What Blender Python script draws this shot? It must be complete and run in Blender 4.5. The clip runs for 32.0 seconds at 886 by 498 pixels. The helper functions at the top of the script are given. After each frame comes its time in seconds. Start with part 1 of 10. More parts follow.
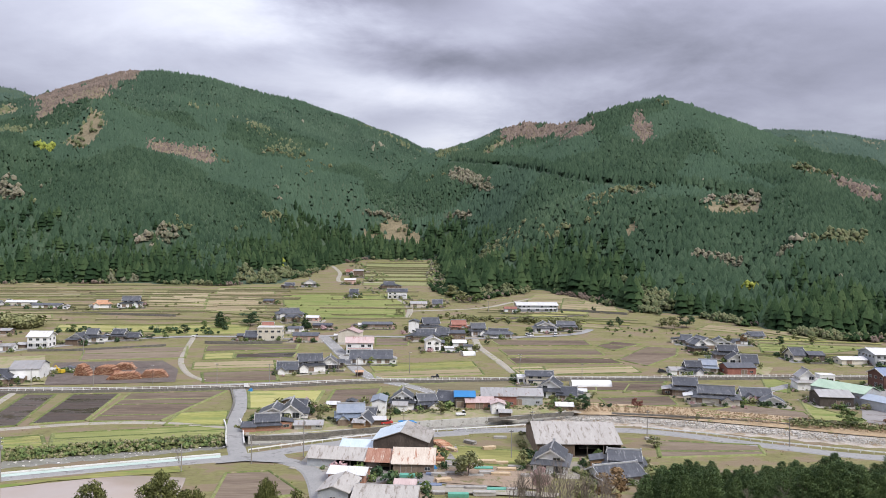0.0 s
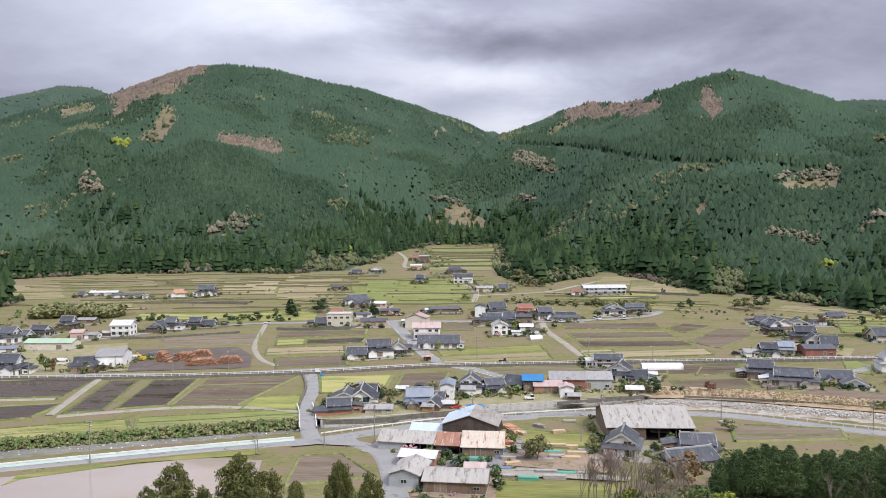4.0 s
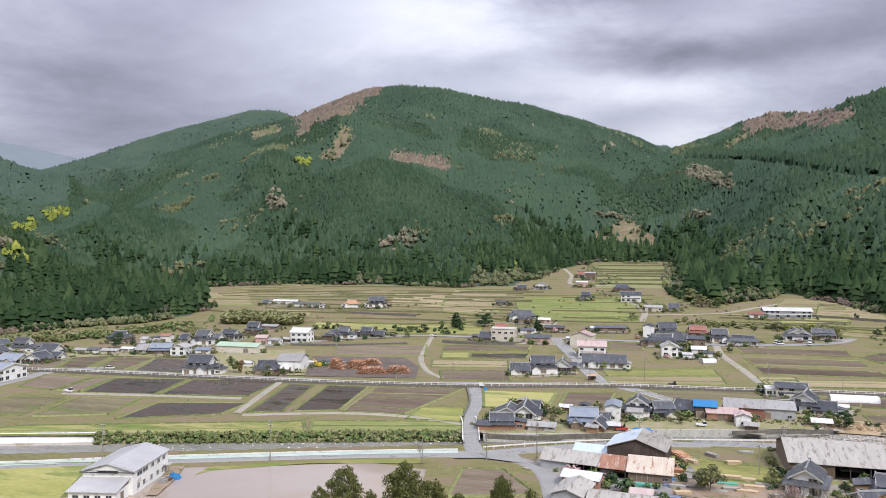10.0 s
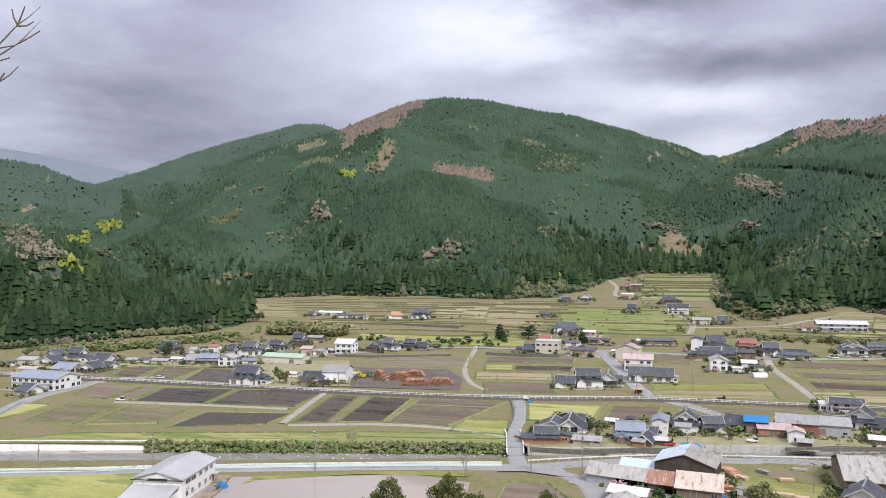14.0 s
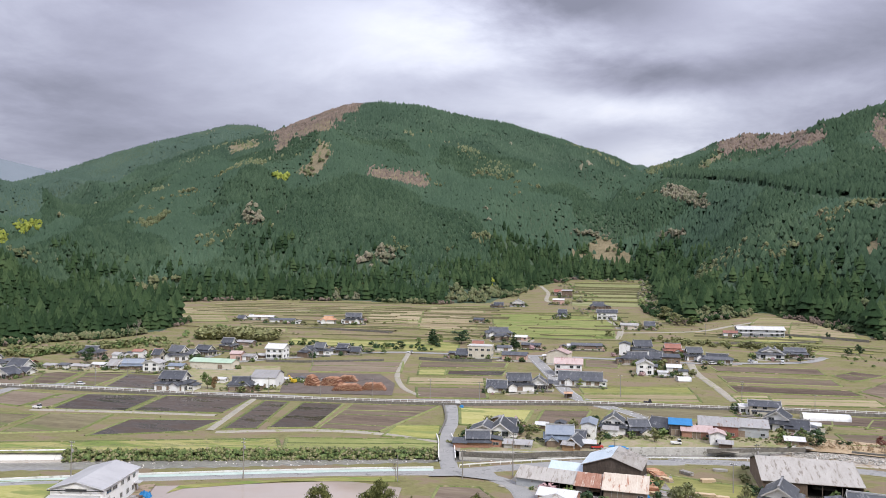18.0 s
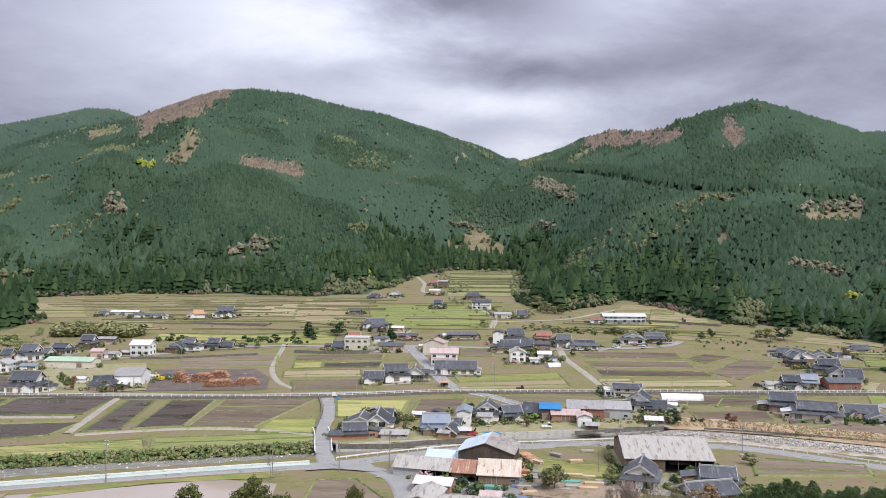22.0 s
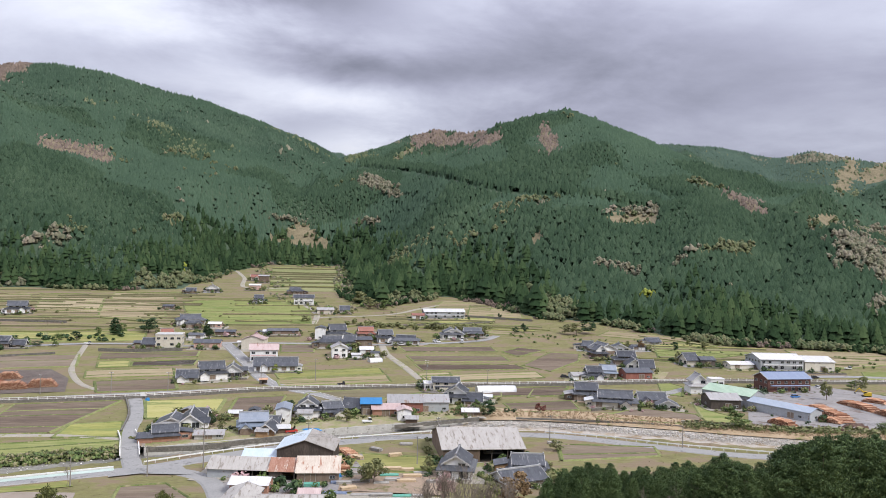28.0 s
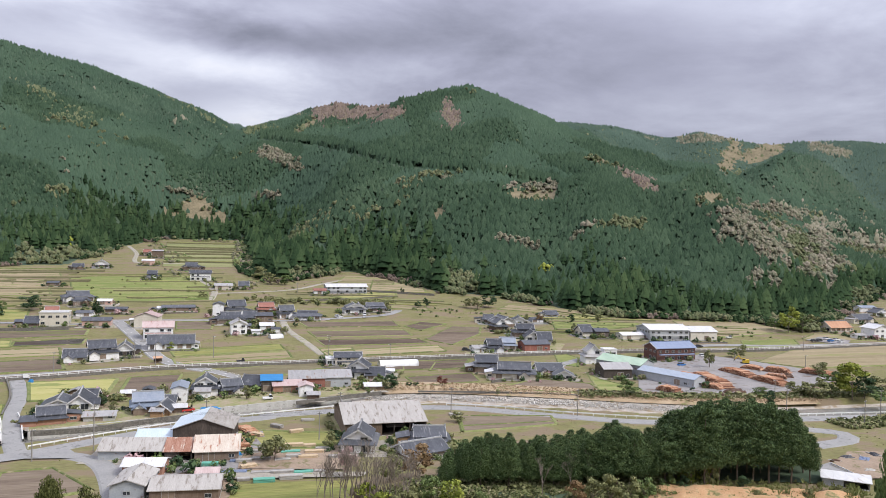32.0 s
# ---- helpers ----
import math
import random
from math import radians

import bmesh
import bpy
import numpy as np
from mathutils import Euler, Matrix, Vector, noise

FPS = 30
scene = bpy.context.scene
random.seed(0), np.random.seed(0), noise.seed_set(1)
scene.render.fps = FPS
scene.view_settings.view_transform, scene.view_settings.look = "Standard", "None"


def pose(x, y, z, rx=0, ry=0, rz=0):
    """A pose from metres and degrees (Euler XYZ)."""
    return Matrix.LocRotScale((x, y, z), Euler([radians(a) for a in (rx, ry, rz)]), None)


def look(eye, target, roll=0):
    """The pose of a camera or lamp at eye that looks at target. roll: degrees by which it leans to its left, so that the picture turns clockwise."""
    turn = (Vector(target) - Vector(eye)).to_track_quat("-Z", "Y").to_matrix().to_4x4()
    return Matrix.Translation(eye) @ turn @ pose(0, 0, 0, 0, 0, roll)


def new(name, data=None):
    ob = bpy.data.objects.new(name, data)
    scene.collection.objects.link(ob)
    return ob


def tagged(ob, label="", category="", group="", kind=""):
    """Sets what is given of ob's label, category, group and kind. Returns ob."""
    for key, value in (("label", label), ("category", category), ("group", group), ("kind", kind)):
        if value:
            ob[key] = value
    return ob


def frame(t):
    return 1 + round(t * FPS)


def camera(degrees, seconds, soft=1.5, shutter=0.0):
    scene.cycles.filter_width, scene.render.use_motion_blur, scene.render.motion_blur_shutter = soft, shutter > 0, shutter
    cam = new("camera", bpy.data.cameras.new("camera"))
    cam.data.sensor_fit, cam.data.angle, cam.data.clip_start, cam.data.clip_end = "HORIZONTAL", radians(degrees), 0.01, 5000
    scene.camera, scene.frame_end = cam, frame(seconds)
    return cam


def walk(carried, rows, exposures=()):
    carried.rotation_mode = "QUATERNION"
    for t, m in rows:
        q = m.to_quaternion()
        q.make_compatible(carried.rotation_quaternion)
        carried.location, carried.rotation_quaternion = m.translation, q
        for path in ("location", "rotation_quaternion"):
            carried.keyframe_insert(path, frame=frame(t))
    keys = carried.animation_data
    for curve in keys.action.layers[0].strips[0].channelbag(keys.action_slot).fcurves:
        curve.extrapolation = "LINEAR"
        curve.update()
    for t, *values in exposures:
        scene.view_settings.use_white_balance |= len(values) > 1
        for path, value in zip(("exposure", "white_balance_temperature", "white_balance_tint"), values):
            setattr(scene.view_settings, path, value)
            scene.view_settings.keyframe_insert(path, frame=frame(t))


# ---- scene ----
# camera: turned by hand on one spot of a hillside look-out
cam = camera(60.52, 32.0, soft=0.75)
# seconds, then the turn about x, y and z in degrees; the phone swings on a 0.3 m arm about a pivot at 58 m
PATH = [
    (0, 90.01, -0.70, -0.00), (0.5, 89.85, -0.13, 0.37), (1, 89.37, 0.25, 0.80), (1.5, 88.90, 0.48, 1.46), (2, 88.76, 0.63, 2.39),
    (2.5, 88.64, 0.66, 3.21), (4.5, 89.05, 0.58, 5.83), (5, 89.35, 0.65, 7.15), (5.5, 89.61, 0.56, 8.43), (6, 89.72, 0.44, 9.77),
    (6.5, 89.71, 0.36, 10.87), (7, 89.83, 0.21, 11.87), (7.5, 90.04, 0.16, 12.92), (8, 90.15, 0.15, 13.97), (8.5, 90.02, 0.03, 14.82),
    (9, 89.90, -0.04, 15.67), (9.5, 89.94, -0.07, 16.43), (10, 90.06, -0.20, 17.30), (10.5, 90.33, -0.35, 18.26), (11, 90.92, -0.30, 18.54),
    (11.5, 91.14, -0.41, 18.31), (12, 91.05, -0.52, 18.21), (12.5, 91.03, -0.53, 18.57), (13, 91.00, -0.50, 19.43), (13.5, 90.89, -0.34, 20.38),
    (15.5, 91.00, 0.04, 20.68), (16, 90.92, -0.08, 19.98), (16.5, 90.84, -0.25, 18.89), (17, 90.85, -0.39, 17.73), (17.5, 91.00, -0.48, 16.68),
    (18, 91.33, -0.68, 15.60), (18.5, 91.60, -0.80, 14.44), (19, 91.57, -0.86, 13.25), (19.5, 91.41, -0.78, 11.98), (20, 91.36, -0.94, 10.86),
    (20.5, 91.28, -0.92, 9.85), (21, 91.06, -0.72, 8.73), (21.5, 90.88, -0.38, 7.58), (22, 90.75, -0.39, 6.32), (22.5, 90.64, -0.52, 5.01),
    (23, 90.54, -0.65, 3.60), (23.5, 90.50, -0.86, 2.42), (24, 90.47, -0.88, 1.52), (24.5, 90.49, -0.89, 0.62), (25, 90.46, -1.06, -0.61),
    (25.5, 90.30, -1.24, -1.50), (27.5, 90.42, -1.45, -5.79), (28, 90.62, -1.36, -6.90), (28.5, 90.75, -1.24, -7.91), (29, 90.69, -1.25, -8.86),
    (29.5, 90.47, -1.19, -9.78), (30, 90.19, -1.24, -10.63), (30.5, 89.88, -1.35, -11.56), (31, 89.58, -1.45, -12.55), (31.5, 89.29, -1.45, -13.47),
    (32, 88.90, -1.50, -14.23),
]
walk(cam, [(t, pose(-0.3 * math.sin(radians(c)), 0.3 * math.cos(radians(c)), 58.0, a, b, c)) for t, a, b, c in PATH],
     [(0.0, 0.0), (32.0, 0.0)])

# ---- sky and light ----
SUN_AZ, SUN_EL = 132.0, 46.0
world = bpy.data.worlds.new("overcast_sky")
scene.world = world
world.use_nodes = True
WT = world.node_tree
WT.nodes.clear()


def wnode(kind, **sets):
    n = WT.nodes.new(kind)
    for k, v in sets.items():
        n.inputs[k].default_value = v
    return n


def wm(op, a, b=0.0, c=0.0, clamp=False):
    n = WT.nodes.new("ShaderNodeMath")
    n.operation, n.use_clamp = op, clamp
    for i, v in enumerate((a, b, c)):
        if isinstance(v, (int, float)):
            n.inputs[i].default_value = v
        else:
            WT.links.new(v, n.inputs[i])
    return n.outputs[0]


def build_sky():
    L = WT.links.new
    tc = wnode("ShaderNodeTexCoord")
    sep = wnode("ShaderNodeSeparateXYZ")
    L(tc.outputs["Generated"], sep.inputs[0])
    x, y, z = sep.outputs
    # cloud deck seen in perspective: the direction is laid out on a flat layer overhead
    lift = wm("ADD", wm("MAXIMUM", z, 0.0), 0.16)
    flat = wnode("ShaderNodeCombineXYZ")
    L(wm("DIVIDE", x, lift), flat.inputs[0])
    L(wm("DIVIDE", y, lift), flat.inputs[1])
    big = wnode("ShaderNodeTexNoise", Scale=0.55, Detail=7.0, Roughness=0.57, Distortion=0.4)
    fine = wnode("ShaderNodeTexNoise", Scale=1.7, Detail=8.0, Roughness=0.60, Distortion=0.25)
    L(flat.outputs[0], big.inputs["Vector"])
    L(flat.outputs[0], fine.inputs["Vector"])
    n1, n2 = wm("SUBTRACT", big.outputs["Fac"], 0.5), wm("SUBTRACT", fine.outputs["Fac"], 0.5)
    az = wm("MULTIPLY", wm("ARCTAN2", wm("MULTIPLY", x, -1.0), y), 57.2958)
    el = wm("MULTIPLY", wm("ARCSINE", z), 57.2958)
    az = wm("ADD", az, wm("MULTIPLY", n2, 14.0))
    el = wm("ADD", el, wm("MULTIPLY", n1, 7.0))
    total = wm("ADD", wm("MULTIPLY", n1, 0.85), wm("MULTIPLY", n2, 0.75))
    # the larger cloud masses: bearing, elevation, half widths, light (+) or dark (-)
    for a, e, wa, we, k in CLOUDS:
        u = wm("POWER", wm("ABSOLUTE", wm("DIVIDE", wm("SUBTRACT", az, a), wa)), 2.0)
        v = wm("POWER", wm("ABSOLUTE", wm("DIVIDE", wm("SUBTRACT", el, e), we)), 2.0)
        g = wm("EXPONENT", wm("MULTIPLY", wm("ADD", u, v), -1.0))
        total = wm("ADD", total, wm("MULTIPLY", g, k))
    ramp = wnode("ShaderNodeValToRGB")
    els = ramp.color_ramp.elements
    els[0].position, els[0].color = 0.0, (0.20, 0.208, 0.272, 1)
    els[1].position, els[1].color = 1.0, (0.86, 0.87, 0.93, 1)
    for p, col in ((0.3, (0.355, 0.365, 0.47, 1)), (0.55, (0.51, 0.53, 0.65, 1)), (0.78, (0.69, 0.715, 0.83, 1))):
        els.new(p).color = col
    L(wm("ADD", total, 0.5, clamp=True), ramp.inputs[0])
    sky = wnode("ShaderNodeTexSky")
    sky.sky_type, sky.sun_disc = "NISHITA", False
    sky.sun_elevation, sky.sun_rotation = radians(SUN_EL), radians(SUN_AZ)
    mix = wnode("ShaderNodeMix")
    mix.data_type = "RGBA"
    mix.inputs["Factor"].default_value = 0.96
    dim = wnode("ShaderNodeMix")
    dim.data_type, dim.blend_type = "RGBA", "MULTIPLY"
    dim.inputs["Factor"].default_value = 1.0
    L(sky.outputs[0], dim.inputs["A"])
    dim.inputs["B"].default_value = (0.06, 0.06, 0.06, 1)
    L(dim.outputs["Result"], mix.inputs["A"])
    L(ramp.outputs[0], mix.inputs["B"])
    # an overcast sky is brighter overhead than near the horizon
    bg = wnode("ShaderNodeBackground")
    L(mix.outputs["Result"], bg.inputs[0])
    L(wm("MULTIPLY", wm("ADD", wm("MULTIPLY", wm("MAXIMUM", z, 0.0), 1.5), 0.62), SKY_STRENGTH), bg.inputs["Strength"])
    out = wnode("ShaderNodeOutputWorld")
    L(bg.outputs[0], out.inputs[0])


CLOUDS = [
    (3.1, 19.1, 8.0, 2.4, -0.40), (-13.0, 18.1, 10.0, 2.2, -0.22),
    (-1.0, 14.3, 12, 1.5, -0.42), (4.5, 12.2, 9, 1.4, 0.30), (-1.5, 7.8, 4.5, 1.8, 0.45), (-22.0, 13.5, 13, 5.0, -0.30),
    (19.0, 17.0, 8, 3.2, 0.30), (22.0, 21.0, 7, 1.5, -0.40), (42.0, 12.0, 10, 6.0, -0.24), (35.0, 18.5, 5, 2.0, -0.16),
    (8.0, 20.0, 6, 1.6, -0.22), (-38.0, 15.0, 7, 2.5, 0.14), (-10.0, 19.0, 7, 1.6, 0.22), (11.0, 16.0, 5, 1.5, 0.15), (-35.0, 9.0, 10, 2.0, 0.08),
]
SKY_STRENGTH = 1.3
build_sky()

sun_data = bpy.data.lights.new("sun", "SUN")
sun_data.energy, sun_data.angle, sun_data.color = 2.9, radians(14), (1.0, 0.96, 0.9)
sun = new("sun", sun_data)
SUN_WAY = Vector((math.sin(radians(SUN_AZ)) * math.cos(radians(SUN_EL)), math.cos(radians(SUN_AZ)) * math.cos(radians(SUN_EL)), math.sin(radians(SUN_EL))))
sun.matrix_world = look(SUN_WAY * 800, (0, 0, 0))


# ---- materials ----
def surface(name, colors, size=4.0, fine=0.4, rough=0.85, bump=0.3, mix_fine=0.45, island=0.0, each=0.0, metal=0.0, stretch=(1, 1, 1), spec=0.3, stain=None, dry=None):
    """A surface of two to four base colours in patches of about `size` metres with grain of `fine` metres.
    island / each: how far the joined pieces / the single objects differ in lightness. stain: (colour, patch size, share). dry: roughness of the patches that stand out of the water."""
    m = bpy.data.materials.new(name)
    m.use_nodes = True
    nt = m.node_tree
    L, N = nt.links.new, nt.nodes.new
    bsdf = nt.nodes["Principled BSDF"]
    geo = N("ShaderNodeNewGeometry")
    mp = N("ShaderNodeMapping")
    mp.inputs["Scale"].default_value = stretch
    L(geo.outputs["Position"], mp.inputs["Vector"])
    n1, n2 = N("ShaderNodeTexNoise"), N("ShaderNodeTexNoise")
    for n, s, d in ((n1, size, 4.0), (n2, fine, 5.0)):
        n.inputs["Scale"].default_value, n.inputs["Detail"].default_value = 1.0 / s, d
        n.inputs["Roughness"].default_value = 0.6
        L(mp.outputs[0], n.inputs["Vector"])
    blend = N("ShaderNodeMix")
    blend.inputs["Factor"].default_value = mix_fine
    L(n1.outputs["Fac"], blend.inputs["A"])
    L(n2.outputs["Fac"], blend.inputs["B"])
    val = blend.outputs["Result"]

    def math2(op, a, b):
        q = N("ShaderNodeMath")
        q.operation = op
        for i, v in enumerate((a, b)):
            if isinstance(v, (int, float)):
                q.inputs[i].default_value = v
            else:
                L(v, q.inputs[i])
        return q.outputs[0]

    if island:
        val = math2("ADD", val, math2("MULTIPLY", math2("SUBTRACT", geo.outputs["Random Per Island"], 0.5), island))
    if each:
        info = N("ShaderNodeObjectInfo")
        val = math2("ADD", val, math2("MULTIPLY", math2("SUBTRACT", info.outputs["Random"], 0.5), each))
    ramp = N("ShaderNodeValToRGB")
    els = ramp.color_ramp.elements
    k = len(colors)
    els[0].position, els[0].color = 0.3, (*colors[0], 1)
    els[1].position, els[1].color = 0.7, (*colors[-1], 1)
    for i in range(1, k - 1):
        els.new(0.3 + 0.4 * i / (k - 1)).color = (*colors[i], 1)
    L(val, ramp.inputs[0])
    col = ramp.outputs[0]
    if stain:
        n3 = N("ShaderNodeTexNoise")
        n3.inputs["Scale"].default_value, n3.inputs["Detail"].default_value, n3.inputs["Roughness"].default_value = 1.0 / stain[1], 6.0, 0.65
        L(mp.outputs[0], n3.inputs["Vector"])
        sr = N("ShaderNodeMapRange")
        sr.inputs["From Min"].default_value, sr.inputs["From Max"].default_value = 0.62 - stain[2] * 0.3, 0.70 - stain[2] * 0.3
        L(n3.outputs["Fac"], sr.inputs["Value"])
        mx = N("ShaderNodeMix")
        mx.data_type = "RGBA"
        L(sr.outputs[0], mx.inputs["Factor"])
        L(col, mx.inputs["A"])
        mx.inputs["B"].default_value = (*stain[0], 1)
        col = mx.outputs["Result"]
    L(col, bsdf.inputs["Base Color"])
    bsdf.inputs["Roughness"].default_value = rough
    if dry:
        wet = N("ShaderNodeMapRange")
        wet.inputs["From Min"].default_value, wet.inputs["From Max"].default_value = 0.36, 0.72
        wet.inputs["To Min"].default_value, wet.inputs["To Max"].default_value = rough, dry
        L(n1.outputs["Fac"], wet.inputs["Value"])
        L(wet.outputs[0], bsdf.inputs["Roughness"])
    bsdf.inputs["Metallic"].default_value = metal
    bsdf.inputs["Specular IOR Level"].default_value = spec
    if bump:
        bp = N("ShaderNodeBump")
        bp.inputs["Strength"].default_value, bp.inputs["Distance"].default_value = bump, fine * 0.4
        L(n2.outputs["Fac"], bp.inputs["Height"])
        L(bp.outputs[0], bsdf.inputs["Normal"])
    return m


M = {}
M["valley"] = surface("valley_grass", [(0.105, 0.085, 0.046), (0.172, 0.158, 0.066), (0.215, 0.205, 0.082), (0.32, 0.268, 0.16)], 9, 1.1, 0.95, 0.8, 0.5, stretch=(0.5, 1, 1), stain=((0.215, 0.165, 0.105), 9, 0.45))
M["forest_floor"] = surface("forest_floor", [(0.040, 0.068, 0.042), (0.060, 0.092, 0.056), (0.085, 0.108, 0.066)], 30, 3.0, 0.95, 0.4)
# far conifers are lightened and cooled: distance haze put into their colour
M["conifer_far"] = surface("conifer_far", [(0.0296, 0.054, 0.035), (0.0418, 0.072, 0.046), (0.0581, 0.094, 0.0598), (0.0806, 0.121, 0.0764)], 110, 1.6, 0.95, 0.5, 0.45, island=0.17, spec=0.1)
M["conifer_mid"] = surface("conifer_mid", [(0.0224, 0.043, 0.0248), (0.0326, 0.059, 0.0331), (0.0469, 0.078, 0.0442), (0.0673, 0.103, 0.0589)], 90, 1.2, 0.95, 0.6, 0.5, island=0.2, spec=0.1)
# young stands, their colour also lifted to carry painted haze
M["conifer_young_hazed"] = surface("conifer_young_hazed", [(0.0408, 0.072, 0.046), (0.0541, 0.091, 0.057), (0.0734, 0.116, 0.0718)], 90, 1.8, 0.95, 0.5, 0.45, island=0.14, spec=0.1)
# palest grey green, the haze of the back slopes painted into the trees
M["conifer_hazed"] = surface("conifer_hazed", [(0.052, 0.086, 0.0646), (0.067, 0.104, 0.0789), (0.087, 0.129, 0.0969)], 90, 2.2, 0.95, 0.4, 0.4, island=0.12, spec=0.1)
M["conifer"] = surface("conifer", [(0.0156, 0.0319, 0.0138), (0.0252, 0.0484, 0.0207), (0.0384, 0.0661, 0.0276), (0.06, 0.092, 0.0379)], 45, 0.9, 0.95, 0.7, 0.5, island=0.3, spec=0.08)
M["pale_bud"] = surface("pale_budding_twigs", [(0.095, 0.105, 0.062), (0.15, 0.15, 0.095), (0.22, 0.20, 0.14), (0.28, 0.235, 0.18)], 35, 1.5, 0.9, 0.3, 0.5, island=0.22)
M["broadleaf"] = surface("broadleaf", [(0.060, 0.080, 0.036), (0.095, 0.115, 0.052), (0.14, 0.15, 0.072), (0.19, 0.175, 0.10)], 60, 2.0, 0.9, 0.3, 0.5, island=0.22)
M["bare_wood"] = surface("bare_twigs", [(0.11, 0.085, 0.068), (0.165, 0.125, 0.10), (0.23, 0.175, 0.14)], 30, 1.5, 0.9, 0.3, 0.5, island=0.25)
M["fresh_leaf"] = surface("fresh_leaf", [(0.13, 0.17, 0.03), (0.21, 0.25, 0.04), (0.30, 0.31, 0.06)], 10, 1.0, 0.85, 0.4, 0.5, island=0.25)
M["cut_slope"] = surface("cut_slope", [(0.09, 0.085, 0.05), (0.165, 0.14, 0.085), (0.235, 0.195, 0.12), (0.28, 0.22, 0.15)], 18, 2.5, 0.95, 0.6, 0.55)
ROWS_X = (0.12, 1.0, 1.0)
M["soil"] = surface("ploughed_soil", [(0.067, 0.045, 0.033), (0.149, 0.111, 0.081), (0.239, 0.19, 0.138)], 7, 0.7, 0.95, 0.7, 0.5, each=0.25, stretch=ROWS_X, stain=((0.14, 0.15, 0.05), 9, 0.12))
M["stubble"] = surface("stubble", [(0.086, 0.064, 0.043), (0.168, 0.144, 0.081), (0.266, 0.234, 0.136)], 7, 0.7, 0.95, 0.6, 0.55, each=0.2, stretch=ROWS_X, stain=((0.13, 0.155, 0.05), 8, 0.25))
M["straw"] = surface("dry_straw_field", [(0.19, 0.152, 0.085), (0.29, 0.235, 0.14), (0.39, 0.32, 0.205)], 8, 0.8, 0.95, 0.5, 0.45, each=0.2, stretch=ROWS_X, stain=((0.22, 0.23, 0.08), 12, 0.2))
M["yellow_crop"] = surface("yellow_green_crop", [(0.198, 0.212, 0.051), (0.333, 0.325, 0.103), (0.438, 0.392, 0.171)], 8, 0.6, 0.9, 0.5, 0.45, each=0.2, stretch=(0.3, 1, 1), stain=((0.20, 0.23, 0.07), 6, 0.3))
M["olive_grass"] = surface("olive_grass", [(0.14, 0.147, 0.044), (0.26, 0.252, 0.082), (0.38, 0.342, 0.149)], 8, 0.7, 0.95, 0.6, 0.5, each=0.2, stretch=ROWS_X, stain=((0.16, 0.21, 0.05), 6, 0.3))
M["bright_grass"] = surface("bright_grass", [(0.145, 0.165, 0.05), (0.225, 0.24, 0.08), (0.32, 0.31, 0.135)], 8, 0.7, 0.95, 0.6, 0.5, each=0.2, stretch=ROWS_X, stain=((0.14, 0.19, 0.045), 5, 0.3))
M["terrace"] = surface("terrace_grass", [(0.099, 0.118, 0.047), (0.182, 0.201, 0.077), (0.294, 0.276, 0.137)], 9, 0.8, 0.95, 0.6, 0.5, each=0.2, stretch=ROWS_X)
# dark bank colour, shade painted on the faces of steps and banks
M["terrace_bank"] = surface("painted_shade_bank", [(0.075, 0.075, 0.035), (0.115, 0.11, 0.055), (0.17, 0.15, 0.085)], 5, 0.6, 0.95, 0.7, 0.5)
M["bund"] = surface("bund_grass", [(0.085, 0.105, 0.035), (0.155, 0.185, 0.058), (0.26, 0.265, 0.115)], 4, 0.5, 0.95, 0.7, 0.55, each=0.25, stain=((0.28, 0.235, 0.14), 3, 0.2))
M["paddy_water"] = surface("flooded_paddy_mud", [(0.034, 0.023, 0.016), (0.058, 0.04, 0.029), (0.095, 0.07, 0.053)], 9, 0.7, 0.10, 0.06, 0.4, each=0.3, spec=0.22, stretch=(0.35, 1, 1), dry=0.85)
M["pond"] = surface("muddy_water", [(0.33, 0.27, 0.225), (0.37, 0.305, 0.255), (0.33, 0.24, 0.165)], 45, 12, 0.05, 0.0, 0.1, spec=0.6)
M["stream"] = surface("stream_water", [(0.17, 0.165, 0.145), (0.26, 0.25, 0.225), (0.36, 0.345, 0.315)], 4, 0.6, 0.12, 0.15, 0.5, spec=0.5, stretch=(0.3, 1, 1))
M["asphalt"] = surface("worn_asphalt", [(0.22, 0.22, 0.215), (0.29, 0.285, 0.275), (0.35, 0.34, 0.325)], 6, 0.4, 0.9, 0.3, 0.5, stain=((0.18, 0.175, 0.17), 3, 0.18))
M["lane"] = surface("gravel_lane", [(0.25, 0.23, 0.19), (0.34, 0.31, 0.26), (0.40, 0.37, 0.31)], 5, 0.4, 0.95, 0.5, 0.5, stain=((0.22, 0.23, 0.09), 2.5, 0.2))
M["concrete"] = surface("weathered_concrete", [(0.34, 0.33, 0.30), (0.46, 0.45, 0.42), (0.55, 0.54, 0.51)], 4, 0.5, 0.9, 0.3, 0.5, stain=((0.20, 0.19, 0.16), 1.6, 0.2))
M["pale_concrete"] = surface("new_concrete", [(0.58, 0.57, 0.54), (0.68, 0.67, 0.64), (0.74, 0.73, 0.70)], 6, 0.7, 0.9, 0.2, 0.4, stain=((0.42, 0.40, 0.36), 2.5, 0.15))
M["stone_wall"] = surface("dark_stone_wall", [(0.075, 0.07, 0.062), (0.15, 0.14, 0.122), (0.26, 0.245, 0.215)], 1.2, 0.35, 0.95, 0.8, 0.6)
M["ballast"] = surface("rail_ballast", [(0.13, 0.11, 0.095), (0.19, 0.165, 0.145), (0.25, 0.225, 0.20)], 3, 0.3, 0.95, 0.6, 0.6)
M["steel"] = surface("rail_steel", [(0.20, 0.15, 0.12), (0.28, 0.22, 0.18)], 2, 0.2, 0.5, 0.1, metal=0.6)
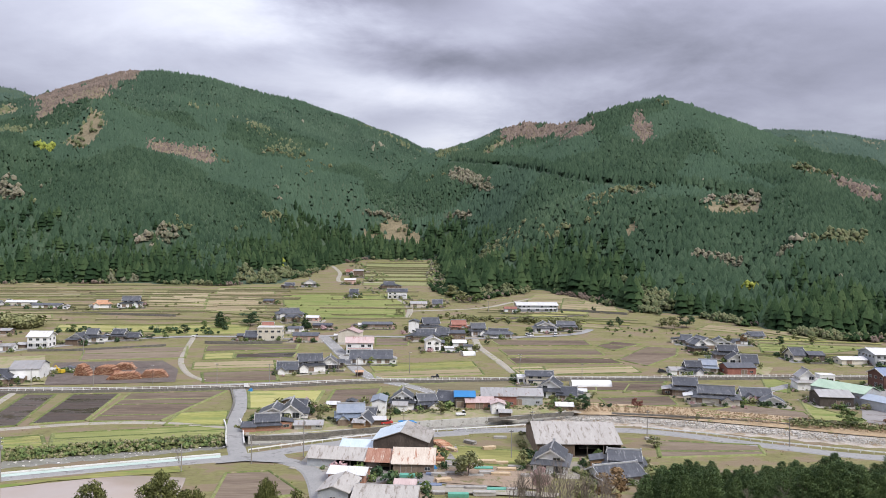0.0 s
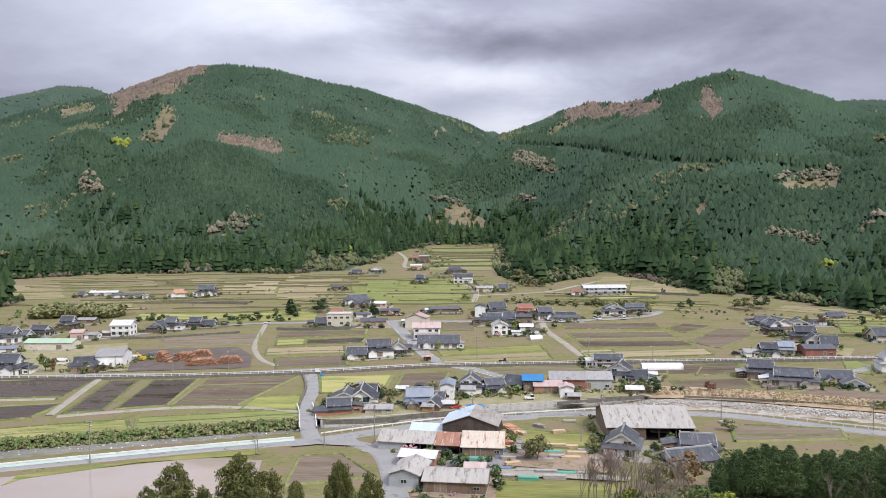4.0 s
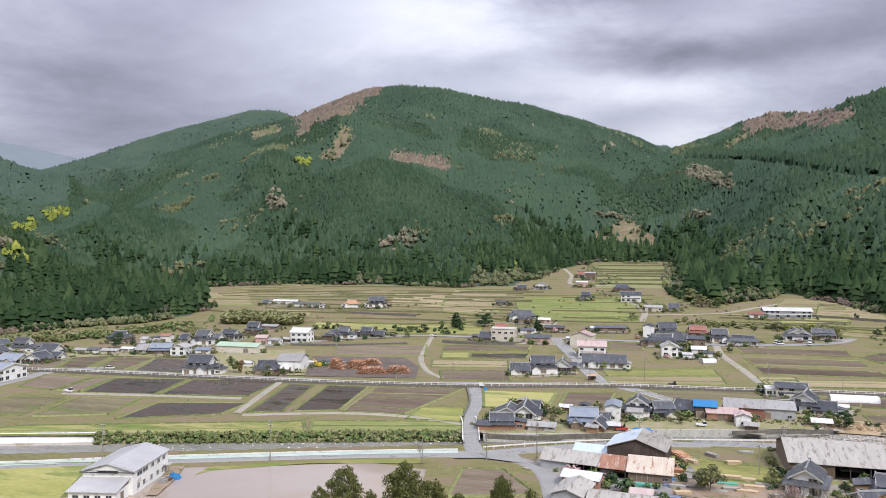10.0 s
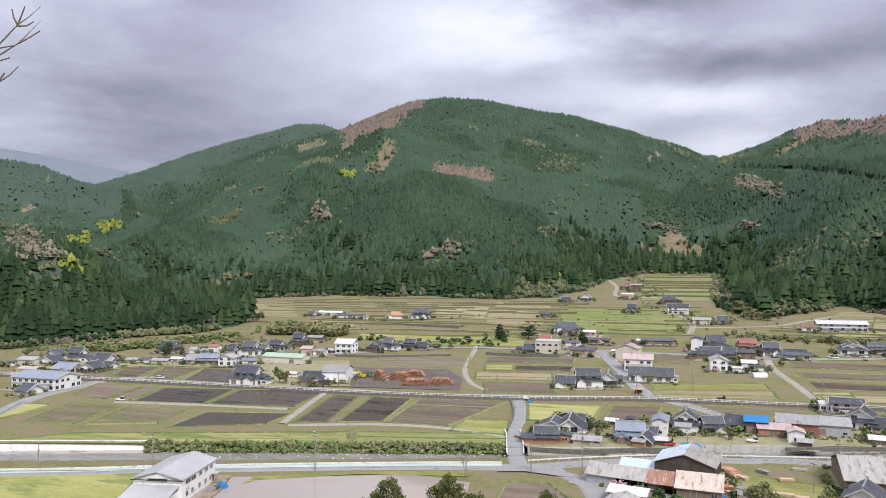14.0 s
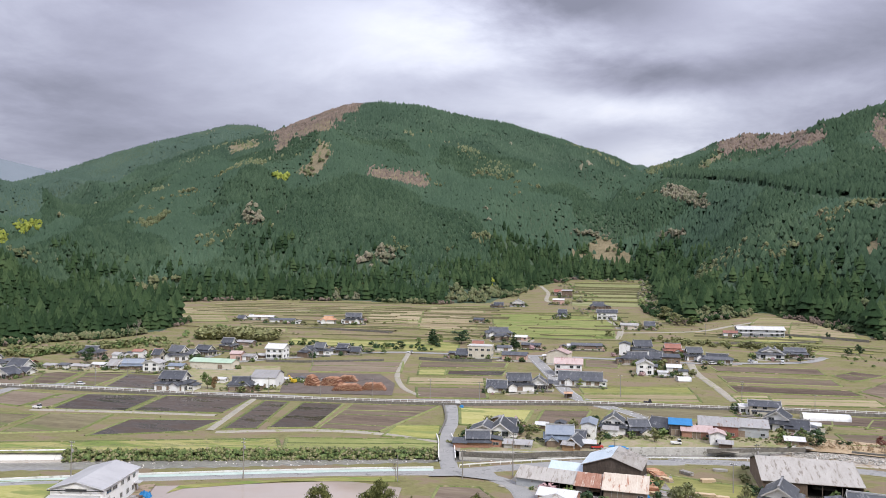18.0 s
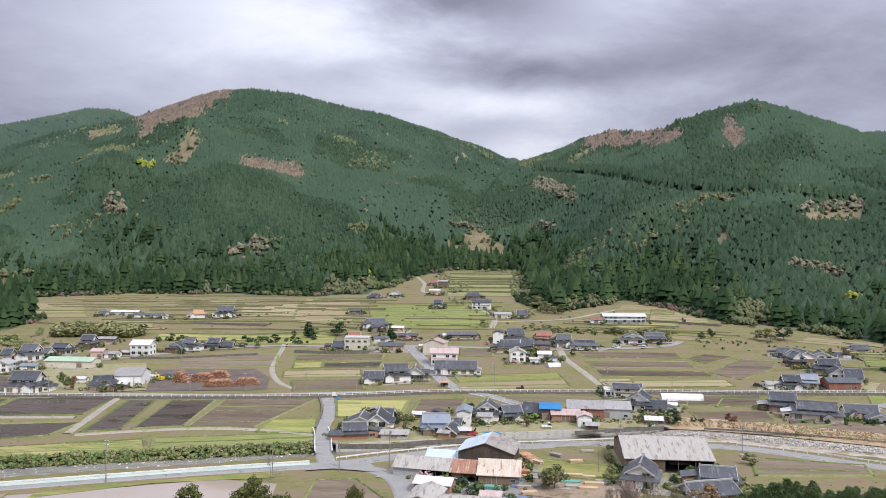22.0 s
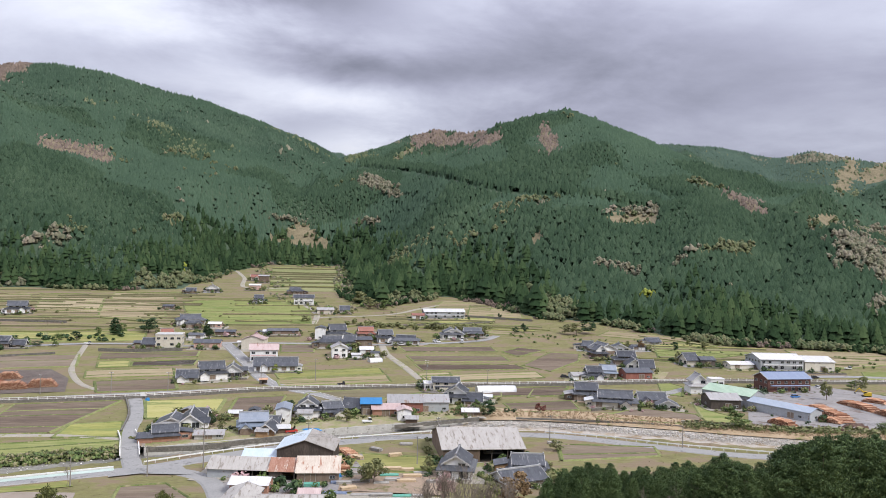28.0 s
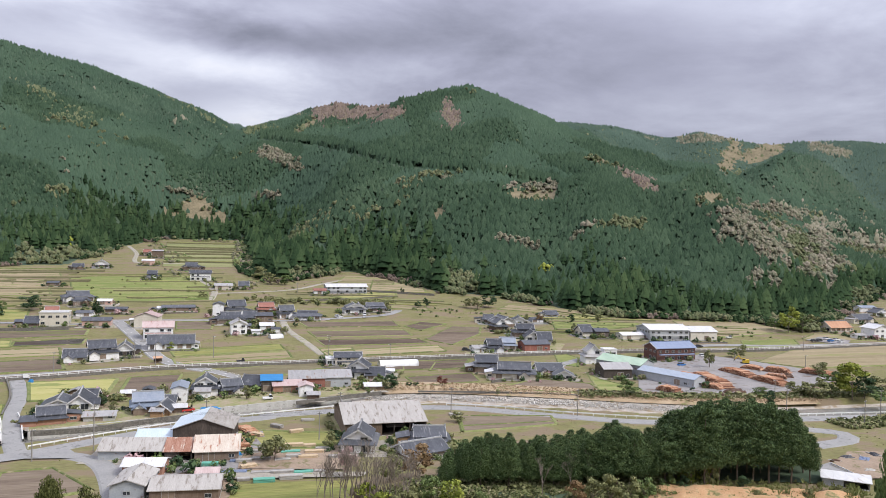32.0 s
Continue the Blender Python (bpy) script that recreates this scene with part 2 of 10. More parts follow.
M["rock"] = surface("river_rock", [(0.46, 0.43, 0.38), (0.6, 0.57, 0.52), (0.72, 0.69, 0.64)], 3, 0.5, 0.9, 0.4, 0.4, island=0.4)
M["gravel"] = surface("river_gravel", [(0.3, 0.26, 0.21), (0.43, 0.385, 0.33), (0.56, 0.52, 0.47)], 4, 0.5, 0.95, 0.8, 0.6, stain=((0.30, 0.235, 0.15), 5, 0.3))
M["dry_reed"] = surface("dry_bank_grass", [(0.30, 0.215, 0.125), (0.40, 0.30, 0.19), (0.48, 0.38, 0.26)], 6, 0.5, 0.95, 0.7, 0.55, island=0.3, stain=((0.20, 0.20, 0.08), 5, 0.15))
M["bank_scrub"] = surface("bank_scrub", [(0.085, 0.105, 0.04), (0.14, 0.165, 0.06), (0.21, 0.22, 0.09), (0.28, 0.25, 0.15)], 6, 0.5, 0.95, 0.7, 0.5, island=0.45)
M["earth"] = surface("bare_earth", [(0.22, 0.16, 0.115), (0.31, 0.235, 0.17), (0.38, 0.30, 0.23)], 5, 0.6, 0.95, 0.6, 0.5, stain=((0.17, 0.16, 0.07), 4, 0.25))
M["orange_earth"] = surface("orange_earth", [(0.38, 0.21, 0.10), (0.47, 0.29, 0.155), (0.55, 0.38, 0.23)], 3, 0.4, 0.95, 0.7, 0.5, stain=((0.20, 0.19, 0.08), 3, 0.25))
M["yard"] = surface("wet_log_yard", [(0.20, 0.19, 0.185), (0.27, 0.255, 0.245), (0.33, 0.31, 0.29)], 8, 0.8, 0.75, 0.3, 0.4, stain=((0.16, 0.12, 0.095), 5, 0.25))
M["paint"] = surface("road_paint", [(0.68, 0.68, 0.66), (0.8, 0.8, 0.78)], 2, 0.3, 0.7, 0.0, 0.4)
M["teal"] = surface("pale_teal_strip", [(0.34, 0.43, 0.38), (0.44, 0.53, 0.47), (0.55, 0.62, 0.57)], 6, 0.6, 0.85, 0.1, 0.4)
M["pole"] = surface("concrete_pole", [(0.22, 0.20, 0.18), (0.30, 0.28, 0.255)], 2, 0.3, 0.85, 0.1)
M["dark_metal"] = surface("dark_metal", [(0.05, 0.05, 0.055), (0.09, 0.09, 0.095)], 1, 0.2, 0.5, 0.05, metal=0.5)
M["green_yard"] = surface("weedy_ground", [(0.17, 0.19, 0.065), (0.24, 0.25, 0.10), (0.33, 0.27, 0.185), (0.38, 0.32, 0.25)], 5, 0.6, 0.95, 0.6, 0.45)
M["bark_ground"] = surface("bark_littered_ground", [(0.085, 0.065, 0.055), (0.13, 0.105, 0.09), (0.19, 0.16, 0.14)], 4, 0.5, 0.9, 0.5, 0.5)


# ---- terrain: one sheet from the look-out's hillside over the valley to the mountains ----
FOOT = [(-2600, 120), (-700, 150), (-520, 250), (-431, 362), (-413, 390), (-389, 415), (-360, 438), (-338, 470), (-352, 520), (-470, 610), (-449, 634), (-349, 672),
        (-200, 668), (-145, 680), (-128, 830), (-96, 930), (-11, 930), (-2, 700), (0, 640), (20, 590), (82, 660), (123, 600), (131, 552), (183, 522),
        (207, 473), (236, 448), (273, 442), (321, 430), (334, 399), (396, 445), (471, 506), (533, 541), (800, 640), (2600, 900)]
# crest lines: bearing (left positive), elevation angle, distance
RIDGES = {
    "left": ([(27.5, 9.3, 1520), (25.7, 10.3, 1500), (23.6, 11.6, 1480), (22.3, 11.9, 1460), (19.9, 11.95, 1450), (17.6, 11.75, 1440), (14.6, 11.25, 1450), (10.4, 10.6, 1480), (7.9, 9.8, 1500), (5.0, 8.0, 1540), (3.0, 7.2, 1580), (1.1, 7.3, 1640), (-0.6, 6.6, 1660)], 0.52),
    "left_spur": ([(24.0, 11.4, 1470), (27.5, 8.8, 1380), (31.4, 6.2, 1250), (35.4, 4.2, 1120), (39.3, 2.2, 960), (46.4, 0.6, 760), (50, 0.5, 640)], 0.60),
    "left_mid": ([(19.5, 11.2, 1400), (19.0, 7.5, 1150), (20.5, 3.6, 900)], 0.45),
    "left_low": ([(12.0, 10.0, 1440), (10.5, 6.5, 1180), (11.0, 2.8, 880)], 0.45),
    "left_back": ([(60, 3.0, 1900), (52, 4.5, 1900), (45.6, 4.8, 1950), (42.1, 6.2, 1980), (39.0, 7.6, 2000), (35.1, 8.8, 2000), (31.5, 10.0, 2000), (29.6, 10.0, 2000), (26.5, 9.0, 1950)], 0.62),
    "far_left": ([(56, 6.5, 1300), (51, 6.5, 1280), (48.8, 6.2, 1290), (47.2, 5.4, 1320), (45.6, 4.4, 1400)], 0.5),
    "right": ([(-0.2, 6.3, 1420), (-0.7, 6.5, 1380), (-2.5, 7.6, 1330), (-4.6, 8.95, 1290), (-6.2, 9.4, 1260), (-8.3, 9.15, 1230), (-11.3, 9.5, 1180), (-12.9, 10.15, 1150), (-14.6, 10.75, 1130), (-15.9, 11.0, 1120), (-17.6, 10.2, 1130), (-20.2, 8.6, 1150), (-21.2, 8.1, 1160)], 0.52),
    "right_spur": ([(-15.9, 10.6, 1120), (-21.2, 7.8, 1060), (-24.8, 5.8, 960), (-30.1, 3.6, 850), (-35.2, 1.6, 740), (-39.6, -1.2, 640), (-42.6, -3.6, 590)], 0.48),
    "right_mid": ([(-15.5, 10.4, 1100), (-14.5, 6.0, 900), (-13.5, 2.0, 720)], 0.45),
    "right_low": ([(-6.2, 8.9, 1250), (-6.0, 5.5, 1000), (-6.5, 1.5, 780)], 0.45),
    "right_back": ([(-19, 8.0, 1750), (-23.1, 8.35, 1750), (-26.4, 8.1, 1750), (-29.2, 7.4, 1760), (-30.8, 7.25, 1760), (-32.7, 7.7, 1760), (-36.1, 7.0, 1780), (-40.0, 6.8, 1800), (-44.3, 6.5, 1800), (-52, 5.5, 1800)], 0.5),
    "pass_back": ([(6, 6.0, 2100), (3, 6.8, 2100), (1.4, 6.9, 2100), (-1, 6.2, 2100), (-4, 5.5, 2100)], 0.4),
}


def survey(az, el, dist):
    a = radians(az)
    return (-math.sin(a) * dist, math.cos(a) * dist, 58 + dist * math.tan(radians(el)))


def smooth(a, b, v):
    u = np.clip((v - a) / (b - a), 0, 1)
    return u * u * (3 - 2 * u)


def valley(x, y):
    """Height of the valley floor, of the rise towards the woods and of the look-out's own hillside."""
    k = np.clip(y - 320, 0, 700)
    z = 0.075 * (np.sqrt(k * k + 900) - 30)
    near = np.clip((118 - y) / 118, 0, 1.0)
    return z + 56.2 * np.minimum(near, 1.0) * smooth(0.0, 0.35, near)


def seg_dist(x, y, x0, y0, x1, y1):
    dx, dy = x1 - x0, y1 - y0
    t = np.clip(((x - x0) * dx + (y - y0) * dy) / (dx * dx + dy * dy), 0, 1)
    return np.hypot(x - x0 - t * dx, y - y0 - t * dy), t


def wave_noise(x, y, size, seed):
    """Soft relief noise from a random lattice, about -1 to 1."""
    g = np.random.RandomState(seed).uniform(-1, 1, (64, 64))
    u, v = x / size, y / size
    i, j = np.floor(u).astype(int), np.floor(v).astype(int)
    a, b = u - i, v - j
    a, b = a * a * (3 - 2 * a), b * b * (3 - 2 * b)
    q = lambda m, n: g[m % 64, n % 64]
    return (q(i, j) * (1 - a) + q(i + 1, j) * a) * (1 - b) + (q(i, j + 1) * (1 - a) + q(i + 1, j + 1) * a) * b


FOOT_X, FOOT_Y = np.array([p[0] for p in FOOT], float), np.array([p[1] for p in FOOT], float)


def past_foot(x, y):
    """Metres by which a place lies inside the woods: negative in the open valley."""
    d = np.full(np.shape(x), 1e9)
    inside = np.zeros(np.shape(x), bool)
    for k in range(len(FOOT) - 1):
        x0, y0, x1, y1 = FOOT_X[k], FOOT_Y[k], FOOT_X[k + 1], FOOT_Y[k + 1]
        d = np.minimum(d, seg_dist(x, y, x0, y0, x1, y1)[0])
        if x0 != x1:
            hit = ((x0 <= x) & (x < x1)) | ((x1 <= x) & (x < x0))
            inside ^= hit & (y > y0 + (y1 - y0) * (x - x0) / (x1 - x0))
    return np.where(inside, d, -d)


RIVER = [(-900, 20), (-420, 100), (-203, 173), (-140, 198), (-65, 230), (-20, 250), (14, 263), (68, 264), (109, 250), (136, 239), (165, 231), (205, 228), (260, 230), (420, 240), (900, 260)]


def river_off(x, y):
    d = np.full(np.shape(x), 1e9)
    for (x0, y0), (x1, y1) in zip(RIVER, RIVER[1:]):
        d = np.minimum(d, seg_dist(x, y, x0, y0, x1, y1)[0])
    return d


def height(x, y):
    x, y = np.asarray(x, float), np.asarray(y, float)
    low = valley(x, y)
    s = past_foot(x, y)
    top = np.full(np.shape(x), -50.0)
    crest = np.full(np.shape(x), 1e9)
    for pts, slope in RIDGES.values():
        line = [survey(*p) for p in pts]
        for (x0, y0, z0), (x1, y1, z1) in zip(line, line[1:]):
            d, t = seg_dist(x, y, x0, y0, x1, y1)
            crest = np.minimum(crest, d)
            top = np.maximum(top, z0 + t * (z1 - z0) - slope * d * (1 - 0.00018 * np.minimum(d, 1200)))
    # ribs and gullies run down the slopes, towards the valley and a little aside
    out = np.hypot(x, y)
    side = np.arctan2(-x, y) * 1250
    run = side + 0.35 * (1450 - out) * np.tanh((side - 360) / 160)
    rough = 88 * (0.42 - np.abs(wave_noise(run, out * 0.42, 230, 3))) + 46 * (0.42 - np.abs(wave_noise(run + 60 * wave_noise(x, y, 170, 8), out * 0.5, 95, 4)))
    rough = rough + 9 * wave_noise(x, y, 55, 6) + 2.5 * wave_noise(x, y, 24, 5)
    top = top + 2 + rough * smooth(20, 260, s) * (0.09 + 0.91 * smooth(15, 210, crest))
    rise = np.maximum(top - low, 0.25 * np.clip(s, 0, 70))
    z = low + np.maximum(rise, 0) * smooth(-2, 130, s)
    r = river_off(x, y)
    z = z - 2.6 * (1 - smooth(8.0, 11.5, r)) * (s < 0)
    return z


def grid_axis(*spans):
    out = []
    for a, b, step in spans:
        out += list(np.arange(a, b, step))
    return np.array(out + [spans[-1][1]], float)


def sheet(name, xs, ys, zfun, mats, pick=None):
    X, Y = np.meshgrid(xs, ys)
    co = np.stack([X, Y, zfun(X, Y)], -1).reshape(-1, 3)
    nx, ny = len(xs), len(ys)
    i = (np.arange(ny - 1)[:, None] * nx + np.arange(nx - 1)[None, :]).ravel()
    quads = np.stack([i, i + 1, i + nx + 1, i + nx], 1)
    me = mesh_from(name, co, quads)
    for m in mats:
        me.materials.append(m)
    if pick is not None:
        c = co[quads].mean(1)
        me.polygons.foreach_set("material_index", pick(c[:, 0], c[:, 1]).astype(np.int32))
    me.polygons.foreach_set("use_smooth", np.ones(len(quads), bool))
    return me


def mesh_from(name, co, faces):
    """A mesh from arrays of corners and of faces that all have the same number of corners."""
    me = bpy.data.meshes.new(name)
    n, k = faces.shape
    me.vertices.add(len(co))
    me.vertices.foreach_set("co", np.ascontiguousarray(co, np.float32).ravel())
    me.loops.add(n * k)
    me.loops.foreach_set("vertex_index", np.ascontiguousarray(faces, np.int32).ravel())
    me.polygons.add(n)
    me.polygons.foreach_set("loop_start", np.arange(n, dtype=np.int32) * k)
    me.update(calc_edges=True)
    return me


# the forest road on the eastern mountain: bearing to the right, elevation
ROAD_CUT = ((0.7, 3.0, 5.9, 11.1, 15.7, 19.0, 22.4), (7.0, 6.9, 6.6, 5.6, 5.3, 4.9, 4.4))
# bare patches and groves on the slopes: bearing and elevation of both ends, half width in degrees, kind
PATCHES_UPPER = [(27.8, 9.5, 25.0, 11.1, 0.62, 2), (25.0, 11.1, 22.8, 12.2, 0.72, 2), (25.9, 7.2, 24.5, 8.8, 0.46, 3), (31.3, 8.7, 29.6, 9.0, 0.37, 3), (20.9, 7.5, 17.2, 6.6, 0.46, 2), (27.9, 6.8, 27.5, 6.7, 0.25, 4), (37.1, 3.0, 35.6, 3.9, 0.21, 1), (44.7, 2.6, 43.8, 2.8, 0.25, 4), (46.5, 1.7, 45.7, 1.9, 0.25, 4), (49.7, 1.5, 48.1, 0.7, 0.83, 5), (48.6, -0.4, 47.9, -0.3, 0.54, 1), (47.1, -0.1, 46.5, -0.1, 0.46, 4), (49.6, 3.6, 49.1, 3.8, 0.21, 3), (37.5, -1.6, 34.9, -1.3, 0.42, 1), (21.4, 0.8, 20.1, 1.3, 0.50, 5), (30.1, 3.9, 29.4, 3.7, 0.29, 5), (6.0, 3.0, 3.8, 2.9, 0.37, 5), (5.2, 2.3, 3.0, 2.0, 0.54, 3), (5.9, 1.5, 2.0, 1.0, 0.37, 3), (-4.9, 9.0, -6.3, 9.2, 0.71, 2), (-6.3, 8.8, -8.6, 9.2, 0.54, 2)]
PATCHES_MIDDLE = [(-8.6, 9.2, -10.8, 9.5, 0.54, 2), (-3.2, 7.5, -4.4, 8.4, 0.25, 3), (-0.8, 5.9, -3.1, 5.2, 0.42, 5), (-0.1, 2.9, -1.6, 3.0, 0.29, 5), (14.7, -1.6, 11.9, -2.1, 0.50, 1), (11.8, -0.8, 11.5, -1.3, 0.25, 4), (23.5, -2.0, 22.1, -2.0, 0.37, 5), (13.1, 2.7, 12.3, 2.7, 0.21, 1), (-2.9, -3.0, -5.2, -2.6, 0.37, 1), (8.6, -1.4, 6.2, -1.3, 0.29, 1), (-14.7, 8.9, -14.3, 10.0, 0.54, 2), (-19.6, 3.7, -22.2, 3.7, 0.42, 3), (-19.0, 4.2, -22.4, 4.3, 0.21, 5), (-25.0, 6.4, -27.2, 5.6, 0.25, 3), (-27.2, 5.4, -29.7, 4.2, 0.37, 2), (-32.8, 3.3, -33.9, 3.5, 0.42, 3), (-24.0, 0.4, -25.6, 1.8, 0.25, 5), (-25.8, 1.5, -28.6, 1.5, 0.29, 1), (-34.5, 5.5, -35.1, 7.3, 0.54, 3), (-36.3, 6.2, -37.4, 7.0, 0.58, 3), (-31.4, 7.5, -34.6, 7.5, 0.29, 5)]
PATCHES_EAST = [(-35.2, 1.9, -38.2, 0.2, 1.08, 5), (-38.2, 0.2, -40.3, -0.9, 1.08, 5), (-40.3, -0.9, -41.7, -2.4, 1.08, 5), (-36.3, 2.9, -39.5, 2.4, 0.42, 5), (-40.6, 1.3, -44.5, 0.2, 0.83, 5), (-42.1, 0.3, -44.5, -0.2, 0.25, 3), (-36.7, -1.7, -38.3, -2.4, 0.50, 5), (-38.3, -5.0, -42.1, -4.8, 0.75, 1), (-42.7, -2.8, -44.0, -2.6, 0.50, 1), (-21.8, -1.9, -22.4, -1.9, 0.29, 4), (-18.7, 0.3, -19.4, 0.3, 0.25, 5), (-20.5, 0.0, -21.3, -0.2, 0.42, 5), (-13.3, -2.0, -17.2, -4.0, 0.58, 1), (-13.8, 4.7, -16.1, 4.6, 0.21, 5), (-14.1, 2.4, -13.8, 1.9, 0.29, 3), (11.8, -1.6, 9.9, -2.7, 0.62, 1), (-40.0, 6.9, -42.1, 6.3, 0.29, 5), (-38.9, 0.2, -40.3, -1.4, 0.58, 1)]
PATCHES = PATCHES_UPPER + PATCHES_MIDDLE + PATCHES_EAST


def patch_off(az, el, p, x, y):
    """Below 1 inside a patch with an uneven rim."""
    d = seg_dist(az, el, *p[:4])[0] / p[4]
    return d + 0.55 * wave_noise(x, y, 42, 30) + 0.45 * wave_noise(x, y, 17, 31)


XS = grid_axis((-4200, -2600, 200), (-2600, -1400, 30), (-1400, -520, 11), (-520, 560, 3.5), (560, 1400, 11), (1400, 2600, 30), (2600, 4200, 200))
YS = grid_axis((-900, -100, 80), (-100, 120, 8), (120, 420, 3.0), (420, 960, 5), (960, 2200, 11), (2200, 2700, 30), (2700, 4200, 150))


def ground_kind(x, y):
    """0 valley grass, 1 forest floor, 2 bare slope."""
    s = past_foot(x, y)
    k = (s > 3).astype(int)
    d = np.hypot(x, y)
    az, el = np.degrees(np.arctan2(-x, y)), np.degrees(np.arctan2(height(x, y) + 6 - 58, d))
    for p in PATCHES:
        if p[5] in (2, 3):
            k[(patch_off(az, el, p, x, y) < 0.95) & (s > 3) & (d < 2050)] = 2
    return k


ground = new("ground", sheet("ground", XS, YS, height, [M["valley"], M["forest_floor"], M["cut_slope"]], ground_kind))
tagged(ground, "grassy valley floor rising into wooded mountain slopes", "ground", kind="structure")


# ---- the woods ----
def tree_shape(tiers, sides, seed, droop=0.0, low=0.7):
    """Corners and triangles of a small tree one metre high: jagged skirts over one another."""
    r = random.Random(seed)
    co, tri = [], []
    for z0, z1, rad in tiers:
        b = len(co)
        turn = r.uniform(0, 6.28)
        for k in range(sides):
            a = turn + 6.2832 * (k + r.uniform(-0.3, 0.3)) / sides
            q = rad * r.uniform(low, 1.25)
            co.append((q * math.cos(a), q * math.sin(a), z0 + r.uniform(-0.04, 0.04) - droop * (k % 2)))
        co.append((r.uniform(-0.02, 0.02), r.uniform(-0.02, 0.02), z1))
        for k in range(sides):
            tri.append((b + k, b + (k + 1) % sides, b + sides))
        if b:
            tri.append((b - 1, b, b + sides))
    return np.array(co), np.array(tri)


def blob_shape(seed, sides=6):
    """A lumpy crown one metre high and wide."""
    r = random.Random(seed)
    co, tri = [], []
    for z, rad in ((0.22, 0.30), (0.5, 0.5), (0.78, 0.36)):
        turn = r.uniform(0, 6.28)
        for k in range(sides):
            a = turn + 6.2832 * (k + r.uniform(-0.25, 0.25)) / sides
            q = rad * r.uniform(0.75, 1.2)
            co.append((q * math.cos(a), q * math.sin(a), z + r.uniform(-0.09, 0.09)))
    co += [(0, 0, 0.08), (r.uniform(-0.1, 0.1), r.uniform(-0.1, 0.1), 1.0)]
    for ring in (0, 1):
        for k in range(sides):
            a, b = ring * sides + k, ring * sides + (k + 1) % sides
            tri += [(a, b, b + sides), (a, b + sides, a + sides)]
    for k in range(sides):
        tri += [((k + 1) % sides, k, 3 * sides), (2 * sides + k, 2 * sides + (k + 1) % sides, 3 * sides + 1)]
    return np.array(co), np.array(tri)


def scatter(name, shapes, P, H, W, material, rs, lean=0.03, slope=None, share=0.5):
    """One mesh of many small trees: P feet, H heights, W widths. slope: the ground's normals, towards which the closed canopy leans its shading."""
    cos, tris, norms, base = [], [], [], 0
    which = rs.randint(0, len(shapes), len(P))
    for k, (co, tri) in enumerate(shapes):
        sel = which == k
        n = int(sel.sum())
        if not n:
            continue
        a = rs.uniform(0, 6.28, n)
        c, s = np.cos(a)[:, None], np.sin(a)[:, None]
        x = (co[:, 0] * c - co[:, 1] * s) * W[sel][:, None]
        y = (co[:, 0] * s + co[:, 1] * c) * W[sel][:, None]
        z = co[:, 2][None, :] * H[sel][:, None]
        x, y = x + z * rs.normal(0, lean, (n, 1)), y + z * rs.normal(0, lean, (n, 1))
        v = np.stack([x, y, z], -1) + P[sel][:, None, :]
        cos.append(v.reshape(-1, 3))
        if slope is not None:
            own = np.stack([co[:, 0] * c - co[:, 1] * s, co[:, 0] * s + co[:, 1] * c, np.broadcast_to(0.35 + 0.5 * co[:, 2], (n, len(co)))], -1)
            own = own / np.linalg.norm(own, axis=2, keepdims=True)
            q = own * (1 - share) + slope[sel][:, None, :] * share
            norms.append((q / np.linalg.norm(q, axis=2, keepdims=True)).reshape(-1, 3))
        tris.append((tri[None] + (np.arange(n) * len(co))[:, None, None] + base).reshape(-1, 3))
        base += n * len(co)
    me = mesh_from(name, np.concatenate(cos), np.concatenate(tris))
    me.materials.append(material)
    me.polygons.foreach_set("use_smooth", np.ones(len(me.polygons), bool))
    if norms:
        me.attributes.new("custom_normal", "FLOAT_VECTOR", "POINT").data.foreach_set("vector", np.concatenate(norms).astype(np.float32).ravel())
    return new(name, me)


def dome_shape(seed, sides=5):
    """A rounded crown one metre high, open below."""
    r = random.Random(seed)
    co = []
    for z, rad in ((0.12, 0.46), (0.62, 0.40)):
        turn = r.uniform(0, 6.28)
        co += [(rad * r.uniform(0.8, 1.2) * math.cos(turn + 6.2832 * k / sides), rad * r.uniform(0.8, 1.2) * math.sin(turn + 6.2832 * k / sides), z + r.uniform(-0.1, 0.1)) for k in range(sides)]
    co.append((r.uniform(-0.1, 0.1), r.uniform(-0.1, 0.1), 1.0))
    tri = []
    for k in range(sides):
        j = (k + 1) % sides
        tri += [(k, j, sides + j), (k, sides + j, sides + k), (sides + k, sides + j, 2 * sides)]
    return np.array(co), np.array(tri)




def plume_shape(seed, sides=5, waist=0.40):
    """A pointed rounded conifer crown one metre high, reaching into the ground."""
    r = random.Random(seed)
    co = []
    for z, rad in ((0.0, 0.5), (0.5, waist)):
        turn = r.uniform(0, 6.28)
        for k in range(sides):
            q, a = rad * r.uniform(0.82, 1.2), turn + 6.2832 * (k + r.uniform(-0.2, 0.2)) / sides
            co.append((q * math.cos(a), q * math.sin(a), z + (r.uniform(-0.08, 0.08) if z else 0)))
    co.append((r.uniform(-0.05, 0.05), r.uniform(-0.05, 0.05), 1.0))
    tri = []
    for k in range(sides):
        j = (k + 1) % sides
        tri += [(k, j, sides + j), (k, sides + j, sides + k), (sides + k, sides + j, 2 * sides)]
    return np.array(co), np.array(tri)


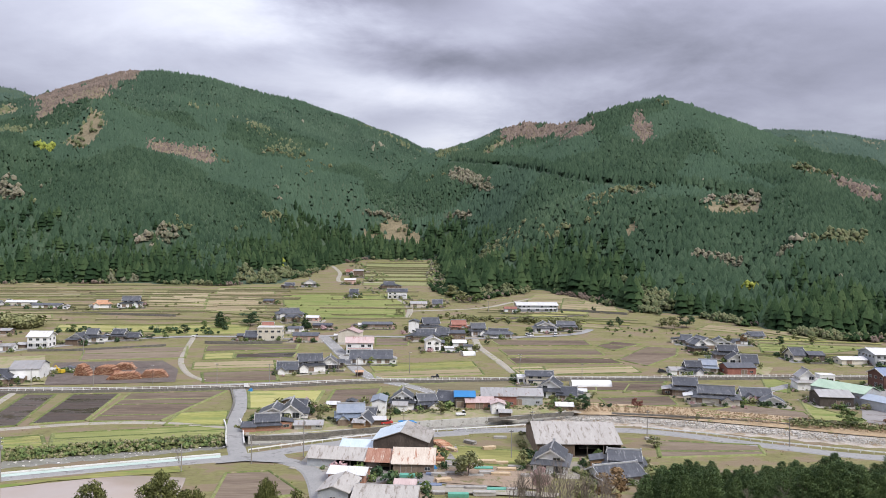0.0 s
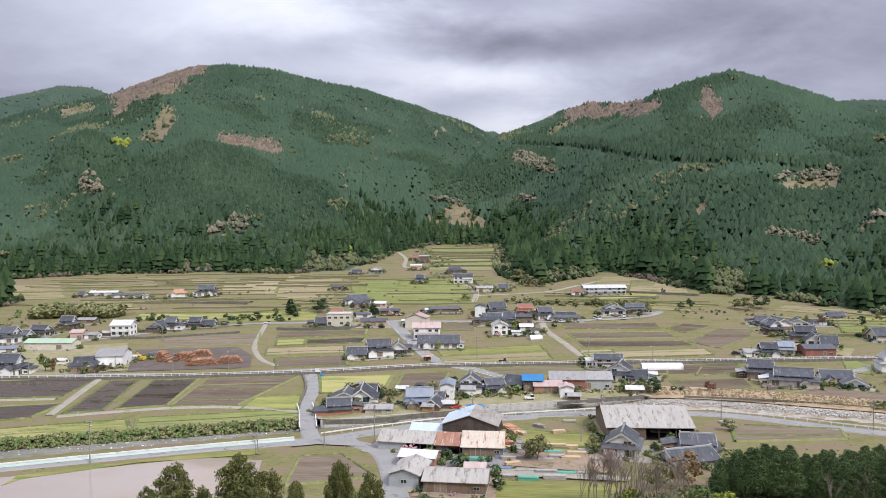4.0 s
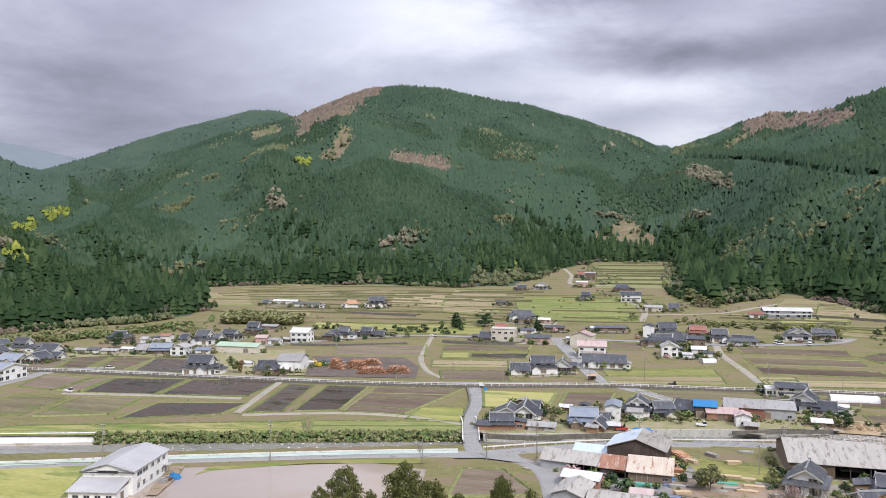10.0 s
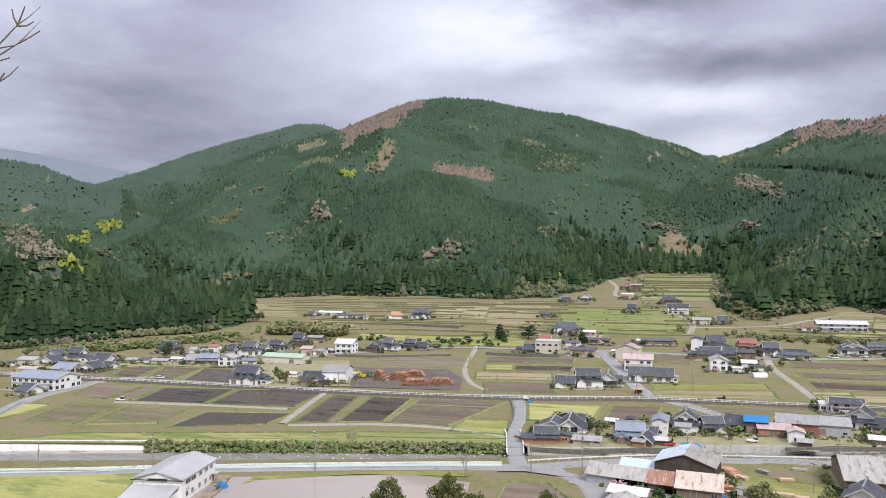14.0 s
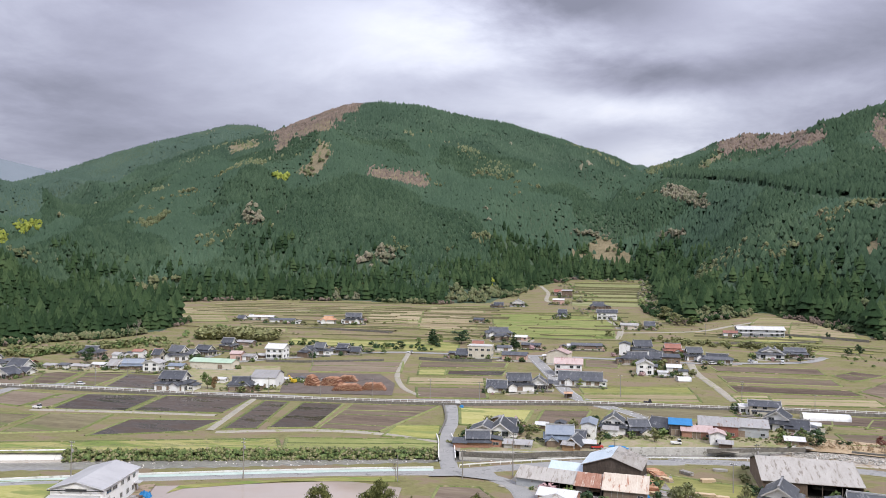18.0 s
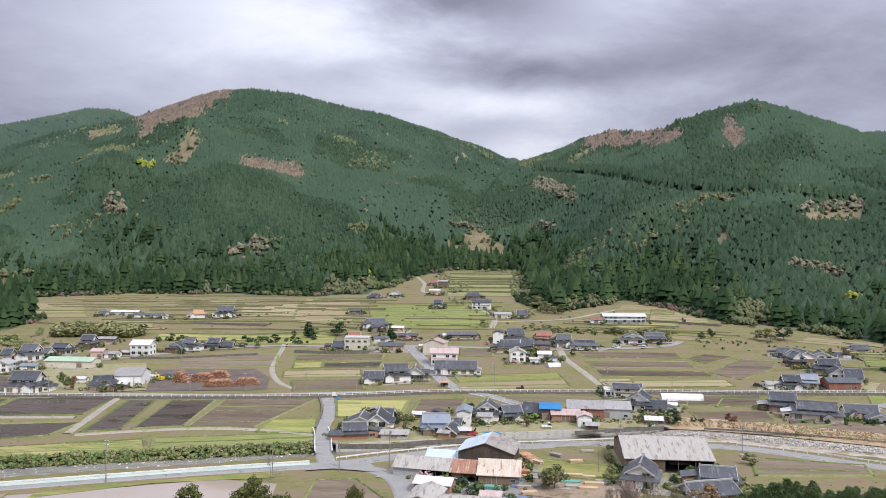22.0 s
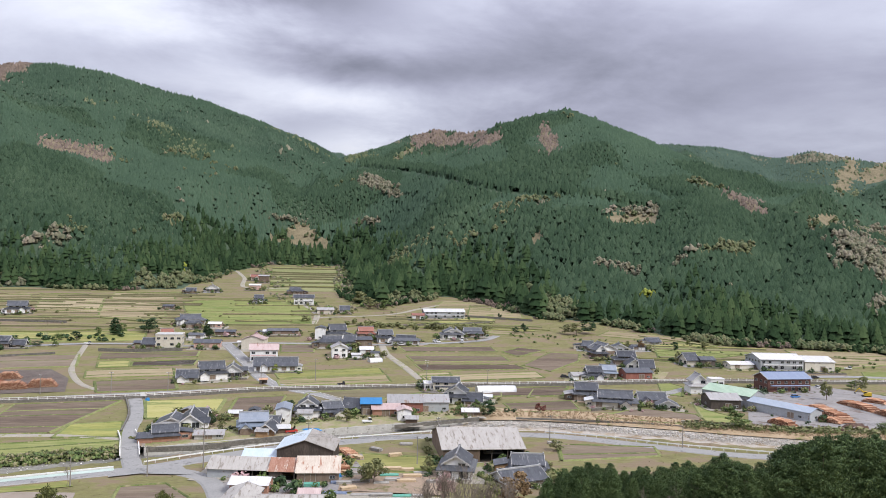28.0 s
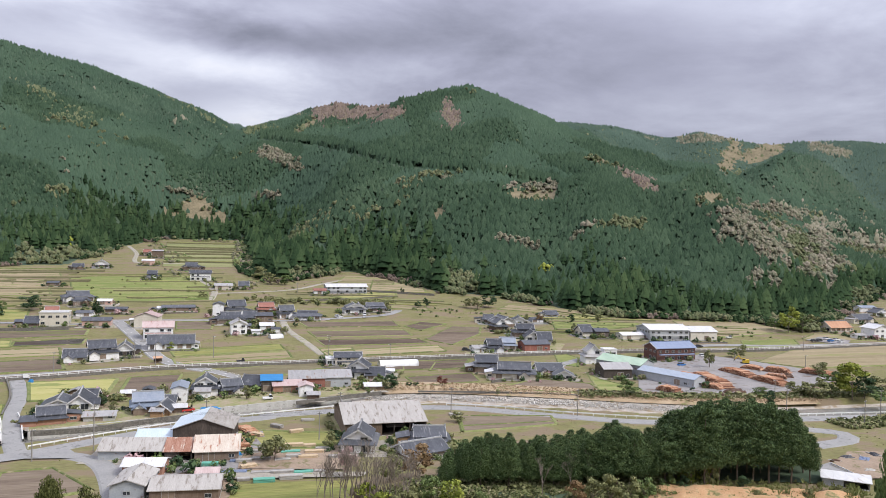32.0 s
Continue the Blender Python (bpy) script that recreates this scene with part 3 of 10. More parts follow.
CONE = [plume_shape(k, 6, 0.33 + 0.03 * k) for k in range(5)]
FAR_CONE = [tree_shape([(0.0, 1.0, 0.5)], 5, k) for k in range(3)] + [plume_shape(60 + k, 4, 0.42) for k in range(3)]
DOME = [dome_shape(10 + k) for k in range(5)]
CONE_FINE = [tree_shape([(0.10, 0.46, 0.50), (0.24, 0.60, 0.48), (0.38, 0.74, 0.41), (0.53, 0.87, 0.32), (0.68, 1.0, 0.21)], 8, 20 + k, 0.02, 0.72) for k in range(4)]
CONE_FINE += [tree_shape([(0.16, 0.52, 0.52), (0.32, 0.72, 0.54), (0.52, 0.90, 0.44), (0.70, 1.0, 0.28)], 8, 30 + k, 0.02, 0.75) for k in range(3)]


def crown_shape(seed, lobes=6):
    """A spreading leafy crown one metre high and wide, of several rounded lobes."""
    r = random.Random(seed)
    cos, tris, base = [], [], 0
    for k in range(lobes):
        co, tri = dome_shape(seed * 7 + k, 6)
        q = r.uniform(0.34, 0.55)
        a, t = 6.2832 * k / lobes + r.uniform(-0.5, 0.5), r.uniform(0.12, 0.32) * (k > 0)
        cos.append(co * q + np.array([t * math.cos(a), t * math.sin(a), (0.48 if k == 0 else r.uniform(0.08, 0.42))]))
        tris.append(tri + base)
        base += len(co)
    return np.concatenate(cos), np.concatenate(tris)


CROWN = [crown_shape(40 + k) for k in range(6)]
BLOB = [blob_shape(k) for k in range(5)]



def stands(x, y, rs, count=420):
    """The age of the plantation that each tree belongs to: 0 young to 1 old, one value a stand."""
    a, d = np.radians(rs.uniform(-53, 57, count)), np.sqrt(rs.uniform(400 ** 2, 2150 ** 2, count))
    sx, sy, age = -np.sin(a) * d, np.cos(a) * d, rs.uniform(0, 1, count)
    x, y = x + 30 * wave_noise(x, y, 60, 41), y + 30 * wave_noise(x, y, 60, 42)
    out = np.zeros(len(x))
    for k in range(0, len(x), 20000):
        q = (x[k:k + 20000, None] - sx) ** 2 + (y[k:k + 20000, None] - sy) ** 2
        out[k:k + 20000] = age[q.argmin(1)]
    return out


def plant_woods():
    rs = np.random.RandomState(7)
    # planted in uneven rows within the fan that the look-out commands, wider apart on the far slopes
    feet = []
    for gap, d0, d1 in ((3.3, 400, 1250), (3.8, 1250, 2150)):
        gx, gy = np.meshgrid(np.arange(-1800, 1760, gap), np.arange(200, 2150, gap))
        gx, gy = (gx + rs.uniform(-0.42, 0.42, gx.shape) * gap).ravel(), (gy + rs.uniform(-0.42, 0.42, gy.shape) * gap).ravel()
        gd, ga = np.hypot(gx, gy), np.degrees(np.arctan2(-gx, gy))
        ok = (gd >= d0) & (gd < d1) & (ga > -53) & (ga < 57)
        feet.append((gx[ok], gy[ok]))
    x, y = np.concatenate([f[0] for f in feet]), np.concatenate([f[1] for f in feet])
    d, az = np.hypot(x, y), np.arctan2(-x, y)
    s = past_foot(x, y)
    keep = s > 6
    x, y, s, d, az = x[keep], y[keep], s[keep], d[keep], az[keep]
    z = height(x, y)
    el = np.degrees(np.arctan2(z + 8 - 58, d))
    azd = np.degrees(az)
    kind = np.zeros(len(x), int)                      # 0 conifer, 1 broadleaf, 2 leafless, 3 none, 4 fresh leaf, 5 pale budding
    mixed = wave_noise(x, y, 95, 11) + 0.8 * wave_noise(x, y, 37, 12) + rs.normal(0, 0.22, len(x))
    kind[mixed > 1.18] = 1
    kind[mixed < -1.5] = 5
    for p in PATCHES:
        kind[patch_off(azd, el, p, x, y) + rs.normal(0, 0.24, len(x)) < 1] = p[5]
    # scattered young trees come back on the felled slopes
    kind[(kind == 3) & (rs.uniform(0, 1, len(x)) < 0.13)] = 1
    # a forest road cuts across the eastern mountain, below a stand of tall old trees
    over = el - np.interp(-azd, ROAD_CUT[0], ROAD_CUT[1]) - 0.07 * wave_noise(x, y, 40, 51)
    along = (azd < -0.5) & (azd > -22.8) & (d < 1330) & (d > 800)
    kind[along & (over > -0.22) & (over < 0.02) & (wave_noise(x, y, 60, 52) > -0.45)] = 3
    tall = along & (over >= 0.02) & (over < 0.4) & (wave_noise(x, y, 60, 52) > -0.6)
    kind[tall & (kind == 1)] = 0
    age = stands(x, y, rs)
    # old cedars near the valley, younger cypress higher; far slopes paled to paint haze
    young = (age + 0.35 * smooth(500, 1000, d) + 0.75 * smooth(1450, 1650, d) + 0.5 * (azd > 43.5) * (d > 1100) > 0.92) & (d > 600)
    # the back slopes take the palest grey green, haze put into the colour
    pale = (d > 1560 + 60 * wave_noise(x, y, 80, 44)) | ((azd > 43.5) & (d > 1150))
    P = np.stack([x, y, z - 2.4], -1)
    hgt = rs.normal(8.8, 1.5, len(x)).clip(5, 14) * (0.8 + 0.4 * age) * np.where(young, 0.8, 1.0)
    # taller cedars stand along the foot of the slopes, in stands of uneven depth
    stand = (d < 1000) & (s < 60 + 45 * wave_noise(x, y, 70, 14) + rs.normal(0, 10, len(x)))
    stand |= (x < -290) & (d < 760) & (s < 190)
    low = hgt.copy()
    hgt = hgt * (1 + np.where(stand, 1.0, 0.35) * np.exp(-np.maximum(s, 0) / 80) * (d < 1000))
    hgt = np.where((x < -290) & (d < 760), hgt * 1.15, hgt)
    hgt = np.where(tall, np.maximum(hgt, 9.0) * 1.3, hgt)
    step = 4.0
    gx, gy = (height(x + step, y) - height(x - step, y)) / (2 * step), (height(x, y + step) - height(x, y - step)) / (2 * step)
    slope = np.stack([-gx, -gy, np.ones(len(x))], -1)
    slope /= np.linalg.norm(slope, axis=1)[:, None]
    thin = rs.uniform(0, 1, len(x))
    drop = (stand & (thin < 0.66)) | ((kind == 2) & (thin < 0.25)) | ((kind == 5) & (thin < 0.3))
    kind[drop] = 3
    # leafy groves near the valley are planted later with fuller crowns
    near = (d < 1150) & np.isin(kind, (1, 4, 5))
    groves = [(k, P[near & (kind == k)], low[near & (kind == k)]) for k in (1, 4, 5)]
    kind[near] = 3
    hgt = np.where(np.isin(kind, (1, 2, 4, 5)), low, hgt)
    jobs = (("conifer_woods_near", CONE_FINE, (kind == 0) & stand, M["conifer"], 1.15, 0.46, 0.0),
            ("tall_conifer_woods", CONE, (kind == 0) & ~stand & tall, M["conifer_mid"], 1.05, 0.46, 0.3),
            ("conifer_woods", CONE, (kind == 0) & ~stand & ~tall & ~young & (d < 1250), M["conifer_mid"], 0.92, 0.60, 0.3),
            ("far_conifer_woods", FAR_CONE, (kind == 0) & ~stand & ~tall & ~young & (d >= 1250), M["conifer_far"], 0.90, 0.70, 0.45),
            ("young_conifer_woods", FAR_CONE, (kind == 0) & ~stand & ~tall & young & ~pale, M["conifer_young_hazed"], 0.86, 0.74, 0.45),
            ("pale_cypress_woods", FAR_CONE, (kind == 0) & ~stand & ~tall & young & pale, M["conifer_hazed"], 0.88, 0.74, 0.5),
            ("broadleaf_woods", DOME, kind == 1, M["broadleaf"], 0.85, 0.75, 0.4),
            ("leafless_woods", DOME, kind == 2, M["bare_wood"], 0.68, 0.66, 0.5),
            ("budding_woods", DOME, kind == 5, M["pale_bud"], 0.84, 0.78, 0.4),
            ("fresh_leaved_woods", DOME, kind == 4, M["fresh_leaf"], 0.90, 0.8, 0.3))
    for name, shapes, sel, mat, hk, wk, share in jobs:
        if sel.sum():
            ob = scatter(name, shapes, P[sel], hgt[sel] * hk, hgt[sel] * hk * wk * rs.uniform(0.8, 1.2, int(sel.sum())), mat, rs, 0.03, slope[sel], share)
            tagged(ob, WOODS[name], "woods", kind="stuff")
    return groves


WOODS = {
    "conifer_woods_near": "dark green cedar plantation along the foot of the slopes",
    "conifer_woods": "dense dark green cedar and cypress woods on the mountains",
    "far_conifer_woods": "dark green conifers on the high slopes, tinted for haze",
    "tall_conifer_woods": "tall old conifers above the forest road",
    "young_conifer_woods": "paler green young cypress plantations on the high slopes, with painted haze",
    "pale_cypress_woods": "pale grey green conifer woods on the back slopes, haze painted in",
    "budding_woods": "pale buff budding trees in groves on the slopes",
    "broadleaf_woods": "olive green broadleaf trees mixed into the mountain woods",
    "leafless_woods": "reddish brown leafless trees on the mountain slopes",
    "fresh_leaved_woods": "yellow green spring trees on the mountain slopes",
}
GROVES = plant_woods()



# range far behind the left-hand mountains, its haze painted into the slope colour
far_line = [survey(a, e + 0.12 * math.sin(a * 2.1), 3300) for a, e in ((64, 7.6), (60, 7.8), (56, 7.4), (52, 7.3), (49, 7.0), (46, 6.6), (43, 6.0), (40, 5.0), (36, 4.0))]
far_v = [(x * k, y * k, z * h) for x, y, z in far_line for k, h in ((0.88, 0.0), (0.95, 0.6), (1.0, 1.0), (1.1, 0.2))]
M["far_slope_haze"] = surface("distant_slope_haze", [(0.16, 0.19, 0.225), (0.20, 0.23, 0.265)], 300, 60, 1.0, 0.0)
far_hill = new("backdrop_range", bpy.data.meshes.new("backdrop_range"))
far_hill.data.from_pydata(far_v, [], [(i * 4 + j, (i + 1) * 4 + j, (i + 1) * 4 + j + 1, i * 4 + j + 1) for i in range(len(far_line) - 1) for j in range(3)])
far_hill.data.materials.append(M["far_slope_haze"])
tagged(far_hill, "pale blue grey mountain range far off, haze painted in", "mountain", kind="structure")


# ---- tools for things and their parts ----
def part(name, geo, material, parent=None, label="", smooth=False):
    """One mesh object from (corners, faces), or from a mesh that is shared, under its thing."""
    if isinstance(geo, tuple):
        me = bpy.data.meshes.new(name)
        me.from_pydata(geo[0], [], geo[1])
        me.materials.append(material)
        if smooth:
            me.polygons.foreach_set("use_smooth", [True] * len(me.polygons))
    else:
        me = geo
    ob = new(name, me)
    if parent:
        ob.parent = parent
    if label:
        ob["label"] = label
    return ob


def thing(name, x, y, rot, label, category, group="", z=None, sink=0.0):
    ob = new(name)
    ob.location = (x, y, (float(valley(np.array(x), np.array(y))) if z is None else z) - sink)
    ob.rotation_euler = (0, 0, radians(rot))
    return tagged(ob, label, category, group)


def box(x0, x1, y0, y1, z0, z1):
    v = [(x, y, z) for z in (z0, z1) for y in (y0, y1) for x in (x0, x1)]
    return v, [(0, 2, 3, 1), (4, 5, 7, 6), (0, 1, 5, 4), (2, 6, 7, 3), (0, 4, 6, 2), (1, 3, 7, 5)]


def cbox(cx, cy, z0, w, d, h):
    return box(cx - w / 2, cx + w / 2, cy - d / 2, cy + d / 2, z0, z0 + h)


def join(*geos):
    v, f = [], []
    for gv, gf in geos:
        b = len(v)
        v += list(gv)
        f += [tuple(i + b for i in q) for q in gf]
    return v, f


def moved(geo, x=0.0, y=0.0, z=0.0, rot=0.0):
    c, s = math.cos(radians(rot)), math.sin(radians(rot))
    return [(vx * c - vy * s + x, vx * s + vy * c + y, vz + z) for vx, vy, vz in geo[0]], geo[1]


def tube(p, q, r0, r1, n=6):
    """A tapered round bar between two points."""
    p, q = Vector(p), Vector(q)
    a = (q - p).normalized()
    u = a.orthogonal().normalized()
    w = a.cross(u)
    v = [tuple(c + (u * math.cos(k) + w * math.sin(k)) * r) for c, r in ((p, r0), (q, r1)) for k in [6.28319 * i / n for i in range(n)]]
    f = [(i, (i + 1) % n, n + (i + 1) % n, n + i) for i in range(n)]
    return v, f + [tuple(range(n))[::-1], tuple(range(n, 2 * n))]


def floor_z(x, y):
    return float(valley(np.array(float(x)), np.array(float(y))))


def line_points(pts, step):
    """Even points along a rounded polyline, each with its direction."""
    P = [Vector((x, y)) for x, y in pts]
    out = []
    for i in range(len(P) - 1):
        a, b, c, d = P[max(i - 1, 0)], P[i], P[i + 1], P[min(i + 2, len(P) - 1)]
        n = max(2, int((c - b).length / step))
        for k in range(n):
            t = k / n
            out.append(0.5 * ((2 * b) + (c - a) * t + (2 * a - 5 * b + 4 * c - d) * t * t + (3 * b - a - 3 * c + d) * t ** 3))
    out.append(P[-1])
    res = []
    for i, p in enumerate(out):
        d = (out[min(i + 1, len(out) - 1)] - out[max(i - 1, 0)]).normalized()
        res.append((p, d))
    return res


def strip(pts, profile, step=4.0, base=valley):
    """A band along a line. profile: (offset to the left, height over the valley floor), from the right side to the left."""
    line = line_points(pts, step)
    k = len(profile)
    v = []
    for p, d in line:
        z = float(base(np.array(p.x), np.array(p.y)))
        v += [(p.x - d.y * o, p.y + d.x * o, z + h) for o, h in profile]
    f = [(i * k + j, (i + 1) * k + j, (i + 1) * k + j + 1, i * k + j + 1) for i in range(len(line) - 1) for j in range(k - 1)]
    return v, f


# ---- fields, lanes, railway and river ----
FIELD_NAMES = {
    "paddy_water": ("paddy_field", "dark brown flooded rice paddy with grassy bunds"),
    "soil": ("ploughed_field", "brown ploughed field with grassy bunds"),
    "stubble": ("stubble_field", "brownish stubble field with green weeds"),
    "straw": ("straw_field", "pale tan dry straw field"),
    "yellow_crop": ("crop_field", "bright yellow green crop field"),
    "olive_grass": ("grass_field", "olive green grass field in rows"),
    "bright_grass": ("grass_field", "bright green grass field"),
    "terrace": ("terrace_field", "green terraced hillside field with low steps"),
}


KEEP_CLEAR, ROAD_LINES, HOUSE_SPOTS = [], [], []


def field(kind, *corners):
    KEEP_CLEAR.append(list(corners))
    name, label = FIELD_NAMES[kind]
    lift = 0.10 if kind == "paddy_water" else 0.16
    c = [Vector((x, y)) for x, y in corners]
    if len(c) == 4:
        n, m = max(2, int((c[1] - c[0]).length / 5)), max(2, int((c[3] - c[0]).length / 5))
        v = []
        for j in range(m + 1):
            for i in range(n + 1):
                p = (c[0].lerp(c[1], i / n)).lerp(c[3].lerp(c[2], i / n), j / m)
                v.append((p.x, p.y, floor_z(p.x, p.y) + lift))
        f = [(j * (n + 1) + i, j * (n + 1) + i + 1, (j + 1) * (n + 1) + i + 1, (j + 1) * (n + 1) + i) for j in range(m) for i in range(n)]
    else:
        v = [(p.x, p.y, floor_z(p.x, p.y) + lift + 0.05) for p in c]
        f = [tuple(range(len(c)))]
    ob = part(name, (v, f), M[kind])
    tagged(ob, label, "field", "fields in the valley", "structure")
    r = random.Random(int(c[0].x * 10))
    for i in range(len(c)):
        p, q = c[i], c[(i + 1) % len(c)]
        w = r.uniform(0.3, 0.65)
        part("bund", strip([tuple(p), tuple(q)], [(-w - 0.25, 0.0), (-w * 0.6, lift + 0.2), (w * 0.6, lift + 0.2), (w + 0.25, 0.0)], 6.0), M["bund" if kind != "terrace" else "stubble"], ob)
    if kind in ("terrace", "olive_grass", "bright_grass", "straw", "soil") and len(c) == 4:
        deep = ((c[3] - c[0]).length + (c[2] - c[1]).length) / 2
        n = max(2, int(deep / (26 if kind == "terrace" else 11)))
        for k in range(1, n):
            t = (k + r.uniform(-0.35, 0.35)) / n
            p, q = c[0].lerp(c[3], t), c[1].lerp(c[2], min(1.0, t + r.uniform(-0.02, 0.02)))
            mid = p.lerp(q, 0.5) + Vector((0, r.uniform(-6, 6) if kind == "terrace" else r.uniform(-1.5, 1.5)))
            if kind == "terrace":
                part("terrace_step", strip([tuple(p), tuple(mid), tuple(q)], [(-1.3, 0.02), (-0.5, lift + 1.5), (0.6, lift + 1.6), (5.5, lift + 0.3)], 6.0), M[r.choice(("bund", "bund", "stubble", "olive_grass"))], ob)
                # dark strip over the step's face, its shade put in as colour
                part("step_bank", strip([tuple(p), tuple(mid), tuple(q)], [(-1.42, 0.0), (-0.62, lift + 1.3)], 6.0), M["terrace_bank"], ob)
            elif kind != "soil" or r.random() < 0.5:
                part("bund", strip([tuple(p), tuple(mid), tuple(q)], [(-0.9, 0.05), (-0.35, lift + 0.15), (0.8, lift + 0.02)], 6.0), M["bund"], ob)
    return ob


def road(name, width, pts, lift=0.24):
    ROAD_LINES.append((pts, width / 2))
    mat = M["asphalt"] if width >= 4 else M["lane"]
    h = width / 2
    ob = part(name, strip(pts, [(-h - 0.5, 0.0), (-h, lift), (0, lift + 0.05), (h, lift), (h + 0.5, 0.0)], 3.0), mat)
    tagged(ob, "pale grey worn asphalt road" if width >= 4 else "narrow pale gravel lane between fields", "road", kind="structure")
    return ob


# low uneven banks between the sloping fields below the woods, each with a face coloured dark as shade and a grassy top
def slope_bank(x0, x1, y, tilt, high, mat, seed):
    r = random.Random(seed)
    n = max(3, int((x1 - x0) / 14))
    pts = [(x0 + (x1 - x0) * k / n, y + tilt * (x1 - x0) * k / n + r.uniform(-1.8, 1.8)) for k in range(n + 1)]
    ob = part("field_bank", strip(pts, [(-0.9, 0.0), (-0.25, high), (1.2, high + 0.05), (5.5, 0.12)], 4.0), M[mat])
    tagged(ob, "low grassy bank between sloping fields", "bank", "banks between the fields", "structure")
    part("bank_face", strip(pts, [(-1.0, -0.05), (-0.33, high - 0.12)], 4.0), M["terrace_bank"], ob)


def slope_banks():
    r = random.Random(12)
    for x0, x1, y0, y1, tilt, gap in ((-400, -110, 482, 655, 0.06, 13), (-100, -20, 500, 640, 0.05, 21), (20, 130, 500, 560, -0.1, 14), (150, 330, 400, 445, -0.12, 12)):
        y = y0
        while y < y1:
            x = x0 + r.uniform(0, 30)
            while x < x1 - 15:
                e = min(x1, x + r.uniform(35, 110))
                if past_foot(np.array([x, e]), np.array([y, y + tilt * (e - x)])).max() < -6:
                    slope_bank(x, e, y + r.uniform(-4, 4), tilt, r.uniform(0.5, 1.3), r.choice(("bund", "straw", "straw", "stubble", "straw") if x0 < -105 else ("bund", "straw", "olive_grass", "stubble")), r.randint(0, 9999))
                x = e + r.uniform(3, 25)
            y += gap * r.uniform(0.7, 1.4)


# kind, then the corners in plan
field("paddy_water", (-230, 248.8), (-199.7, 254.4), (-208.5, 288.9), (-241, 282))
field("paddy_water", (-197.6, 255.3), (-162.1, 263.3), (-167.7, 297.7), (-206.2, 289.8))
field("paddy_water", (-146.3, 237.7), (-135.5, 242.1), (-148.8, 293.3), (-160.1, 293.1))
field("paddy_water", (-132.2, 244.4), (-117.2, 250.4), (-125.5, 297), (-142.6, 294.3))
field("soil", (-115, 249.2), (-92.7, 251.2), (-86.1, 304.7), (-121.6, 297.1))
field("yellow_crop", (-89.1, 244.9), (-69.5, 246.4), (-74.7, 267.5), (-90.5, 263.2))
field("paddy_water", (-183.1, 214.1), (-154, 231.6), (-154.9, 251.7), (-187.4, 242.1))
field("stubble", (-237, 202.5), (-218.2, 208), (-226.1, 238.6), (-249.1, 233.1))
field("stubble", (-213.1, 208), (-190.9, 218.9), (-199.2, 247), (-222.9, 241.2))
field("yellow_crop", (-250.4, 200.2), (-250, 211.1), (-254.2, 231.1), (-268.4, 229.2))
field("olive_grass", (-221.2, 177), (-112.7, 216.6), (-121, 230.4), (-204.7, 196.3))
field("bright_grass", (-111.5, 217.1), (-65.7, 232.8), (-69.5, 246.4), (-118.4, 232.4))
field("soil", (-264.5, 251.8), (-245.3, 249.4), (-251.9, 277.6), (-277.8, 278.9))
field("soil", (-243.2, 250.4), (-232.7, 250.4), (-241.3, 280.3), (-250.3, 278.2))
field("paddy_water", (-247.6, 300.7), (-218, 302), (-240.2, 339.8), (-263.4, 337.5))
field("soil", (-287.5, 297.5), (-274.1, 299.2), (-289, 332.7), (-307.5, 330.1))
field("soil", (-267.3, 298.1), (-253.2, 300.2), (-264, 337.3), (-285.5, 333.8))
field("yellow_crop", (-143.4, 115.2), (-125.3, 122.1), (-151, 168.4), (-189.3, 151.7))
field("soil", (-51.9, 171), (-32.1, 178.5), (-44.3, 196.6), (-54.7, 194.2))
field("soil", (-174.9, 367.4), (-127.2, 376.2), (-135.1, 404.3), (-185, 394.3))
field("soil", (-100.8, 322), (-70.7, 329.1), (-76.6, 350.6), (-108.6, 344.7))
field("straw", (-115.1, 350.9), (-78.3, 357.9), (-82.2, 373.1), (-119.4, 366.7))
field("paddy_water", (-103, 377.1), (-74.6, 380.8), (-74.8, 393.8), (-104.5, 387))
field("soil", (-122.1, 391.5), (-77, 400.7), (-78.2, 414.6), (-125.6, 406.9))
field("olive_grass", (-117, 373.2), (-103.2, 375.6), (-106.5, 389.6), (-120.3, 385.7))
field("yellow_crop", (-68.8, 271.9), (-46.5, 274.6), (-47.7, 308.3), (-77.1, 304.3))
field("soil", (-42.6, 271.2), (-26, 277.7), (-25.1, 314.9), (-43.5, 310.1))
field("straw", (-29.2, 336), (19.5, 346.1), (18, 361.1), (-31.5, 348.3))
field("olive_grass", (-31.1, 352.1), (17, 364.1), (15.2, 376.4), (-34.2, 364.5))
field("straw", (35, 349.9), (49, 352.1), (48.9, 366.9), (33, 364.3))
field("soil", (-36, 413.4), (-18.8, 413.5), (-18.3, 435.5), (-37.7, 433.7))
field("straw", (38, 347.3), (93.6, 356.4), (92.6, 369.5), (35.3, 359.8))
field("soil", (36.3, 371), (89.5, 375.1), (86.1, 386.3), (33.4, 385.8))
field("soil", (33.9, 391.3), (84.9, 395), (83.3, 410.2), (30.7, 407.2))
field("soil", (31.5, 417.9), (82.9, 419.8), (81.5, 435), (27.8, 432.4))
field("soil", (89.3, 384.7), (100.2, 370.5), (122.5, 396.7), (128.8, 415.4), (113, 419.1))
field("soil", (85.2, 419.8), (92.1, 406.9), (111.4, 425.9), (97.9, 433))
field("soil", (63.1, 281.3), (89.6, 287.1), (91.5, 305.2), (62, 299.6))
field("soil", (92.2, 273.6), (129.1, 255.7), (132.5, 277.5), (114.7, 290.2))
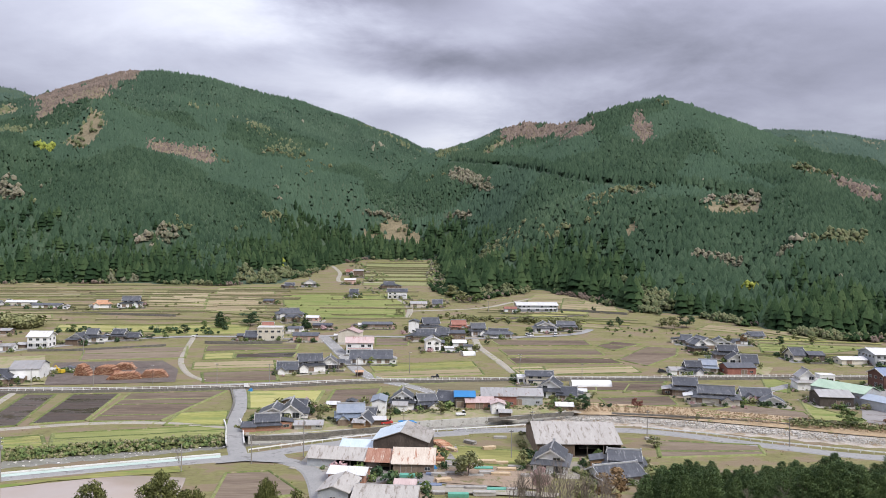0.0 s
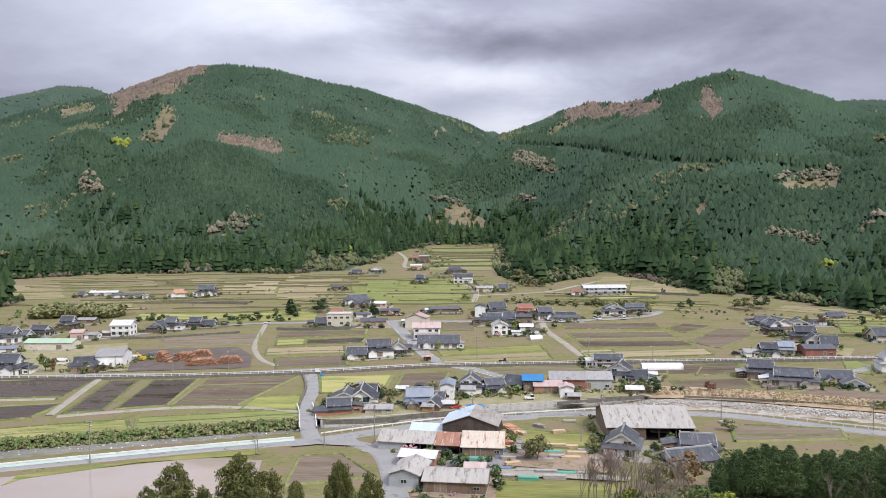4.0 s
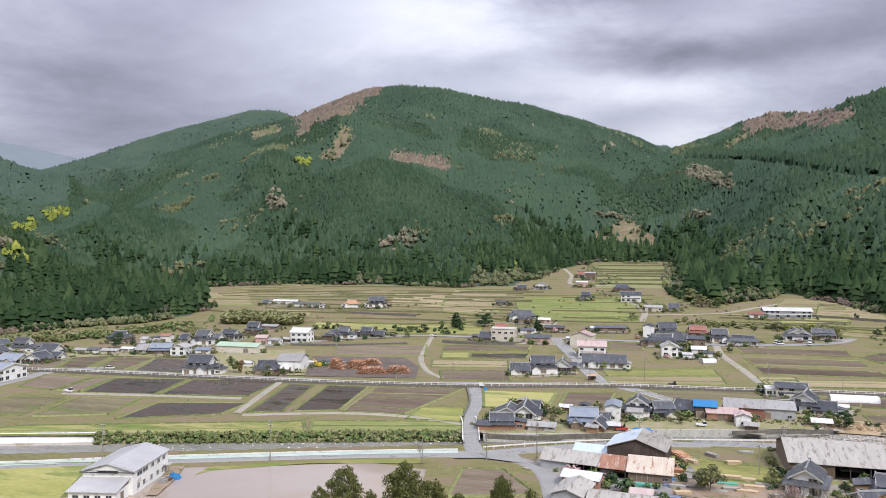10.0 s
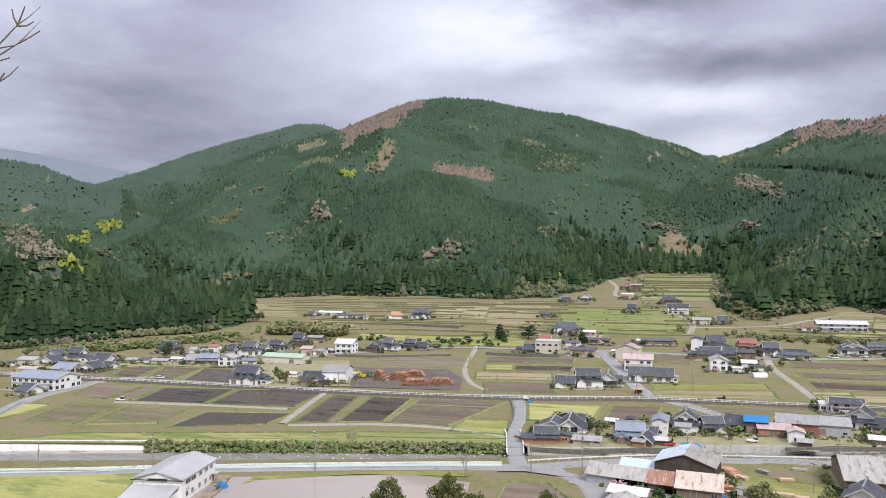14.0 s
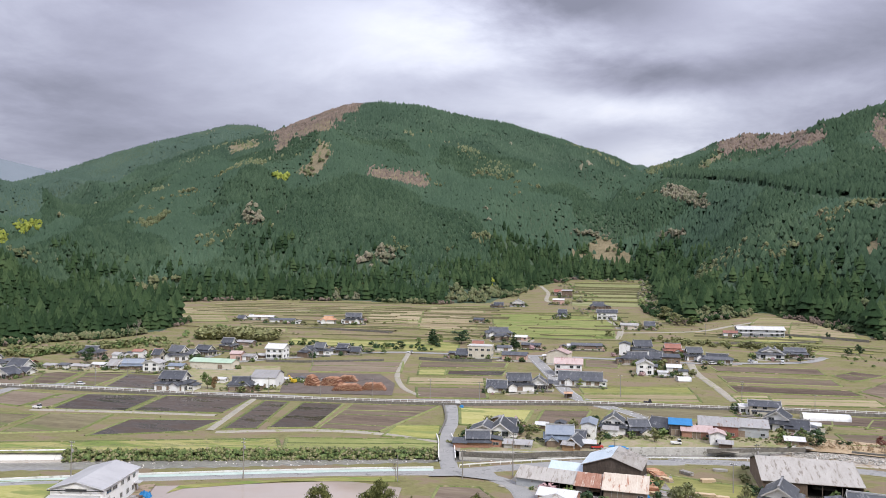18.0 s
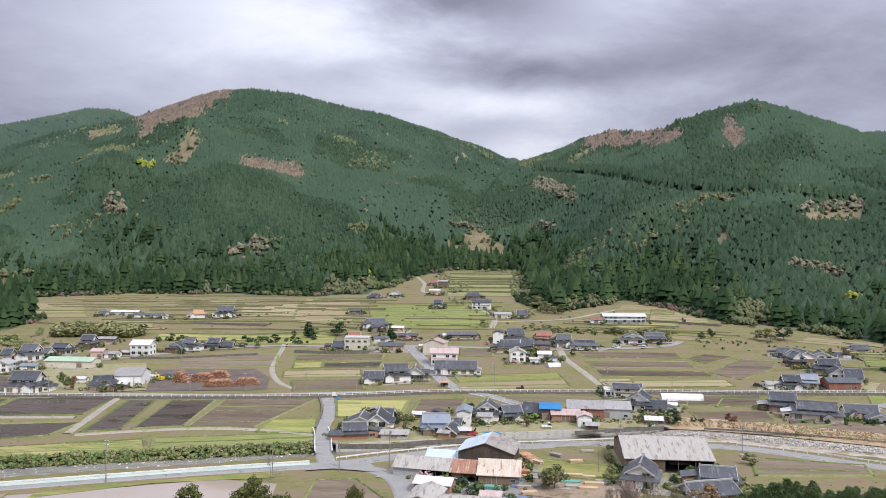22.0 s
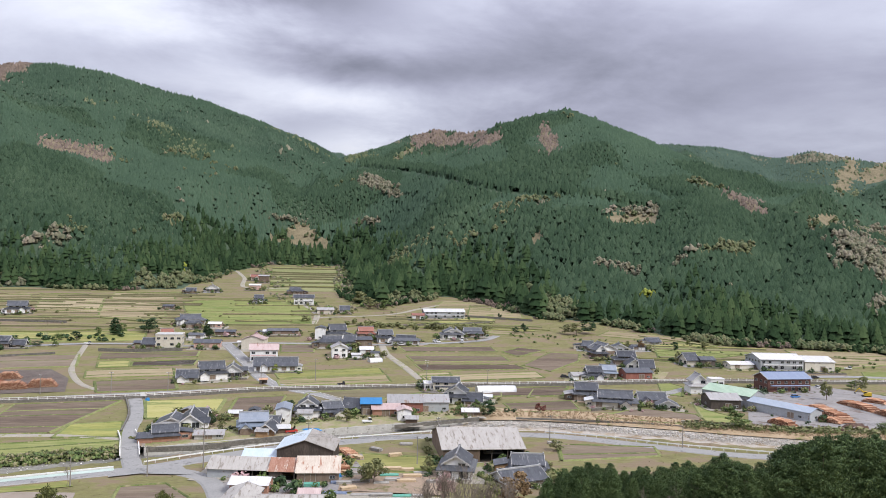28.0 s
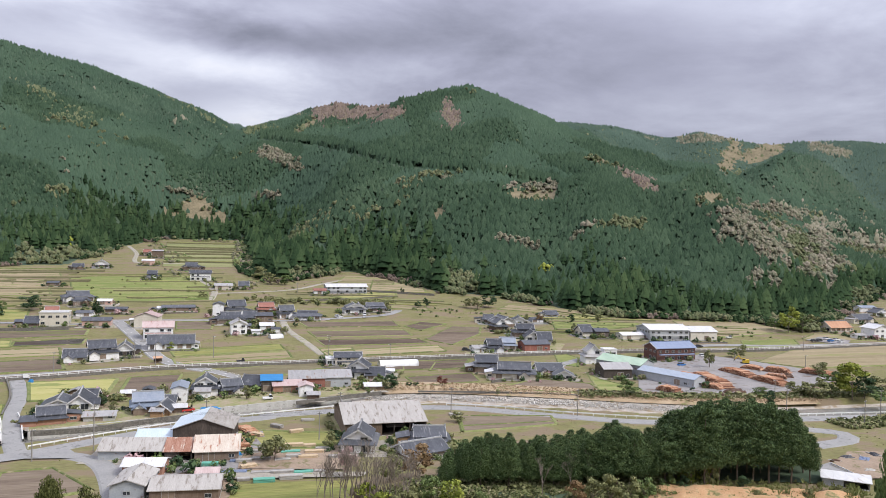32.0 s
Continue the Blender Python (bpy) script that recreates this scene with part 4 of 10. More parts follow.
field("soil", (62, 214.1), (93.2, 218.3), (95.7, 228.9), (65.9, 233.1))
field("straw", (240.1, 319.1), (253.8, 300.7), (326, 304.4), (389.2, 363.9), (281.4, 346.5))
field("straw", (252.6, 377.9), (323, 398.3), (320.8, 427.5), (262, 432.3))
field("bright_grass", (256.9, 350.9), (297, 359), (306.8, 375.6), (269.6, 372.6))
field("straw", (-371.3, 516.5), (-319.4, 525.3), (-364.9, 590.3), (-426.8, 597.8))
field("stubble", (-346.4, 574.9), (-248.2, 585.6), (-272.8, 630.6), (-364.7, 611.1))
field("straw", (-215.1, 552.6), (-171.9, 547.3), (-187.8, 613.6), (-236.9, 622))
field("straw", (-164.3, 523.4), (-120.1, 520.7), (-137.6, 586.4), (-184.6, 603.3))
field("bright_grass", (-101.8, 495.9), (-24.7, 503.8), (-33.6, 623.2), (-127.9, 608.9))
field("terrace", (-71.1, 677.5), (-3.6, 680), (-10.9, 905.3), (-90.6, 906.2))
field("straw", (63.7, 583.1), (108.2, 580.8), (122.7, 642.5), (76.3, 628.9))
field("straw", (86, 552.1), (125.8, 540.4), (133.2, 599.2), (97, 609.5))
field("bright_grass", (168.5, 398.2), (175.7, 394.9), (239.9, 421.5), (186.5, 450.5))
field("straw", (158.6, 474.8), (228.6, 444.2), (233.7, 458.2), (172.6, 492.6))
field("olive_grass", (-166, 436.6), (-114, 442.3), (-120.2, 473.3), (-172.7, 464.5))
field("soil", (46.2, 313.9), (64.3, 314.6), (67.7, 335.4), (82.6, 334.2), (99.7, 338), (91.2, 317.3))
field("stubble", (-19.3, 292.8), (-2.5, 296.3), (33.5, 325), (35, 339.4), (-16.8, 320.9))
field("olive_grass", (-226.7, 442), (-166.1, 446.7), (-175.3, 466.1), (-233.4, 463.2))
field("straw", (-287.4, 488.4), (-249.8, 486.7), (-262.5, 511.3), (-300.2, 514.2))
field("straw", (-281.1, 589.3), (-233.2, 592.6), (-247.1, 627.8), (-295.8, 625.7))
field("straw", (-182.1, 611.1), (-133.2, 607.7), (-143.3, 642.2), (-190.5, 648.1))
field("straw", (87.6, 478.6), (111.7, 470.6), (112.3, 489.5), (94.5, 495.9))
field("soil", (74.8, 312.2), (93.7, 317), (96.6, 331.8), (81.7, 330.4))
field("olive_grass", (186.5, 428), (215.5, 418.5), (223.7, 442.4), (200, 450.4))
field("bright_grass", (148.2, 353.1), (154.2, 336.7), (143.8, 314.8), (137.8, 321.3))
field("straw", (313.6, 376.9), (373.6, 364.7), (388, 378.9), (331.9, 389.4))
field("soil", (-305.3, 292.1), (-287.1, 291.7), (-301.7, 317.1), (-318, 317.1))
field("olive_grass", (53.3, 516.9), (99.3, 520.3), (106.2, 556.3), (84.3, 546.4))
field("bright_grass", (-40.2, 502.1), (-22.9, 502.1), (-22, 520.2), (-39.9, 520.5))
field("bright_grass", (142.3, 301), (130.5, 266.7), (139.3, 255.4), (147.9, 264.7), (140.4, 286))
field("olive_grass", (-6.3, 204.5), (17.7, 195.6), (25.9, 217.7), (-0.8, 225.4))
road("bridge_road", 4.2, [(-85.6, 319.1), (-74, 282), (-69, 252.9), (-61.4, 226.7), (-55.2, 208.7)])
road("riverside_road", 5, [(-187.8, 150.5), (-166.9, 160.3), (-147.3, 170.3), (-112.6, 186.3), (-83.8, 198.8), (-55.3, 209.3), (-39.5, 219.3), (-16.9, 232.8), (6.6, 240), (5.8, 241.6), (29, 245.2), (64.9, 245.1), (100.1, 227.6), (128, 216.1), (178.5, 213.3), (209, 212.1)])
road("mill_road", 4.5, [(-54.7, 208.9), (-43.6, 207.1), (-35.3, 200.1), (-30.4, 188.3), (-24.6, 163.8)])
road("village_road", 6, [(-3.6, 306.9), (-14.6, 321.7), (-24.1, 330.5), (-36.4, 348), (-48, 381.3), (-60.8, 417.6), (-69.1, 439.2)])
road("upper_road", 4.5, [(-243, 364.5), (-225.4, 383.4), (-204.9, 399.7), (-177.7, 419.9), (-146.1, 432), (-111.7, 433.5), (-87.4, 429), (-69.1, 439.2), (-35.2, 439.4), (-5.2, 439), (20.5, 437.8), (45.5, 441.4), (31.5, 440.9), (58.1, 445.8), (79.9, 454.8), (91.6, 470.4)])
road("field_lane", 3, [(33.6, 351.6), (27.5, 381.1), (20.6, 411.3), (18.9, 434.3)])
road("curved_lane", 1.9, [(-141.2, 433.2), (-132.5, 391.9), (-125.6, 366.3), (-113.8, 341.7), (-102, 327.5)])
road("station_road", 6, [(-254.9, 203.7), (-273.9, 239.2), (-278.3, 263.3), (-281.8, 286.4), (-267.4, 304)])
road("railside_road", 4, [(-281, 296.3), (-212.5, 300.7), (-159.4, 305.8), (-129.7, 307.1), (-85.6, 319.1), (-45.2, 330.4), (-24.1, 330.5)])
road("paddy_track", 1.9, [(-149.4, 234.5), (-166.3, 295.2), (-166.6, 306.1)])
road("paddy_track_low", 2.2, [(-235.4, 245.3), (-197.1, 252.9), (-161.7, 258.5)])
road("bank_track", 2.2, [(-145.7, 233), (-116.7, 245.6), (-92.1, 248.5), (-68.1, 242.6)])
road("hill_lane", 3.2, [(-23.8, 506.2), (-23, 544.2), (-30.5, 580.4), (-39.9, 602.3)])
road("terrace_lane", 3, [(-24.4, 533.9), (25.8, 551), (52.9, 583.2), (69.6, 603.7)])
road("valley_lane", 3, [(-56.3, 701.5), (-93.9, 702.4), (-105.2, 778.5), (-122.4, 846.4)])
road("mill_yard_road", 5, [(135.3, 318.5), (172.6, 346.2), (193.5, 350.4), (240.3, 362), (291.8, 359.4), (389.2, 363.9)])
road("grove_road", 5, [(158.1, 184), (173.1, 187.7), (177.5, 194.8), (171.4, 199.8), (164.3, 203.6)])
village = bpy.data.objects["village_road"]
for k, (p, d) in enumerate(line_points([(-3.6, 306.9), (-14.6, 321.7), (-24.1, 330.5), (-36.4, 348), (-48, 381.3), (-60.8, 417.6), (-69.1, 439.2)], 3.0)):
    a = math.degrees(math.atan2(d.y, d.x))
    z = floor_z(p.x, p.y)
    if k % 3 == 0:
        part("lane_mark", moved(cbox(0, 0, 0.30, 2.6, 0.22, 0.012), p.x, p.y, z, a), M["paint"], village)
    for o in (-2.7, 2.7):
        part("edge_line", moved(cbox(0, 0, 0.262, 3.2, 0.16, 0.012), p.x - d.y * o, p.y + d.x * o, z, a), M["paint"], village)

slope_banks()

# railway on a low bank with a stone face and a concrete fence
RAIL = [(-358.7, 280), (-330.3, 281.6), (-267.2, 288.8), (-207.8, 294.1), (-153, 299), (-83.7, 311.2), (-35.4, 327.7), (19.9, 334.4), (51.1, 338.6), (87.1, 341.5), (170.8, 349), (258.2, 348), (353.9, 357.7)]
railway = tagged(part("railway", strip(RAIL, [(-2.6, 0.0), (-2.0, 1.05), (0.0, 1.15), (2.0, 1.05), (4.0, 0.0)], 5.0), M["ballast"]), "single track railway on a low ballast bank", "railway", kind="structure")
for o in (-0.55, 0.55):
    part("rail", strip(RAIL, [(o - 0.06, 1.1), (o - 0.06, 1.28), (o + 0.06, 1.28), (o + 0.06, 1.1)], 5.0), M["steel"], railway)
wall = tagged(part("rail_wall", strip(RAIL, [(-3.1, -0.2), (-2.95, 1.0), (-2.6, 1.0), (-2.6, 0.2)], 5.0), M["stone_wall"]), "dark stone retaining wall below the railway", "wall", kind="structure")
fence = tagged(part("rail_fence", strip(RAIL, [(-2.82, 1.75), (-2.82, 1.98), (-2.68, 1.98), (-2.68, 1.75), (-2.82, 1.75)], 5.0), M["pale_concrete"]), "weathered concrete post and rail fence along the railway", "fence", kind="structure")
part("lower_rail", strip(RAIL, [(-2.80, 1.22), (-2.80, 1.36), (-2.70, 1.36), (-2.70, 1.22), (-2.80, 1.22)], 5.0), M["pale_concrete"], fence)
POST = bpy.data.meshes.new("post")
POST.from_pydata(*((cbox(0, 0, 0.9, 0.34, 0.3, 1.2)[0], [], cbox(0, 0, 0.9, 0.34, 0.3, 1.2)[1])))
POST.materials.append(M["pale_concrete"])
last = None
for p, d in line_points(RAIL, 1.0):
    if last is None or (p - last).length >= 3.0:
        last = p.copy()
        if -345 < p.x < 300:
            ob = part("post", POST, None, fence)
            ob.location = (p.x + d.y * 2.75, p.y - d.x * 2.75, floor_z(p.x, p.y))
            ob.rotation_euler = (0, 0, math.atan2(d.y, d.x))

# river: water, gravel, rocks and banks
tagged(part("river_water", strip(RIVER[1:-1], [(-5.5, -2.05), (0, -2.03), (5.5, -2.05)], 5.0), M["stream"]), "shallow grey stream between gravel banks", "river", kind="structure")
RIVER_MID = RIVER[1:-1]
for side in (-1, 1):
    o = sorted((side * 5.0, side * 9.6))
    hs = (-1.9, -2.35) if side < 0 else (-2.35, -1.9)
    tagged(part("gravel_bar", strip(RIVER_MID, [(o[0], hs[0]), (o[1], hs[1])], 4.0), M["gravel"]), "pale gravel bar beside the stream", "gravel", kind="structure")
tagged(part("gravel_bed", strip([(36, 265), (68, 264), (109, 250), (136, 239), (160, 232)], [(-4.5, -1.98), (1.0, -1.75), (5.0, -1.45), (9.4, -1.2)], 3.0), M["gravel"]), "broad pale gravel bed of the river", "gravel", kind="structure")
pond = part("pond", ([(x, y, 0.12) for x, y in ((-150, 124), (-50, 142), (-60, 174), (-63.5, 190), (-80, 191.5), (-108, 178.5), (-140, 166), (-146, 152))], [tuple(range(8))]), M["pond"])
KEEP_CLEAR.append([(-150, 124), (-50, 142), (-60, 174), (-63.5, 190), (-80, 191.5), (-108, 178.5), (-140, 166), (-146, 152)])
tagged(pond, "pinkish brown flooded pond reflecting the grey sky", "pond", kind="structure")


# ---- houses and sheds ----
def roofing(name, cols, rough=0.6, stain=None, spec=0.4, wave=0.0):
    m = surface(name, cols, 2.5, 0.35, rough, 0.35, 0.5, each=0.3, stain=stain, spec=spec, stretch=(1.7, 0.35, 0.6))
    return m


M["tile_dark"] = roofing("dark_grey_tiles", [(0.036, 0.039, 0.047), (0.058, 0.062, 0.073), (0.102, 0.107, 0.118)], 0.42, ((0.20, 0.20, 0.205), 1.2, 0.14))
M["tile_blue"] = roofing("blue_grey_tiles", [(0.14, 0.17, 0.22), (0.20, 0.235, 0.29), (0.27, 0.30, 0.35)], 0.4)
M["tile_red"] = roofing("red_brown_tiles", [(0.22, 0.09, 0.065), (0.30, 0.13, 0.095), (0.37, 0.18, 0.13)], 0.55)
M["tile_orange"] = roofing("orange_tiles", [(0.38, 0.19, 0.10), (0.48, 0.26, 0.15), (0.55, 0.33, 0.21)], 0.55)
M["metal_grey"] = roofing("grey_sheet_roof", [(0.25, 0.245, 0.24), (0.34, 0.33, 0.325), (0.43, 0.42, 0.41)], 0.55, ((0.22, 0.15, 0.11), 1.5, 0.12))
M["metal_white"] = roofing("white_sheet_roof", [(0.48, 0.48, 0.48), (0.58, 0.58, 0.575), (0.67, 0.665, 0.66)], 0.5, ((0.45, 0.40, 0.35), 1.5, 0.12))
M["metal_pink"] = roofing("faded_pink_sheet_roof", [(0.40, 0.29, 0.27), (0.49, 0.37, 0.35), (0.57, 0.46, 0.435)], 0.6, ((0.36, 0.20, 0.16), 1.5, 0.15))
M["metal_green"] = roofing("green_sheet_roof", [(0.26, 0.38, 0.27), (0.35, 0.47, 0.35), (0.44, 0.55, 0.42)], 0.5)
M["metal_sky"] = roofing("pale_blue_sheet_roof", [(0.42, 0.52, 0.60), (0.52, 0.60, 0.67), (0.62, 0.69, 0.74)], 0.4)
M["metal_dull"] = roofing("blue_grey_sheet_roof", [(0.27, 0.32, 0.39), (0.34, 0.39, 0.46), (0.42, 0.46, 0.52)], 0.45)
M["metal_blue"] = roofing("dull_blue_sheet_roof", [(0.13, 0.17, 0.27), (0.18, 0.225, 0.33), (0.24, 0.285, 0.39)], 0.4)
M["rust_roof"] = roofing("rusted_sheet_roof", [(0.22, 0.095, 0.06), (0.31, 0.15, 0.10), (0.43, 0.26, 0.19)], 0.8, ((0.52, 0.45, 0.38), 1.6, 0.25))
M["pale_rust_roof"] = roofing("pale_rust_streaked_roof", [(0.50, 0.41, 0.33), (0.60, 0.53, 0.45), (0.68, 0.63, 0.56)], 0.75, ((0.36, 0.18, 0.12), 1.8, 0.2))
M["old_slate"] = roofing("weathered_cement_sheets", [(0.30, 0.275, 0.245), (0.39, 0.365, 0.335), (0.47, 0.445, 0.415)], 0.85, ((0.24, 0.21, 0.18), 1.4, 0.25))
M["tarp_blue"] = surface("blue_tarpaulin", [(0.02, 0.16, 0.38), (0.035, 0.22, 0.48)], 2, 0.3, 0.45, 0.4)
M["ridge_tile"] = surface("pale_ridge_tiles", [(0.20, 0.20, 0.205), (0.30, 0.30, 0.305), (0.42, 0.42, 0.42)], 1.5, 0.3, 0.6, 0.2, each=0.4)
M["barge"] = surface("pale_painted_boards", [(0.42, 0.41, 0.39), (0.55, 0.54, 0.52), (0.66, 0.65, 0.63)], 2, 0.3, 0.7, 0.05, 0.4, each=0.5)
M["plaster"] = surface("white_plaster", [(0.70, 0.695, 0.675), (0.79, 0.785, 0.77), (0.85, 0.845, 0.835)], 2.5, 0.4, 0.85, 0.05, 0.4, each=0.15, stain=((0.48, 0.45, 0.41), 1.8, 0.12))
M["cream"] = surface("cream_render", [(0.52, 0.47, 0.38), (0.61, 0.565, 0.475), (0.68, 0.64, 0.56)], 2.5, 0.4, 0.85, 0.05, 0.4, each=0.2, stain=((0.40, 0.36, 0.30), 1.8, 0.12))
M["pink"] = surface("pink_painted_wall", [(0.46, 0.28, 0.23), (0.55, 0.36, 0.30), (0.62, 0.44, 0.38)], 2.5, 0.4, 0.8, 0.05, 0.4, each=0.2)
M["wood_brown"] = surface("brown_weathered_boards", [(0.10, 0.07, 0.05), (0.16, 0.115, 0.085), (0.23, 0.175, 0.135)], 1.5, 0.25, 0.85, 0.3, 0.5, each=0.3, stretch=(1, 1, 0.25))
M["wood_dark"] = surface("dark_weathered_boards", [(0.055, 0.045, 0.038), (0.095, 0.078, 0.066), (0.15, 0.125, 0.108)], 1.5, 0.25, 0.85, 0.3, 0.5, each=0.3, stretch=(1, 1, 0.25))
M["log"] = surface("honey_brown_timber", [(0.26, 0.155, 0.075), (0.34, 0.215, 0.115), (0.42, 0.285, 0.165)], 1.5, 0.25, 0.75, 0.3, 0.5)
M["brick"] = surface("orange_brick_wall", [(0.30, 0.15, 0.10), (0.38, 0.205, 0.145), (0.45, 0.27, 0.20)], 1.5, 0.25, 0.85, 0.3, 0.5)
M["rust_red"] = surface("rusty_red_boards", [(0.20, 0.08, 0.062), (0.28, 0.115, 0.088), (0.36, 0.17, 0.13)], 1.5, 0.25, 0.8, 0.3, 0.5, stretch=(1, 1, 0.25))
M["brown_clad"] = surface("dark_red_brown_cladding", [(0.085, 0.042, 0.034), (0.125, 0.062, 0.05), (0.17, 0.092, 0.075)], 1.5, 0.25, 0.7, 0.2, 0.5)
M["metal_wall"] = surface("grey_blue_sheet_wall", [(0.30, 0.32, 0.345), (0.38, 0.40, 0.42), (0.47, 0.48, 0.49)], 2.0, 0.3, 0.6, 0.1, 0.4, each=0.15, stain=((0.27, 0.20, 0.16), 1.4, 0.1))
M["glass"] = surface("window_glass", [(0.02, 0.024, 0.028), (0.045, 0.05, 0.055)], 3, 0.5, 0.06, 0.0, spec=0.6)
M["frame"] = surface("aluminium_frame", [(0.42, 0.42, 0.41), (0.55, 0.55, 0.54)], 1, 0.2, 0.45, 0.0, metal=0.3)
M["door"] = surface("sliding_door", [(0.20, 0.15, 0.11), (0.29, 0.225, 0.17)], 1, 0.2, 0.6, 0.1, each=0.4)
M["dark_inside"] = surface("dark_interior", [(0.03, 0.026, 0.022), (0.055, 0.048, 0.042)], 1.5, 0.3, 0.95, 0.1)

ROOF_WORDS = {"tile_dark": "dark grey tiled roof", "tile_blue": "blue grey tiled roof", "tile_red": "red brown tiled roof", "tile_orange": "orange tiled roof",
              "metal_grey": "grey sheet metal roof", "metal_white": "pale sheet metal roof", "metal_pink": "faded pink metal roof", "metal_green": "green metal roof",
              "metal_sky": "pale blue metal roof", "metal_blue": "dull blue metal roof", "metal_dull": "blue grey metal roof", "rust_roof": "rusty metal roof", "pale_rust_roof": "pale rust-streaked roof",
              "old_slate": "weathered cement sheet roof", "tarp_blue": "blue tarpaulin roof"}
WALL_WORDS = {"plaster": "white", "cream": "cream", "pink": "pink", "wood_brown": "brown board", "wood_dark": "dark board", "log": "timber", "brick": "orange brick",
              "rust_red": "rusty red", "brown_clad": "dark red brown", "metal_wall": "grey sheet", "concrete": "grey concrete"}


def gable_roof(w, d, z0, rise, over=0.7, thick=0.22, sag=0.06):
    """A pitched roof with its ridge along x, slightly hollow slopes, and thickness."""
    hw, hd = w / 2 + over, d / 2 + over
    drop = rise * over / (d / 2)
    prof = [(-hd, z0 - drop), (-hd * 0.5, z0 + rise * 0.5 - drop * 0.5 - sag * rise), (0, z0 + rise), (hd * 0.5, z0 + rise * 0.5 - drop * 0.5 - sag * rise), (hd, z0 - drop)]
    prof += [(y, z - thick) for y, z in prof[::-1]]
    n = len(prof)
    v = [(x, y, z) for x in (-hw, hw) for y, z in prof]
    f = [(i, (i + 1) % n, n + (i + 1) % n, n + i) for i in range(n)]
    ends = [(0, 1, 8, 9), (1, 2, 7, 8), (2, 3, 6, 7), (3, 4, 5, 6)]
    return v, f + ends + [tuple(n + i for i in q[::-1]) for q in ends]


def gable_walls(w, d, z0, rise, mat, ob):
    """The two triangles of wall under a pitched roof."""
    hd, z0 = d / 2 - 0.02, z0 - 0.36
    for s in (-1, 1):
        v = [(s * (w / 2 - t), y, z) for t in (0.0, 0.18) for y, z in ((-hd, z0), (hd, z0), (0, z0 + rise))]
        part("gable_wall", (v, [(0, 2, 1), (3, 4, 5), (0, 1, 4, 3), (1, 2, 5, 4), (2, 0, 3, 5)]), mat, ob)


def bargeboards(w, d, z0, rise, over, ob, mat):
    """Pale boards along the sloping edges of both gables."""
    hw, hd = w / 2 + over, d / 2 + over
    drop = rise * over / (d / 2)
    for s in (-1, 1):
        for t in (-1, 1):
            v = [(s * (hw + q), y, z + k) for q in (-0.02, 0.07) for y, z in ((t * hd, z0 - drop), (0, z0 + rise)) for k in (-0.42, 0.03)]
            part("bargeboard", (v, [(0, 2, 3, 1), (4, 5, 7, 6), (0, 1, 5, 4), (2, 6, 7, 3), (1, 3, 7, 5), (0, 4, 6, 2)]), mat, ob)


def plaster_band(w, d, z, h, ob):
    """White plaster under the eaves of a board-walled house."""
    part("plaster_band", cbox(0, 0, z - h, w + 0.06, d + 0.06, h), M["plaster"], ob)


def annex(ob, w, d, h, roof, wall, rnd):
    """A lower wing against one end of a house, under a single slope."""
    s, q, b = rnd.choice((-1, 1)), rnd.uniform(2.4, 4.2), d * rnd.uniform(0.55, 0.8)
    y, e = rnd.uniform(-0.15, 0.15) * d, min(2.5, h * 0.5)
    x0, x1 = sorted((s * w / 2 + s * 0.02, s * (w / 2 + q)))
    a = part("annex", box(x0, x1, y - b / 2, y + b / 2, -0.8, e), M[wall], ob)
    inner, outer = s * (w / 2 + 0.02), s * (w / 2 + q + 0.5)
    v = [(inner, y - b / 2 - 0.4, e + 0.75), (outer, y - b / 2 - 0.4, e), (outer, y + b / 2 + 0.4, e), (inner, y + b / 2 + 0.4, e + 0.75)]
    v += [(p, r, z - 0.14) for p, r, z in v]
    part("annex_roof", (v, [(0, 1, 2, 3), (7, 6, 5, 4), (0, 4, 5, 1), (1, 5, 6, 2), (2, 6, 7, 3), (3, 7, 4, 0)]), M[roof], a)
    opening(a, "window", (x0 + x1) / 2, y - b / 2, 0.9, q * 0.5, 0.9, 0)


def skirt_roof(w, d, z0, iw, idp, z1, thick=0.18):
    """A hipped ring of roof between an outer and an inner rectangle."""
    o, i = [(-w / 2, -d / 2), (w / 2, -d / 2), (w / 2, d / 2), (-w / 2, d / 2)], [(-iw / 2, -idp / 2), (iw / 2, -idp / 2), (iw / 2, idp / 2), (-iw / 2, idp / 2)]
    v = [(x, y, z0) for x, y in o] + [(x, y, z1) for x, y in i] + [(x, y, z0 - thick) for x, y in o] + [(x, y, z1 - thick) for x, y in i]
    f = []
    for k in range(4):
        j = (k + 1) % 4
        f += [(k, j, 4 + j, 4 + k), (8 + j, 8 + k, 12 + k, 12 + j), (k, 8 + k, 8 + j, j)]
    return v, f


def ridge_cap(length, z, r=0.2):
    g = box(-length / 2, length / 2, -r, r, z - 0.08, z + 0.28)
    ends = [box(s * length / 2 - 0.18, s * length / 2 + 0.18, -r * 1.5, r * 1.5, z - 0.2, z + 0.5) for s in (-1, 1)]
    return join(g, *ends)


